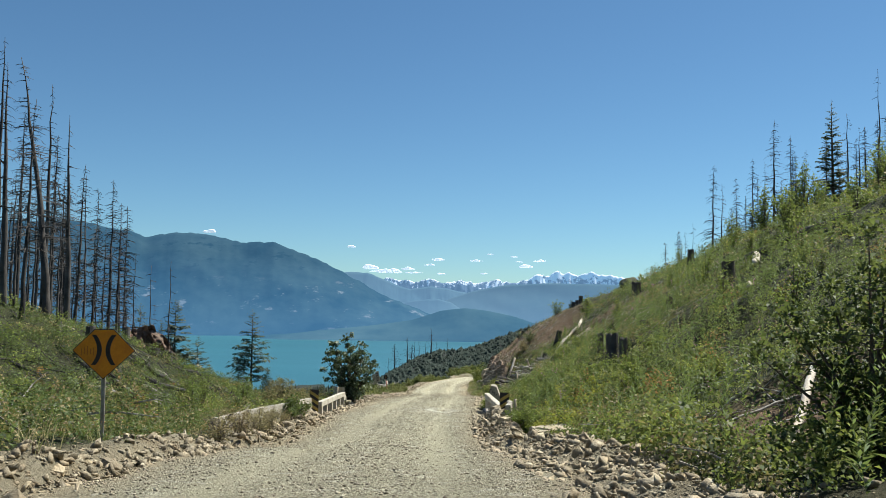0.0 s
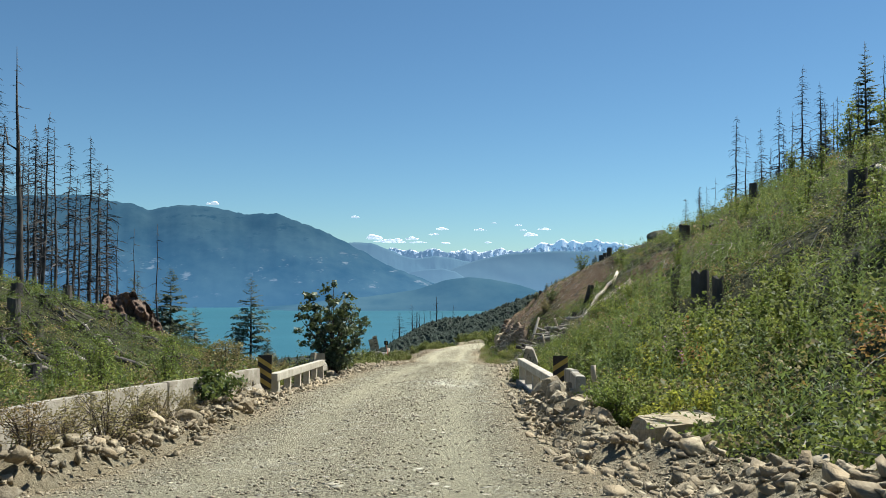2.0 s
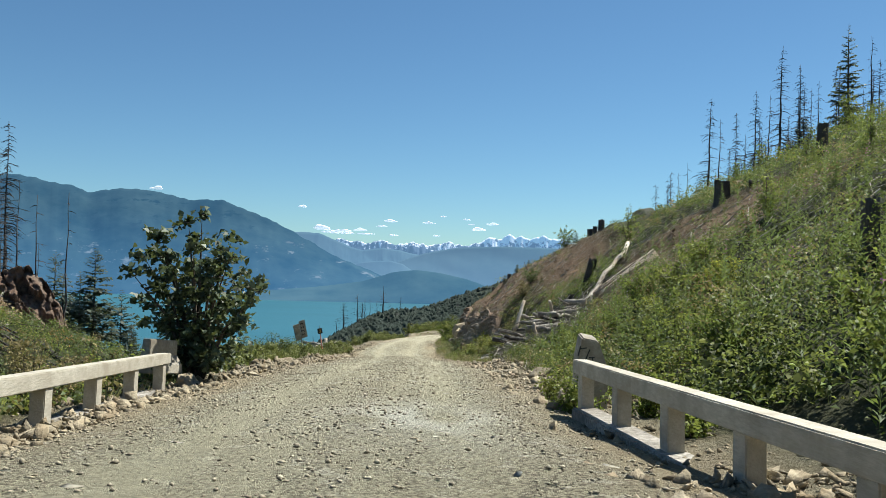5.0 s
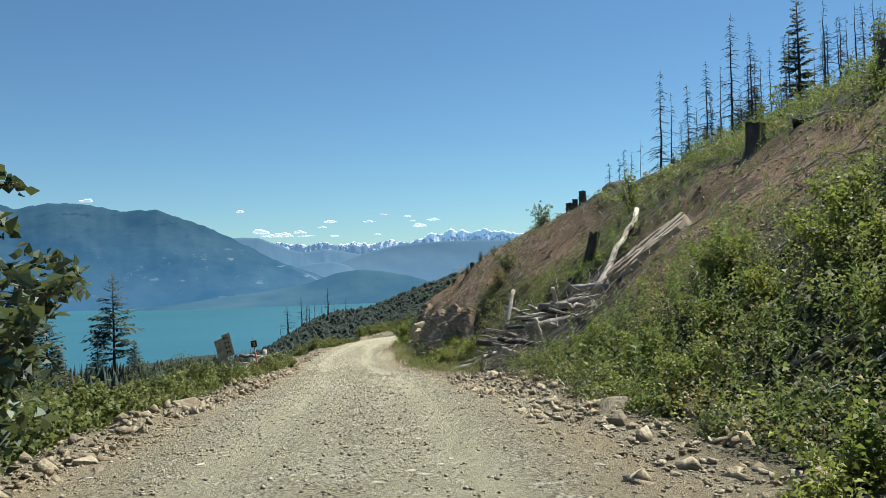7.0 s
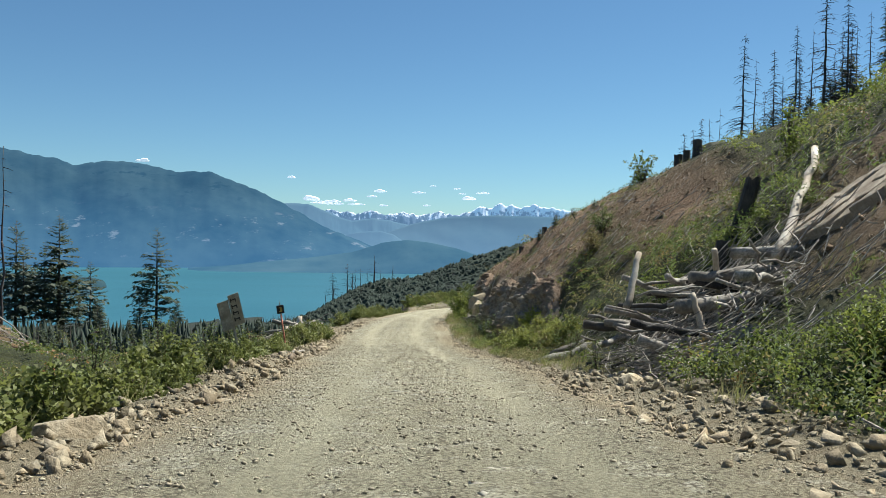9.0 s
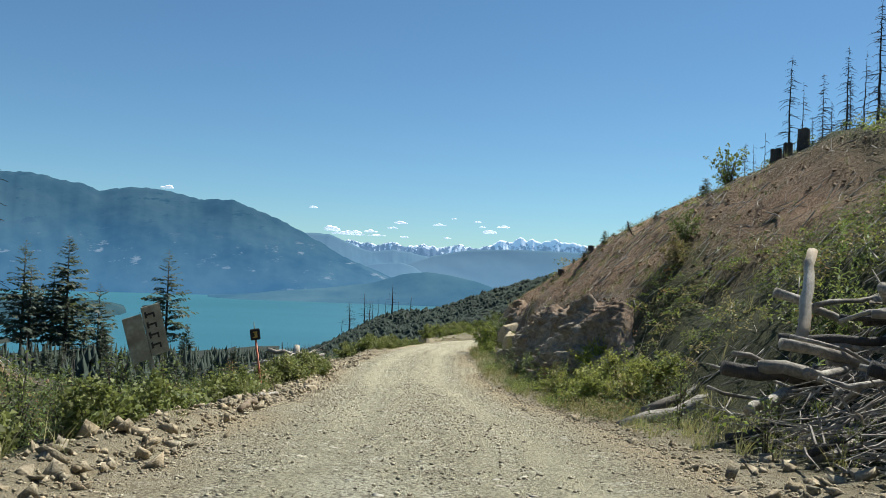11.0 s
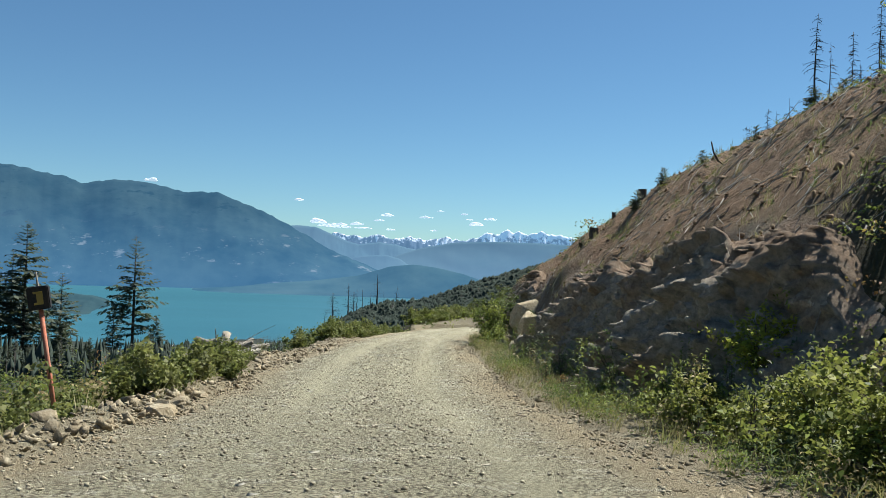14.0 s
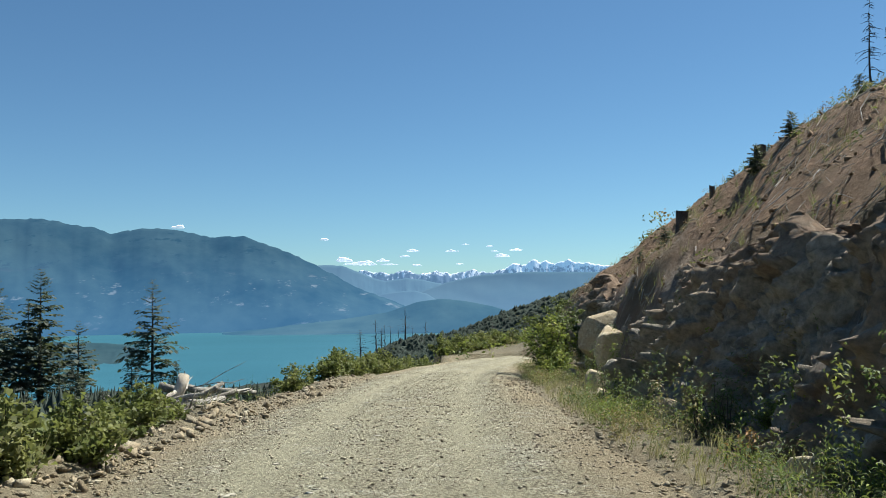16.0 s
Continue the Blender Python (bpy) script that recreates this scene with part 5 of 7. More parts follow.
def pine(x, y, top, kind, turn=0.0):
    """kind: 0 thin old fir, 1 full fir, 2 young fir."""
    g = lift(x, y)
    high, spread, below, thin = ((30, 8.4, 0.26, 0.76), (30, 8.2, 0.24, 0.92), (12, 4.0, 0.05, 1.0), (30, 7.0, 0.34, 0.9), (30, 4.6, 0.12, 1.0))[kind]
    s = (top - g) / high
    m = Matrix.LocRotScale((x, y, g), Euler((0, 0, turn)), (s, s, s))
    if kind not in PINES:
        label = ("tall sparse old fir with upswept boughs", "tall dark fir thick with drooping boughs", "young dark green fir below the road", "half-burnt fir with a bare lower trunk", "narrow dense dark fir on the skyline")[kind]
        PINES[kind] = make_conifer(m, 300 + kind, high, spread, below, thin, label)
        return
    copy_thing(PINES[kind], m @ Matrix.Diagonal((*(1 / v for v in PINES[kind].scale), 1)))


for k, row in enumerate(((-80.7, 252.1, 2.9, 1), (-58.2, 256.2, 0.3, 0), (-93.5, 258.2, 1.5, 0), (-89.1, 264.9, -3.5, 3), (-61.3, 222, -15.4, 2), (-48.5, 236, -19.7, 2), (-86.5, 246.0, -4.2, 3), (-60.5, 250, -15.8, 3), (-78.3, 247, -12.0, 3),
                         (-73.2, 244.4, -16.5, 3), (-50.5, 246, -22.4, 2), (-54.5, 262, -18.5, 2), (-66.0, 238, -19.5, 2), (-76.5, 262, -8.5, 3), (75.8, 160.4, 43.2, 4), (72.0, 168, 28.5, 2), (61.0, 171, 20.0, 2), (58.5, 172, 17.5, 2), (63.5, 170, 21.5, 2), (65.5, 168, 22.5, 2),
                         (78.5, 152.0, 27.0, 2), (70.0, 170.0, 25.5, 2))):
    pine(*row, turn=k * 1.3)

rnd = random.Random(31)
for k in range(115):
    x, y = rnd.uniform(-110, -10), rnd.uniform(165, 270)
    top = min(lift(x, y) + rnd.uniform(5, 15), -2.6 - (0.093 + 0.035 * rnd.random()) * (y - 45))
    if top > lift(x, y) + 3:
        pine(x, y, top, rnd.choice((2, 2, 2, 3)), k)


def far_woods():
    """Distant woods of small firs and bare poles over the lower slopes and the spur, one sheet of trees."""
    rng = np.random.default_rng(7)
    vs, fs, at = [], [], 0
    pv, pf, pat = [], [], 0

    def wood(x, y, high, wide, tiers=((0.06, 0.40, 1.0), (0.22, 0.56, 0.85), (0.40, 0.72, 0.66), (0.56, 0.87, 0.46), (0.72, 1.0, 0.28))):
        nonlocal at
        n = len(x)
        z = land(x, y)
        side = 6
        ang = np.linspace(0, 2 * math.pi, side, endpoint=False)
        for lo, hi, r in tiers:
            jag = rng.uniform(0.7, 1.3, (n, side)) * np.where(np.arange(side) % 2, 1.0, 0.35)
            ring = np.stack([x[:, None] + np.cos(ang) * wide[:, None] * r * jag, y[:, None] + np.sin(ang) * wide[:, None] * r * jag, z[:, None] + high[:, None] * (lo + 0.06 * rng.normal(size=(n, side)))], -1)
            tip = np.stack([x, y, z + high * hi], -1)[:, None]
            v = np.concatenate([ring, tip], 1).reshape(-1, 3)
            base = at + np.arange(n)[:, None] * (side + 1)
            f = np.stack([np.stack([base[:, 0] + s, base[:, 0] + (s + 1) % side, base[:, 0] + side], -1) for s in range(side)], 1).reshape(-1, 3)
            vs.append(v)
            fs.append(f)
            at += len(v)

    def spot(n, x0, x1, y0, y1):
        x, y = rng.uniform(x0, x1, n), rng.uniform(y0, y1, n)
        return x, y

    # the spur
    x, y = spot(15000, -80, 150, 200, 470)
    wood(x, y, 0.7 + 1.7 * rng.random(len(x)) ** 2.5, rng.uniform(1.1, 2.3, len(x)), ((0.05, 0.7, 1.0), (0.4, 1.0, 0.6)))
    # the bench below the road
    x, y = spot(2000, -420, -12, 215, 620)
    ok = land(x, y) > -105
    x, y = x[ok], y[ok]
    wood(x, y, np.clip(np.minimum(3 + 10 * rng.random(len(x)) ** 2.2, -3.2 - 0.092 * (y - 45) - land(x, y)), 2.0, 14), rng.uniform(1.0, 2.0, len(x)))
    x, y = spot(2400, -170, -12, 190, 330)
    cap = -3.0 - 0.095 * (y - 45) - land(x, y)
    ok = cap > 2.0
    x, y, cap = x[ok], y[ok], cap[ok]
    wood(x, y, np.minimum(3 + 9 * rng.random(len(x)) ** 1.6, cap * rng.uniform(0.45, 1.05, len(x))), rng.uniform(1.4, 2.7, len(x)), ((0.04, 0.5, 1.0), (0.28, 0.76, 0.74), (0.54, 1.0, 0.44)))
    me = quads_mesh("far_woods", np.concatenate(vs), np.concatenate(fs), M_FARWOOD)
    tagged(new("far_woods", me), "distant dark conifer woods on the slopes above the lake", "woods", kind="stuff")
    # bare poles among them
    n = 2000
    x, y = np.concatenate([rng.uniform(-330, -14, n), rng.uniform(-60, 60, 500)]), np.concatenate([rng.uniform(150, 480, n), rng.uniform(335, 430, 500)])
    z = land(x, y)
    h = np.clip(np.minimum(rng.uniform(4, 13, len(x)), (-2.6 - 0.088 * (y - 45) - z) * rng.uniform(0.4, 1.1, len(x))), 2.0, 13)
    w = 0.09
    ring = [(-w, -w), (w, -w), (0, w)]
    v = np.concatenate([np.stack([np.stack([x + a, y + b, z - 0.5], -1) for a, b in ring], 1), np.stack([x + rng.normal(0, 0.3, len(x)), y, z + h], -1)[:, None]], 1).reshape(-1, 3)
    b = np.arange(len(x))[:, None] * 4
    f = np.concatenate([b + (0, 1, 3), b + (1, 2, 3), b + (2, 0, 3)])
    me = quads_mesh("burnt_woods", v, f, M_FARPOLE)
    tagged(new("burnt_woods", me), "distant stand of thin burnt poles on the lower slope", "woods", kind="stuff")


far_woods()

# ---- logs, stumps, boulders ----
def log(x0, y0, z0, x1, y1, z1, r, material=None, seed=0, knots=2, label="grey weathered fallen log", group="fallen logs", sides=9, taper=0.75):
    return leaning_pole(x0, y0, z0, x1, y1, z1, r, label, material or M_GREYWOOD, "log", "log", group, sides, knots, seed, taper)


def lying(x0, y0, x1, y1, r, material, seed, label, group="fallen logs", knots=2):
    """A log that rests on the ground at both ends."""
    return log(x0, y0, lift(x0, y0) + 0.6 * r, x1, y1, lift(x1, y1) + 0.6 * r, r, material, seed, knots, label, group)


def stump(x, y, high, r, material=None, seed=0, lean=(0, 0), label="charred tree stump on the green slope", rise=None, group="burnt stumps"):
    """A cut or snapped stump: flared foot, fluted sides, broken top."""
    rnd = random.Random(seed)
    bm = bmesh.new()
    sides, rows = 14, 6
    rings = []
    flute = [rnd.uniform(0.86, 1.14) for _ in range(sides)]
    for k in range(rows + 1):
        t = k / rows
        ring = []
        for s in range(sides):
            w = 2 * math.pi * s / sides
            rr = r * (1 + 0.55 * (1 - t) ** 3) * (1 + (flute[s] - 1) * (1.4 - t))
            top = rnd.uniform(-0.05, 0.04) * high if k == rows else 0
            ring.append(bm.verts.new((math.cos(w) * rr + lean[0] * t * high, math.sin(w) * rr + lean[1] * t * high, -0.35 + (high + 0.35) * t + top)))
        rings.append(ring)
    for a, b in zip(rings, rings[1:]):
        for s in range(sides):
            bm.faces.new((a[s], a[(s + 1) % sides], b[(s + 1) % sides], b[s]))
    mid = bm.verts.new((lean[0] * high, lean[1] * high, high * 0.86))
    for s in range(sides):
        bm.faces.new((rings[-1][s], rings[-1][(s + 1) % sides], mid))
    me = bpy.data.meshes.new("stump")
    bm.to_mesh(me)
    bm.free()
    me.materials.append(material or M_CHAR)
    ob = new("stump", me)
    ob.location = (x, y, lift(x, y) if rise is None else rise)
    ob.rotation_euler = (0, 0, rnd.uniform(0, 6))
    return tagged(ob, label, "stump", group)


def boulder(x, y, long, seed, turn=0.0, flat=0.65, sink=0.08, label="pale angular boulder at the road's edge", group="roadside boulders", rise=None, material=None, tilt=0.0):
    """A larger stone with chipped, uneven faces."""
    rnd = random.Random(seed)
    bm = bmesh.new()
    for _ in range(22):
        d = Vector((rnd.gauss(0, 1), rnd.gauss(0, 1), rnd.gauss(0, 1))).normalized()
        bm.verts.new((d.x * 0.5 * long, d.y * 0.38 * long, max(d.z, -0.5) * 0.42 * long * flat / 0.65))
    got = bmesh.ops.convex_hull(bm, input=bm.verts)
    bmesh.ops.delete(bm, geom=[g for g in got["geom_interior"] if isinstance(g, bmesh.types.BMVert)], context="VERTS")
    bmesh.ops.bevel(bm, geom=bm.edges[:], offset=0.03 * long, segments=1, affect="EDGES", clamp_overlap=True)
    bmesh.ops.triangulate(bm, faces=bm.faces[:])
    bmesh.ops.subdivide_edges(bm, edges=bm.edges[:], cuts=1)
    for v in bm.verts:
        v.co += v.normal * 0.03 * long * noise.noise(v.co * (4 / long) + Vector((seed, 0, 0)))
    me = bpy.data.meshes.new("boulder")
    bm.to_mesh(me)
    bm.free()
    me.materials.append(material or M_ROCK)
    ob = new("boulder", me)
    ob.location = (x, y, (lift(x, y) if rise is None else rise) + 0.15 * long * flat - sink)
    ob.rotation_euler = (tilt, 0, turn)
    return tagged(ob, label, "boulder", group)


# by the start
log(4.9, 11.9, -0.85, 6.7, 15.0, 0.30, 0.085, M_PALEWOOD, 1, 1, "pale barkless log leaning down the bank")
log(3.9, 13.6, -0.75, 6.6, 14.6, -0.1, 0.025, M_GREYWOOD, 2, 1, "thin dead pole across the bank")
log(2.6, 14.6, -1.3, 3.5, 13.0, -1.15, 0.06, M_PALEWOOD, 3, 0, "short pale broken branch among stones")


def block(x, y, size, turn, seed, label):
    """A roughly squared quarry block: broken sides, a flat top, chipped corners."""
    rnd = random.Random(seed)
    bm = bmesh.new()
    for sx in (-0.5, -0.15, 0.2, 0.5):
        for sy in (-0.5, 0.1, 0.5):
            for sz in (-0.5, 0.1, 0.5):
                if abs(sx) < 0.5 and abs(sy) < 0.5 and abs(sz) < 0.5:
                    continue
                cut = 0.10 if abs(sx) == 0.5 and abs(sy) == 0.5 else 0.05
                bm.verts.new((sx * size[0] * (1 - 0.12 * (sz > 0)) + rnd.uniform(-cut, cut) * size[0], sy * size[1] + rnd.uniform(-cut, cut) * size[1], sz * size[2] + rnd.uniform(-0.05, 0.02) * size[2]))
    got = bmesh.ops.convex_hull(bm, input=bm.verts)
    bmesh.ops.delete(bm, geom=[g for g in got["geom_interior"] if isinstance(g, bmesh.types.BMVert)], context="VERTS")
    bmesh.ops.bevel(bm, geom=bm.edges[:], offset=0.025 * size[0], segments=2, affect="EDGES", clamp_overlap=True)
    bmesh.ops.triangulate(bm, faces=bm.faces[:])
    bmesh.ops.subdivide_edges(bm, edges=bm.edges[:], cuts=2)
    for v in bm.verts:
        v.co += v.normal * 0.028 * noise.fractal(v.co * 5 + Vector((seed, 1, 0)), 0.8, 2, 4)
    me = bpy.data.meshes.new("boulder")
    bm.to_mesh(me)
    bm.free()
    me.materials.append(M_ROCK)
    ob = new("boulder", me)
    ob.location = (x, y, lift(x, y) + 0.42 * size[2])
    ob.rotation_euler = (0.04, -0.05, turn)
    return tagged(ob, label, "boulder", "roadside boulders")


block(2.92, 21.7, (1.05, 0.8, 0.52), 0.25, 3, "flat-topped squared boulder beside the road")
boulder(3.6, 15.2, 0.5, 12, 1.2, 0.5)
boulder(2.9, 17.9, 0.6, 13, 0.4, 0.45, 0.06, "low pale boulder at the road's edge")
boulder(2.4, 19.6, 0.4, 14, 2.0)
boulder(1.72, 27.1, 0.6, 15, 0.3, 0.75, 0.05, "rounded pale boulder against the striped marker")
boulder(1.70, 26.1, 0.5, 16, 1.3, 0.8)
boulder(1.68, 25.2, 0.5, 17, 2.2, 0.9)
boulder(1.6, 24.3, 0.42, 18, 0.7, 0.6)
boulder(1.75, 23.2, 0.4, 19, 0.1, 0.75)
boulder(1.66, 24.0, 0.4, 45, 1.9, 0.8, rise=-1.90)
boulder(1.92, 23.5, 0.42, 46, 0.6, 0.8, rise=-1.90)
boulder(1.95, 22.5, 0.42, 47, 2.6, 0.7)
boulder(1.62, 24.8, 0.4, 48, 0.2, 0.9, rise=-1.90)
boulder(2.15, 22.95, 0.36, 49, 1.2, 0.8, rise=-1.90)
boulder(-4.35, 21.6, 0.55, 20, 1.0, 0.6)
boulder(-4.2, 22.9, 0.5, 21, 0.2, 0.7)
boulder(-3.95, 25.4, 0.42, 22, 0.5, 0.8)
boulder(-4.3, 39.3, 0.5, 23, 0.8, 0.8, 0.05, "rounded grey boulder beside the barrier end")
# past the bridge
boulder(1.85, 35.75, 0.5, 41, 0.3, 0.7)
boulder(1.7, 36.6, 0.4, 42, 1.3, 0.7)
boulder(2.2, 36.9, 0.55, 43, 0.9, 0.8)
boulder(-3.3, 74.64, 0.6, 51, 1.0, 0.42, 0.06, "long pale boulder in the rubble at the road's edge")
boulder(-3.4, 76.2, 0.5, 52, 0.3, 0.5, 0.06)
boulder(-3.5, 78.0, 0.42, 53, 2.2, 0.5, 0.05)
boulder(-4.0, 49.9, 0.85, 24, 0.1, 0.5, 0.1, "broad tan boulder at the verge")
boulder(3.9, 42.6, 0.95, 25, 0.7, 0.8, 0.15, "large tilted slab of grey rock under the plants", tilt=0.4)
boulder(4.6, 41.9, 0.6, 26, 2.0, 0.8)
boulder(3.4, 41.3, 0.5, 27, 1.1, 0.8)
boulder(3.2, 44.6, 0.8, 28, 0.4, 0.5, 0.08, "flat tan slab at the gravel's edge")
boulder(3.9, 54.0, 0.5, 29, 0.2, 0.5)
boulder(3.5, 56.2, 0.6, 30, 0.9, 0.5)
boulder(4.9, 56.0, 0.55, 31, 0.5, 0.9)
log(-3.5, 65.0, -5.52, -3.72, 67.9, -5.76, 0.06, M_LOGBROWN, 4, 0, "grey log half buried in roadside stones")
log(-3.95, 69.0, -5.9, -3.6, 70.2, -6.0, 0.05, M_GREYWOOD, 5, 0, "short grey log among roadside stones")

# stumps on the slope above the bridge
log(15.1, 39.65, lift(15.1, 39.65) + 0.35, 13.4, 35.6, lift(13.4, 35.6) + 0.35, 0.13, M_PALEWOOD, 11, 1, "long pale barkless trunk lying up the green slope", taper=0.85)
log(12.3, 33.0, lift(12.3, 33.0) + 0.4, 10.9, 29.7, lift(10.9, 29.7) + 0.35, 0.12, M_PALEWOOD, 12, 1, "broken pale trunk lying up the green slope", taper=0.8)
log(14.9, 40.35, lift(14.9, 40.35) + 0.5, 17.0, 34.5, lift(17.0, 34.5) + 0.3, 0.16, M_CHAR, 12, 3, "blackened log propped along the slope")
boulder(10.4, 37.9, 0.8, 36, 0.4, 0.7, 0.0, "grey rock among the shrubs", "slope rocks")
stump(12.2, 35.4, 1.0, 0.28, None, 38, (0.05, 0), "broad black burnt stump deep in shrubs")
for k, (x, y, top, r) in enumerate(((7.0, 36.8, 0.2, 0.14), (6.95, 34.0, 0.3, 0.24), (7.3, 33.5, 0.15, 0.17), (9.2, 37.9, 0.8, 0.2), (10.8, 39.3, 1.9, 0.22))):
    g = lift(x, y)
    stump(x, y, max(top - g, 0.5) + 0.5, r, None, 40 + k, rise=g - 0.5)
lying(11.0, 40.6, 14.5, 41.4, 0.10, M_CHAR, 6, "blackened log lying along the slope")

# the slash pile above the verge, with its pale logs
log(4.95, 61.4, -3.75, 5.5, 62.2, -2.42, 0.09, M_PALEWOOD, 9, 0, "pale barkless log standing in the slash pile", taper=0.85)
log(7.5, 58.9, -2.35, 10.75, 63.3, 0.40, 0.11, M_PALEWOOD, 10, 0, "long pale barkless log lying up the slope", taper=0.9)
rnd = random.Random(77)
for k in range(46):
    # logs lying along the slope, stacked towards the road
    x, y = rnd.uniform(4.7, 7.0), rnd.uniform(57.0, 63.0)
    run, turn = rnd.uniform(1.4, 3.2), rnd.gauss(0.0, 0.75)
    dx, dy = 0.5 * run * math.cos(turn), 0.5 * run * math.sin(turn)
    x0, x1 = max(x - dx, 4.0), min(x + dx, 8.6)
    z = lift(x, y) + rnd.uniform(0.1, 0.85)
    rise = rnd.gauss(0.0, 0.11) * run
    r = rnd.choice((0.03, 0.04, 0.045, 0.06, 0.08, 0.11))
    z0, z1 = max(z - rise, lift(x0, y - dy) + 0.05), z + rise
    log(x0, y - dy, z0, x1, y + dy, z1, r, M_GREYWOOD if k % 4 else M_CHAR, 400 + k, 1, "grey weathered log in the slash pile" if k % 4 else "blackened log in the slash pile", "slash pile logs", 9, rnd.uniform(0.45, 0.85))
for k, row in enumerate(((4.9, 57.8, -3.45, 7.9, 58.2, -3.1, 0.15), (5.6, 58.8, -2.85, 8.2, 59.2, -2.65, 0.13), (5.4, 57.0, -3.9, 7.4, 56.8, -3.65, 0.13), (6.9, 59.8, -2.35, 8.3, 58.8, -2.25, 0.13))):
    log(*row, M_GREYWOOD, 95 + k, 1, "stout split grey log in the slash pile", "slash pile logs", 10, 0.9)
log(6.35, 59.3, -3.2, 6.0, 58.7, -2.25, 0.08, M_PALEWOOD, 89, 0, "short pale snapped trunk propped in the slash pile", taper=0.8)
log(5.35, 57.4, -4.0, 5.2, 57.8, -3.15, 0.08, M_PALEWOOD, 90, 0, "short pale snapped log end")
stump(8.5, 63.5, 1.5, 0.2, None, 91, (-0.1, 0.3), "tall black burnt snag stump leaning over the pile")
stump(7.6, 62.4, 0.8, 0.15, None, 92, (-0.1, 0.2), "black burnt stump beside the pile")


def slab():
    """Split sheets of pale rock lying side by side on the slope above the pile."""
    rnd = random.Random(5)
    material = mat("tan_slab_rock", (0.42, 0.345, 0.25), (0.62, 0.53, 0.41), (0.30, 0.235, 0.17), 10, 1.6, 0.85, 0.6, 0.03, 0.15, (1, 5, 1), True)
    foot = Vector((7.9, 59.2, -2.0))
    run = (Vector((10.45, 59.0, -0.02)) - foot).normalized()
    up = run.cross(Vector((9.0, 60.4, -1.2)) - foot).normalized()
    side = up.cross(run)
    ob = thing("rock_slab", Matrix(((run.x, side.x, up.x, foot.x), (run.y, side.y, up.y, foot.y), (run.z, side.z, up.z, foot.z), (0, 0, 0, 1))), "broad cracked sheets of tan rock exposed on the slope", "rock")
    # long splinters along the run, each with its own tilt, worn ends and a dark crack beside it
    edge = [(-1.25, 1.5, 2.6), (-0.92, 1.0, 3.0), (-0.58, 0.62, 3.25), (-0.22, 0.2, 3.3), (0.14, 0.1, 3.2), (0.46, 0.5, 2.7), (0.78, 0.9, 2.3)]
    for (y0, a0, b0), (y1, a1, b1) in zip(edge, edge[1:]):
        cuts = sorted([0.0, 1.0] + [rnd.uniform(0.25, 0.8) for _ in range(rnd.choice((1, 1, 2)))])
        for c0, c1 in zip(cuts, cuts[1:]):
            bm = bmesh.new()
            tilt, high = rnd.uniform(-0.05, 0.05), rnd.uniform(-0.05, 0.05)
            rim = []
            for y, a, b, back in ((y0 + 0.015, a0, b0, False), (y1 - 0.015, a1, b1, True)):
                xs = [a + (b - a) * (c0 + (c1 - c0) * q) for q in (0.01, 0.35, 0.7, 0.99)]
                rim += [(x, y + rnd.uniform(-0.02, 0.02)) for x in (xs[::-1] if back else xs)]
            lo = [bm.verts.new((x, y, -0.6)) for x, y in rim]
            hi = [bm.verts.new((x, y, high + tilt * (x - 1.6) + rnd.uniform(-0.015, 0.015))) for x, y in rim]
            bm.faces.new(hi)
            bm.faces.new(lo[::-1])
            for i in range(len(rim)):
                j = (i + 1) % len(rim)
                bm.faces.new((lo[i], lo[j], hi[j], hi[i]))
            bmesh.ops.bevel(bm, geom=[e for e in bm.edges if e.verts[0].co.z > -0.4 and e.verts[1].co.z > -0.4], offset=0.02, segments=1, affect="EDGES", clamp_overlap=True)
            bmesh.ops.triangulate(bm, faces=bm.faces[:])
            me = bpy.data.meshes.new("sheet")
            bm.to_mesh(me)
            bm.free()
            me.materials.append(material)
            part("sheet", me, ob)


slab()
stump(14.2, 60.8, 1.05, 0.36, None, 93, (0.02, 0), "broad black burnt stump on the slope")
log(15.0, 59.6, lift(15.0, 59.6) + 0.2, 17.2, 56.6, lift(15.0, 59.6) + 0.35, 0.2, M_CHAR, 94, 1, "stout blackened log lying level on the brow")
stump(17.4, 58.2, 1.3, 0.22, None, 95, (0.25, 0.1), "splintered black stump with roots")
for k, (x, y, h, r) in enumerate(((12.5, 79.0, 0.7, 0.2), (12.75, 78.6, 0.6, 0.16), (13.0, 78.0, 0.8, 0.2), (14.5, 91.5, 0.4, 0.14))):
    stump(x, y, h, r, None, 110 + k)
# along the crest of the cut
for k, (x, y, top, r) in enumerate(((8.31, 97.15, -2.2, 0.19), (8.73, 95.5, -1.6, 0.08), (9.02, 92.8, -1.2, 0.15))):
    g = lift(x, y)
    stump(x, y, min(max(top - g, 0.4), 0.7), r, None, 120 + k, (0.02, 0.02), "small black stump on the crest of the cut")
boulder(22.5, 98.8, 3.6, 33, 0.3, 0.55, 0.3, "big grey mossy rock outcrop on the skyline", "", material=mat("mossy_rock", (0.07, 0.068, 0.055), (0.17, 0.165, 0.14), (0.09, 0.10, 0.045), 5, 0.9, 0.95, 0.6, 0.05))
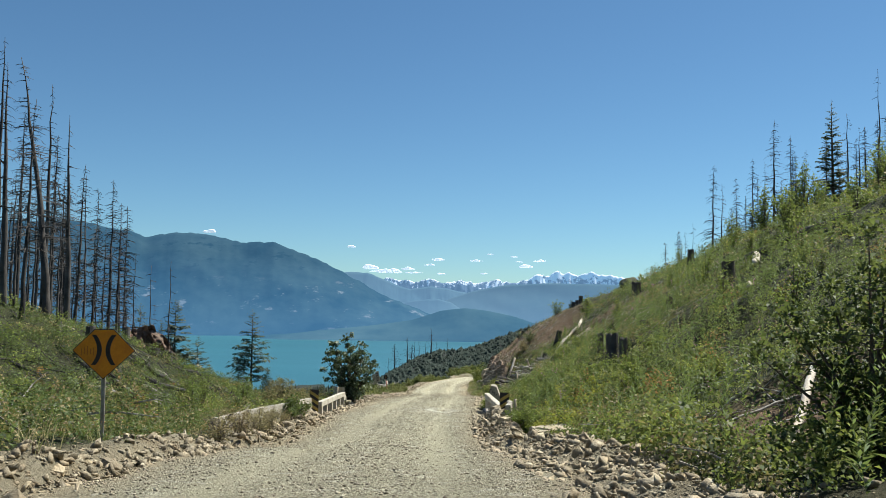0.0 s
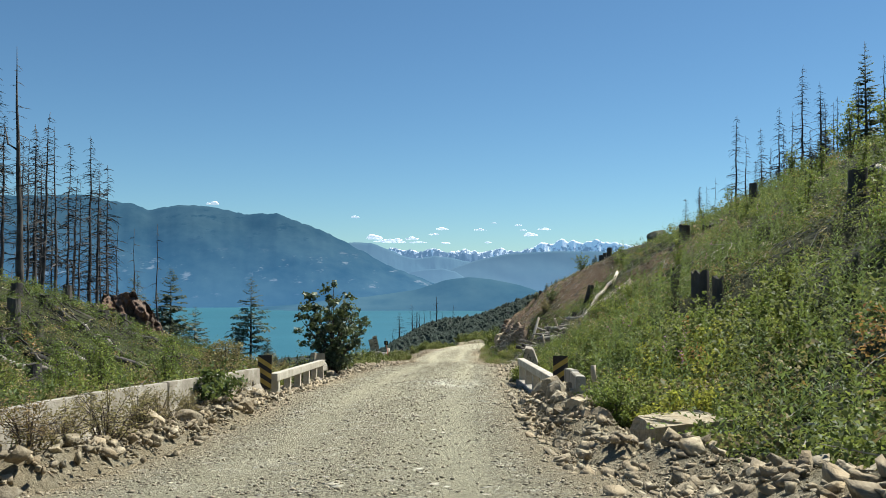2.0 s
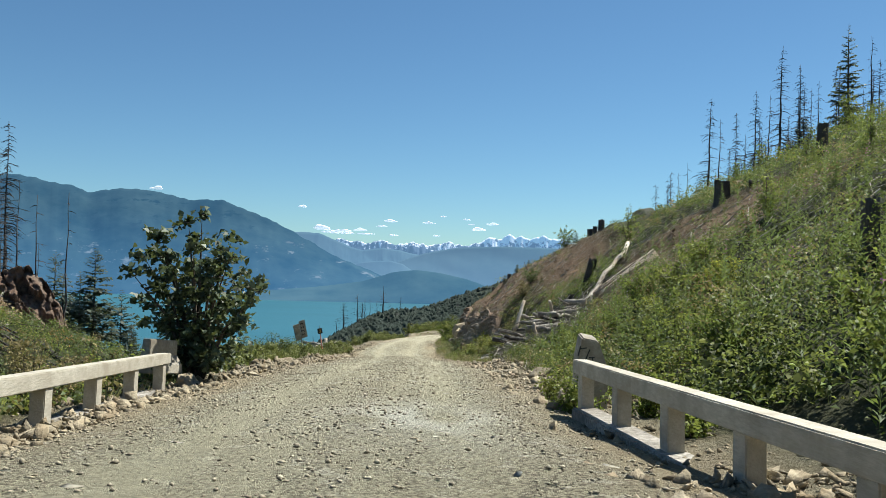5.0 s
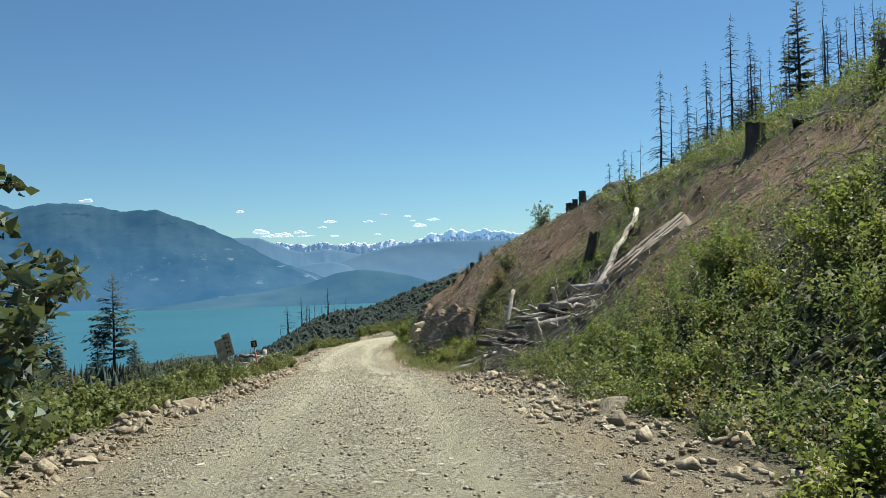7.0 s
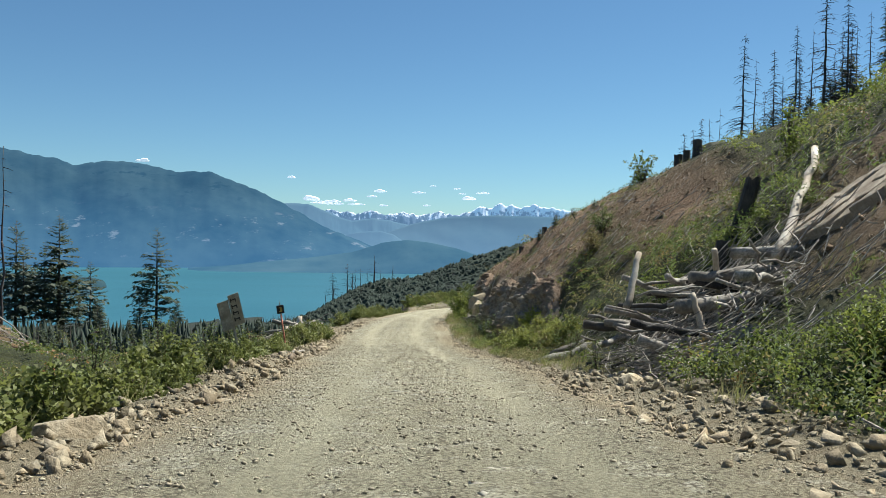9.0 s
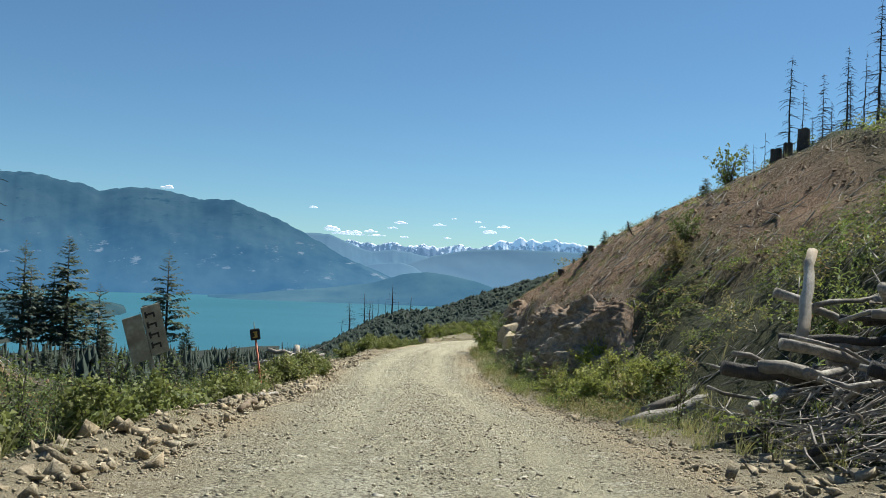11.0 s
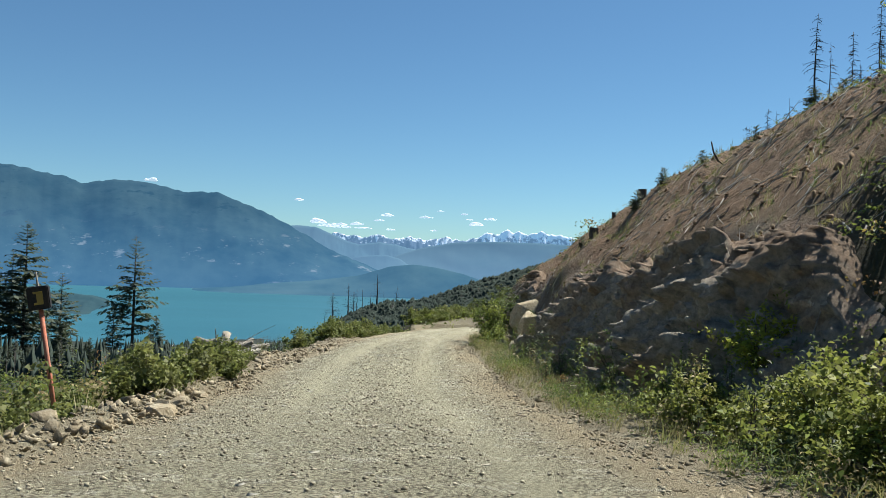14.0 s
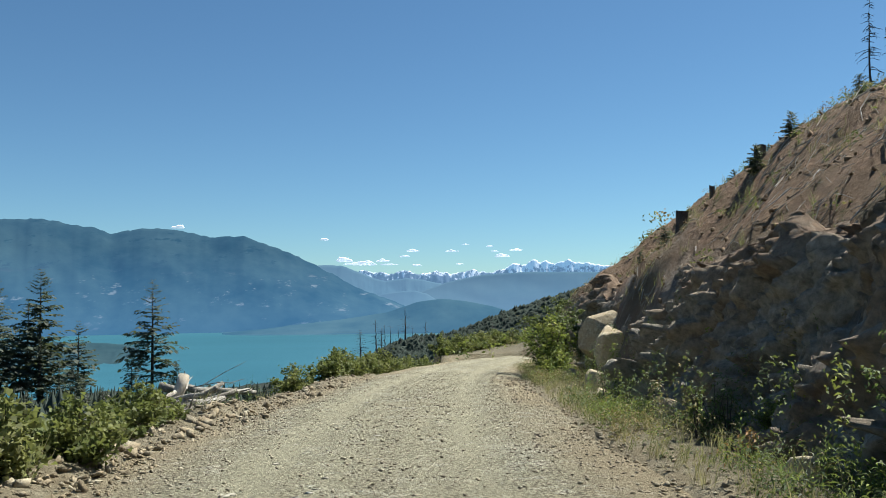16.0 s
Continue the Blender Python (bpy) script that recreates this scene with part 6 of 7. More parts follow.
# fallen rock at the foot of the cut
for k, (x, y, s, f) in enumerate(((5.6, 94.6, 1.5, 1.0), (5.0, 96.4, 1.0, 0.8), (4.6, 94.4, 0.8, 0.8), (4.7, 91.6, 0.9, 1.0), (5.6, 98.2, 0.9, 0.8), (4.3, 89.2, 0.6, 0.9), (4.2, 84.0, 0.7, 0.9), (4.1, 79.4, 0.55, 0.8), (5.4, 92.8, 1.2, 1.1), (4.9, 88.0, 1.0, 1.0), (4.1, 97.6, 0.6, 0.7))):
    boulder(x - 0.35, y, s, 130 + k, k * 0.9, f, 0.12, "angular grey block fallen from the rock cut", "fallen rock blocks")
# logs at the ditch by the shaded bank
log(3.35, 64.9, -5.62, 7.2, 65.9, -4.75, 0.13, M_GREYWOOD, 140, 1, "smooth grey log lying in the ditch")
log(4.0, 65.6, -5.45, 7.4, 66.9, -4.35, 0.10, M_GREYWOOD, 141, 1, "smooth grey log lying in the ditch")
# curved root on the crest
k = Kit()
k.tube([(0.75, 0, -0.2), (0.4, 0, -0.02), (0.12, 0, 0.06), (-0.12, 0.05, 0.22), (-0.26, 0.05, 0.48), (-0.34, 0.05, 0.8)], [0.035, 0.035, 0.032, 0.03, 0.028, 0.02], 6)
root = new("root", k.mesh("root", M_CHAR, True))
root.location = (9.75, 87.2, lift(9.75, 87.2) + 0.05)
tagged(root, "black curved root sticking up from the crest", "root")

# driftwood heap below the road
for k, row in enumerate(((-6.5, 93.4, -8.7, -6.1, 93.9, -7.05, 0.16), (-6.75, 90.4, -8.7, -6.6, 91.0, -7.35, 0.14), (-8.6, 99.8, -7.95, -5.6, 100.9, -8.25, 0.15), (-7.7, 92.6, -8.1, -4.6, 93.6, -7.45, 0.12), (-8.6, 92.4, -8.4, -5.2, 94.6, -7.4, 0.10), (-8.2, 90.6, -8.6, -6.2, 93.6, -7.5, 0.09),
                         (-6.8, 89.6, -8.1, -4.5, 91.4, -7.4, 0.11), (-8.4, 94.2, -8.2, -4.9, 92.8, -7.3, 0.10), (-7.8, 91.4, -8.2, -4.7, 92.6, -7.6, 0.08), (-8.5, 89.0, -8.6, -5.4, 89.8, -7.7, 0.07), (-7.2, 94.4, -8.2, -5.0, 97.2, -7.8, 0.12))):
    log(*row, M_PALEWOOD if k < 2 else M_GREYWOOD, 150 + k, 2, "pale broken trunk in a heap of dead wood" if k < 2 else "grey dead wood in a roadside heap", "dead wood heap", taper=0.6 if k else 0.9)
stump(-6.8, 98.9, 1.3, 0.2, None, 160, (0, 0), "black charred stump end above the heap")


def brushwood(name, label, seed, n, centre, spread, r, long, material, wild=0.12):
    """A tangle of dead sticks, one sheet of them."""
    rng = np.random.default_rng(seed)
    k = Kit()
    for _ in range(n):
        x, y = centre[0] + rng.normal() * spread[0], centre[1] + rng.normal() * spread[1]
        if -0.5 - spread[2] + float(road_left(y)) < x < float(road_right(y)) + 0.7:
            continue
        z = lift(x, y) + abs(rng.normal()) * spread[2]
        d = Vector((rng.normal(), rng.normal(), 0)).normalized() * long * rng.uniform(0.4, 1.3)
        e = (x + d.x, y + d.y)
        if -0.6 + float(road_left(e[1])) < e[0] < float(road_right(e[1])) + 0.6:
            continue
        d.z = lift(*e) - lift(x, y) + rng.normal() * wild * long
        p = Vector((x, y, z))
        rr = r * rng.uniform(0.4, 1.5)
        mid = p + d * 0.5 + Vector((rng.normal(), rng.normal(), rng.normal())) * 0.05 * long
        k.tube([p, mid, p + d], [rr, rr * 0.8, rr * 0.3], 4, False)
    tagged(new(name, k.mesh(name, material)), label, "brushwood", kind="stuff")


brushwood("brushwood", "tangle of grey dead branches in the slash pile", 1, 1300, (6.0, 59.4), (1.1, 1.8, 0.34), 0.013, 0.8, M_TWIG, 0.22)
brushwood("brushwood", "dead sticks at the foot of the slash pile", 2, 260, (4.9, 57.6), (0.5, 1.2, 0.35), 0.016, 1.0, M_TWIG)
brushwood("brushwood", "grey dead branches lying on the bank", 3, 120, (-9.5, 20), (3.2, 6, 0.3), 0.02, 2.2, M_GREYWOOD)
brushwood("brushwood", "fallen poles down the steep burnt mound", 10, 260, (-39, 121), (5, 6, 0.3), 0.06, 3.2, M_GREYWOOD)
brushwood("brushwood", "dead branches over the grassy knoll", 11, 260, (-16, 42), (5, 9, 0.25), 0.03, 1.8, M_TWIGDARK)
brushwood("brushwood", "dead sticks over the bare soil", 12, 260, (11, 62), (2.2, 7, 0.12), 0.016, 1.1, M_TWIG)
brushwood("brushwood", "dead branches over the burnt mound", 4, 260, (-18, 57), (4.4, 7, 0.25), 0.03, 1.8, M_TWIGDARK)
brushwood("brushwood", "dead branches in the roadside heap", 5, 900, (-6.5, 92.2), (0.8, 1.7, 0.42), 0.018, 0.9, M_TWIG)
brushwood("brushwood", "thin roots and straw strewn over the bare slope", 13, 1500, (9.2, 82), (2.4, 10, 0.03), 0.006, 0.5, M_TWIG)
brushwood("brushwood", "thin roots and sticks strewn over the scar", 14, 900, (10.5, 58), (2.4, 6, 0.05), 0.008, 0.6, M_TWIG)
brushwood("brushwood", "dead sticks on the bare slope", 6, 420, (8.6, 82), (1.9, 9, 0.06), 0.014, 0.8, M_TWIG)
brushwood("brushwood", "dead branches across the slope above the bridge", 7, 170, (10, 42), (3.0, 7, 0.25), 0.02, 1.8, M_TWIG)
brushwood("brushwood", "dead branches on the shaded bank", 8, 120, (6.5, 16), (1.8, 3.5, 0.2), 0.016, 1.6, M_TWIG)
brushwood("brushwood", "dead sticks along the verge ditch", 9, 110, (4.4, 70), (0.6, 3.5, 0.12), 0.012, 0.9, M_TWIG)
for k, row in enumerate(((-12.5, 22.0, -0.6, -6.4, 19.6, -1.0, 0.05), (-13.0, 17.0, 0.6, -8.0, 18.6, -0.4, 0.06), (-10.6, 25.0, -1.2, -6.6, 26.6, -1.4, 0.04), (-16.0, 40.0, -0.6, -9.5, 34.5, -2.2, 0.07), (-18.0, 44.0, -0.6, -12.0, 38.0, -2.0, 0.06))):
    lying(row[0], row[1], row[3], row[4], row[6], M_GREYWOOD, 170 + k, "bleached dead branch lying on the green bank", "fallen branches", 5)
for k, (x, y, h) in enumerate(((-18.4, 45.0, 1.3), (-17.9, 45.9, 0.5), (-21.8, 51.8, 0.6), (-20, 51.0, 0.6), (-19.4, 56.6, 0.5), (-23.4, 64, 0.6), (-26.0, 60.0, 0.5), (-24, 52, 0.5))):
    stump(x, y, h, 0.28, None, 180 + k, (0, 0), "charred stump on the grassy knoll")
lying(-25.5, 55.0, -23.6, 57.4, 0.16, M_PALEWOOD, 190, "pale barkless butt of a fallen trunk")
# logs left lying on the knoll
rnd = random.Random(91)
for k in range(52):
    x, y = rnd.uniform(-23, -9), rnd.uniform(24, 64)
    run, turn = rnd.uniform(2.0, 6.0), rnd.uniform(-0.6, 0.9)
    lying(x, y, x + run * math.cos(turn), y - run * math.sin(turn), rnd.choice((0.07, 0.10, 0.14, 0.19)), M_CHAR if k % 3 else M_GREYWOOD, 200 + k, "blackened log abandoned on the knoll" if k % 3 else "grey weathered log lying on the knoll", "knoll logs", 2)
for k in range(12):
    stump(rnd.uniform(-24, -12), rnd.uniform(30, 62), rnd.uniform(0.3, 0.65), rnd.uniform(0.16, 0.32), None, 260 + k, (rnd.uniform(-0.1, 0.1), 0), "charred stump on the grassy knoll")

# charred logs and snapped stumps in the hollow before the mound
lying(-24.6, 67.0, -16.4, 56.6, 0.24, M_CHAR, 281, "long charred log lying down the hollow", "knoll logs", 2)
lying(-23.2, 66.8, -15.4, 57.6, 0.18, M_CHAR, 282, "long charred log lying down the hollow", "knoll logs", 2)
lying(-21.8, 56.0, -17.4, 50.6, 0.16, M_GREYWOOD, 283, "grey weathered log lying on the knoll", "knoll logs", 2)
for k, (x, y, high) in enumerate(((-20.4, 62.0, 1.7), (-22.4, 63.0, 1.3), (-21.2, 56.0, 1.2), (-19.0, 58.4, 0.9))):
    stump(x, y, high, 0.24, None, 285 + k, (0.08, 0), "snapped charred stump in the hollow")

M_OUTCROP = mat("brown_outcrop_rock", (0.085, 0.064, 0.05), (0.26, 0.205, 0.16), (0.15, 0.09, 0.06), 2, 0.5, 0.95, 0.7, 0.1)


def rock_outcrop():
    """One craggy mass of rock: a broken front, a ragged top and a back that falls to the mound."""
    u, v = np.meshgrid(np.linspace(-1, 1, 130), np.linspace(0, 1.7, 120), indexing="ij")
    x = -42.9 + 5.6 * u + 0.5 * fbm(u * 3, v * 3, 211, 3)
    top = np.interp(u, (-1, -0.75, -0.4, 0, 0.2, 0.45, 0.75, 1), (-4.4, -2.6, -2.0, -1.6, -2.3, -4.0, -6.6, -9.6)) + 0.7 * fbm(u * 4, v * 0, 212, 4)
    foot = np.interp(u, (-1, 0, 1), (-7.5, -10.2, -12.0))
    z = foot + (top - foot) * np.where(v < 1, v, 1 - 0.9 * (v - 1))
    y = 115.6 + 4.6 * v ** 1.3 + 1.0 * u * u
    p = np.stack([x, y, z], -1).reshape(-1, 3)
    bed = np.stack([0.8 * p[:, 0] + 0.6 * p[:, 2], p[:, 1], 0.8 * p[:, 2] - 0.6 * p[:, 0]], -1)
    h = (1.5 * blocky(bed, np.array([1.1, 2.0, 2.6]), 213) + 1.3 * blocky(bed, np.array([0.45, 0.9, 1.0]), 214)).reshape(x.shape)
    me = quads_mesh("rock_outcrop", np.stack([x + 0.4 * h, y - h, z + 0.35 * h], -1).reshape(-1, 3), grid_corners(130, 120), M_OUTCROP)
    tagged(new("rock_outcrop", me), "craggy dark brown rock outcrop on the burnt mound", "rock outcrop")


rock_outcrop()
for k, (x, y, z, long, flat) in enumerate(((-39.6, 115.6, -9.6, 2.2, 0.8), (-44.6, 114.8, -8.6, 2.4, 0.8), (-41.6, 114.2, -9.3, 1.8, 0.8))):
    boulder(x, y, long, 300 + k, k * 1.1, flat, 0.0, "dark brown block fallen from the outcrop", "mound blocks", rise=z, material=M_OUTCROP, tilt=0.5)



# ---- plants ----
def undergrowth():
    rng = np.random.default_rng(11)
    sets = {"leaf": [], "dark": [], "shrub": [], "dry": [], "broad": [], "red": [], "weed": [], "straw": [], "bloom": []}

    def grow(n, x0, x1, y0, y1, keep, high, wide, count, size, kinds=(0.55, 0.33, 0.12), narrow=0.55, main="leaf"):
        x, y = scatter(rng, n, x0, x1, y0, y1, keep)
        patch = np.clip(vnoise(x / 2.6, y / 2.6, 61) * 0.45 + vnoise(x / 0.9, y / 0.9, 63) * 0.2 + rng.random(len(x)), 0, 1)
        deep = vnoise(x / 3.3, y / 3.3, 67) + 0.6 * vnoise(x / 1.1, y / 1.1, 69) + 0.5 * rng.normal(size=len(x)) > 0.12
        ruddy = (np.hypot(x - 5.75, y - 20.9) < 0.75) | (np.hypot(x - 6.9, y - 22.0) < 0.5) | (rng.random(len(x)) < 0.012)
        lo, hi = kinds[0], kinds[0] + kinds[1]
        green = (patch < lo) & ~ruddy
        for name, pick in ((main, green & (~deep | (main == "broad"))), ("dark", green & deep & (main != "broad")), ("shrub", (patch >= lo) & (patch < hi) & ~ruddy), ("dry", (patch >= hi) & ~ruddy), ("red", ruddy)):
            if pick.any():
                sets[name].append(plants(rng, x[pick], y[pick], high, wide, count, size, narrow=narrow))

    def weeds(n, x0, x1, y0, y1, keep, high, count, size, bloom=0.0):
        x, y = scatter(rng, n, x0, x1, y0, y1, keep)
        made, tip = spires(rng, x, y, high, count, size)
        sets["weed"].append(made)
        top = tip[rng.random(len(tip)) < bloom]
        if len(top):
            c = np.repeat(top, 14, 0) + rng.normal(0, 1, (len(top) * 14, 3)) * (0.03, 0.03, 0.09)
            sets["bloom"].append(leaves(c, rng.normal(size=c.shape), np.full(len(c), 0.035), rng, 0.9))

    def grass(n, x0, x1, y0, y1, keep, high, count):
        x, y = scatter(rng, n, x0, x1, y0, y1, keep)
        sets["straw"].append(tufts(rng, x, y, high, count))

    def d_of(x, y):
        return x - road_right(np.minimum(y, 100))

    def e_of(x, y):
        return road_left(np.minimum(y, 100)) - x

    def clear(x, y):
        """0 over the slash pile, the rock slab and the stumps' front, 1 elsewhere."""
        pile = np.hypot((x - 6.3) / 2.6, (y - 58.0) / 4.3) > 1
        bank = np.hypot((x - 5.3) / 1.5, (y - 13.3) / 2.5) > 1
        ditch = np.hypot((x - 4.9) / 1.4, (y - 64.6) / 1.7) > 1
        sheet = np.hypot((x - 9.2) / 1.9, (y - 58.6) / 2.0) > 1
        butts = np.hypot((x - 6.9) / 0.7, (y - 34.0) / 1.6) > 1
        return bank & ditch & pile & sheet & (butts | (vnoise(x * 3, y * 3, 5) > 0.5))

    def clump(x, y):
        return np.clip(0.48 + 1.35 * vnoise(x / 1.7, y / 1.7, 71), 0.04, 1)

    # the cut slope: near, middle and upper parts
    grow(900, 2.2, 6, 8, 30, lambda x, y: clear(x, y) * (d_of(x, y) > 1.0) * (d_of(x, y) < 3.2) * (np.hypot(x - 2.8, y - 21.9) > 0.9) * np.clip(d_of(x, y) / 2, 0.2, 1), 0.6, 0.4, 60, 0.06, (0.7, 0.22, 0.08), 0.6)
    grow(420, 2.8, 7.5, 8, 30, lambda x, y: clear(x, y) * (d_of(x, y) > 1.3) * clump(x, y + 2) * (np.hypot(x - 2.8, y - 21.9) > 0.9), 0.8, 0.45, 50, 0.085, (0.8, 0.16, 0.04), 0.85, "broad")
    grow(260, 3.4, 7.5, 31, 56, lambda x, y: clear(x, y) * (d_of(x, y) > 1.2) * (d_of(x, y) < 4) * clump(x, y + 2), 0.7, 0.45, 50, 0.085, (0.8, 0.16, 0.04), 0.85, "broad")
    grow(3100, 3, 13, 3, 66, lambda x, y: (d_of(x, y) > 1.5) * (d_of(x, y) < 9.5) * (1 - 0.92 * bare(x, y)) * clump(x, y) * clear(x, y), 0.55, 0.36, 38, 0.068)
    grow(600, 3, 13, 30, 58, lambda x, y: (d_of(x, y) > 1.2) * (d_of(x, y) < 5.0) * clear(x, y), 0.75, 0.4, 60, 0.062, (0.75, 0.2, 0.05))
    grow(4800, 10, 27, 5, 118, lambda x, y: (d_of(x, y) > 9) * (d_of(x, y) < 22) * (1 - 0.9 * bare(x, y)) * clump(x, y) * np.where(y > 74, 0.25, 1), 0.5, 0.45, 34, 0.09)
    grow(4600, 20, 75, 10, 200, lambda x, y: (d_of(x, y) > 20) * np.clip(1.2 - d_of(x, y) / 70, 0.15, 1) * clump(x / 2, y / 2), 0.9, 0.9, 18, 0.27)
    grow(1100, 3, 6.5, 32, 56, lambda x, y: (d_of(x, y) > 0.9) * (d_of(x, y) < 2.8) * clump(x + 3, y), 0.5, 0.38, 50, 0.06, (0.7, 0.2, 0.1))
    # taller shrubs and spikes among them
    grow(800, 3, 16, 4, 68, lambda x, y: (d_of(x, y) > 2.2) * (d_of(x, y) < 12) * (1 - bare(x, y)) * clear(x, y) * np.where(y > 52, 0.35, 1), 1.0, 0.5, 110, 0.062, (0.6, 0.36, 0.04))
    weeds(5200, 3, 18, 4, 66, lambda x, y: (d_of(x, y) > 1.6) * (d_of(x, y) < 14) * (1 - bare(x, y)) * clear(x, y) * np.clip(0.5 + 1.2 * vnoise(x / 3, y / 3, 83), 0.08, 1), 1.2, 28, 0.17, 0.03)
    # thin growth over the raw soil
    weeds(900, 6, 20, 46, 100, lambda x, y: (bare(x, y) > 0.25) * (d_of(x, y) > 3.6) * clear(x, y) * np.clip(1.6 * vnoise(x / 2.2, y / 2.2, 87), 0, 1), 0.45, 12, 0.09)
    weeds(900, 2.5, 12, 66, 104, lambda x, y: (d_of(x, y) > 0.5) * (d_of(x, y) < 2.6) * clump(x, y), 0.7, 18, 0.11)
    weeds(900, -16, -4.5, 8, 34, lambda x, y: (e_of(x, y) > 1.2) * clump(x, y), 0.8, 20, 0.13)
    weeds(700, -12, -4, 40, 100, lambda x, y: (e_of(x, y) > 1.2) * clump(x, y), 0.8, 20, 0.12)
    grass(600, 2.5, 16, 5, 70, lambda x, y: (d_of(x, y) > 0.7) * clump(x + 5, y), 0.5, 14)
    grass(2000, 5, 18, 50, 112, lambda x, y: (bare(x, y) > 0.2) * clump(x + 5, y + 3), 0.3, 10)
    grass(1500, 2.5, 8, 60, 104, lambda x, y: (d_of(x, y) > 0.15) * (d_of(x, y) < 2.2), 0.32, 12)
    grass(800, -12, -3.5, 8, 100, lambda x, y: (e_of(x, y) > 0.3) * (e_of(x, y) < 5) * clump(x, y + 4), 0.42, 12)
    grow(800, 14, 40, 10, 74, lambda x, y: (d_of(x, y) > 10) * (1 - bare(x, y)) * 0.8, 0.85, 0.7, 60, 0.12, (0.7, 0.28, 0.02))
    grow(420, -14, -5, 5, 45, lambda x, y: (e_of(x, y) > 1.5), 0.9, 0.5, 90, 0.07, (0.35, 0.55, 0.1))
    grow(500, -40, -12, 10, 75, lambda x, y: (e_of(x, y) > 8) * (1 - bare(x, y)), 0.9, 0.7, 60, 0.12, (0.5, 0.4, 0.1))
    grow(350, -18, -5, 42, 90, lambda x, y: (e_of(x, y) > 2.8) * 0.9, 1.2, 0.6, 90, 0.08, (0.3, 0.6, 0.1), 0.3)
    # a few plants on the bare cut and at its foot
    grow(900, 3, 16, 62, 112, lambda x, y: (d_of(x, y) > 3.5) * clump(x, y) * 0.35, 0.25, 0.28, 14, 0.07, (0.35, 0.35, 0.3))
    grow(13000, 2.5, 9, 62, 103, lambda x, y: clear(x, y) * (d_of(x, y) > 0.2 + 0.25 * vnoise(x, y / 2, 3)) * (d_of(x, y) < 1.9) * np.clip(clump(x, y) + 0.15, 0, 1), 0.30, 0.24, 24, 0.055, (0.4, 0.3, 0.3), 0.25)
    grow(900, 3, 9, 62, 75, lambda x, y: clear(x, y) * (d_of(x, y) > 0.8) * (d_of(x, y) < 2.1) * clump(x, y), 0.5, 0.45, 44, 0.09, (0.75, 0.15, 0.1))
    grow(500, 3, 9, 66, 100, lambda x, y: (d_of(x, y) > 0.9) * (d_of(x, y) < 2.4), 0.9, 0.28, 60, 0.07, (0.5, 0.4, 0.1), 0.35)
    grow(1000, 5, 11, 60, 74, lambda x, y: clear(x, y) * (d_of(x, y) > 2.0) * (d_of(x, y) < 6.5) * clump(x, y), 0.35, 0.36, 34, 0.065, (0.55, 0.3, 0.15))
    # tufts and creeping green over the bare soil
    grow(1500, 6, 18, 46, 112, lambda x, y: (bare(x, y) > 0.3) * (vnoise(x / 2.2, y / 3.5, 23) > 0.2) * np.where(y > 76, 0.45, 1), 0.25, 0.3, 26, 0.06, (0.6, 0.25, 0.15))
    grow(420, -5, -3.5, 10, 27.5, lambda x, y: (e_of(x, y) > 0.35) * (e_of(x, y) < 1.0) * clump(x, y), 0.42, 0.22, 30, 0.06, (0.2, 0.35, 0.45), 0.25)
    # the near bank and knoll on the lake's side
    grow(3600, -16, -4.5, 4, 32, lambda x, y: (e_of(x, y) > 1.1) * clump(x, y), 0.5, 0.38, 38, 0.068, (0.8, 0.16, 0.04), 0.55, "dark")
    grow(4200, -45, -12, 10, 75, lambda x, y: (e_of(x, y) > 8) * (1 - 0.85 * bare(x, y)) * clump(x, y) * 0.75, 0.45, 0.5, 30, 0.10, (0.75, 0.2, 0.05), 0.55, "dark")
    grow(3200, -24, -8, 24, 75, lambda x, y: (e_of(x, y) > 4) * (1 - 0.85 * bare(x, y)) * np.clip(clump(x + 7, y) + 0.2, 0, 1), 0.6, 0.5, 38, 0.09, (0.75, 0.22, 0.03), 0.55, "dark")
    grow(1500, -90, -20, 60, 170, lambda x, y: (e_of(x, y) > 16) * clump(x, y), 0.8, 0.9, 16, 0.27, (0.5, 0.4, 0.1))
    grow(900, -10, -4, 29, 46, lambda x, y: (e_of(x, y) > 1.0), 0.6, 0.45, 26, 0.09, (0.35, 0.45, 0.2))
    # the verge hedge of broad leaves, and what lies below it
    grow(1500, -8, 6, 42, 118, lambda x, y: (e_of(x, y) > 0.85) * (e_of(x, y) < 3.4) * clump(x, y) * ((y < 83) | (y > 98)), 0.6, 0.45, 80, 0.08, (0.85, 0.09, 0.06), 0.85, "broad")
    grow(1500, -24, -5, 42, 110, lambda x, y: (e_of(x, y) > 2.6) * np.clip(1.3 - e_of(x, y) / 18, 0.2, 1) * clump(x, y), 0.6, 0.5, 26, 0.11, (0.45, 0.45, 0.1))
    grow(1800, -60, -12, 60, 190, lambda x, y: (e_of(x, y) > 12) * clump(x / 2, y / 2), 0.9, 0.9, 16, 0.25, (0.3, 0.5, 0.2))
    grow(600, 0, 30, 104, 150, lambda x, y: np.where(y > 112, 1, 0.3) * (np.abs(x - (y - 100) * 0.75) > 4), 0.7, 0.6, 22, 0.16, (0.8, 0.15, 0.05))
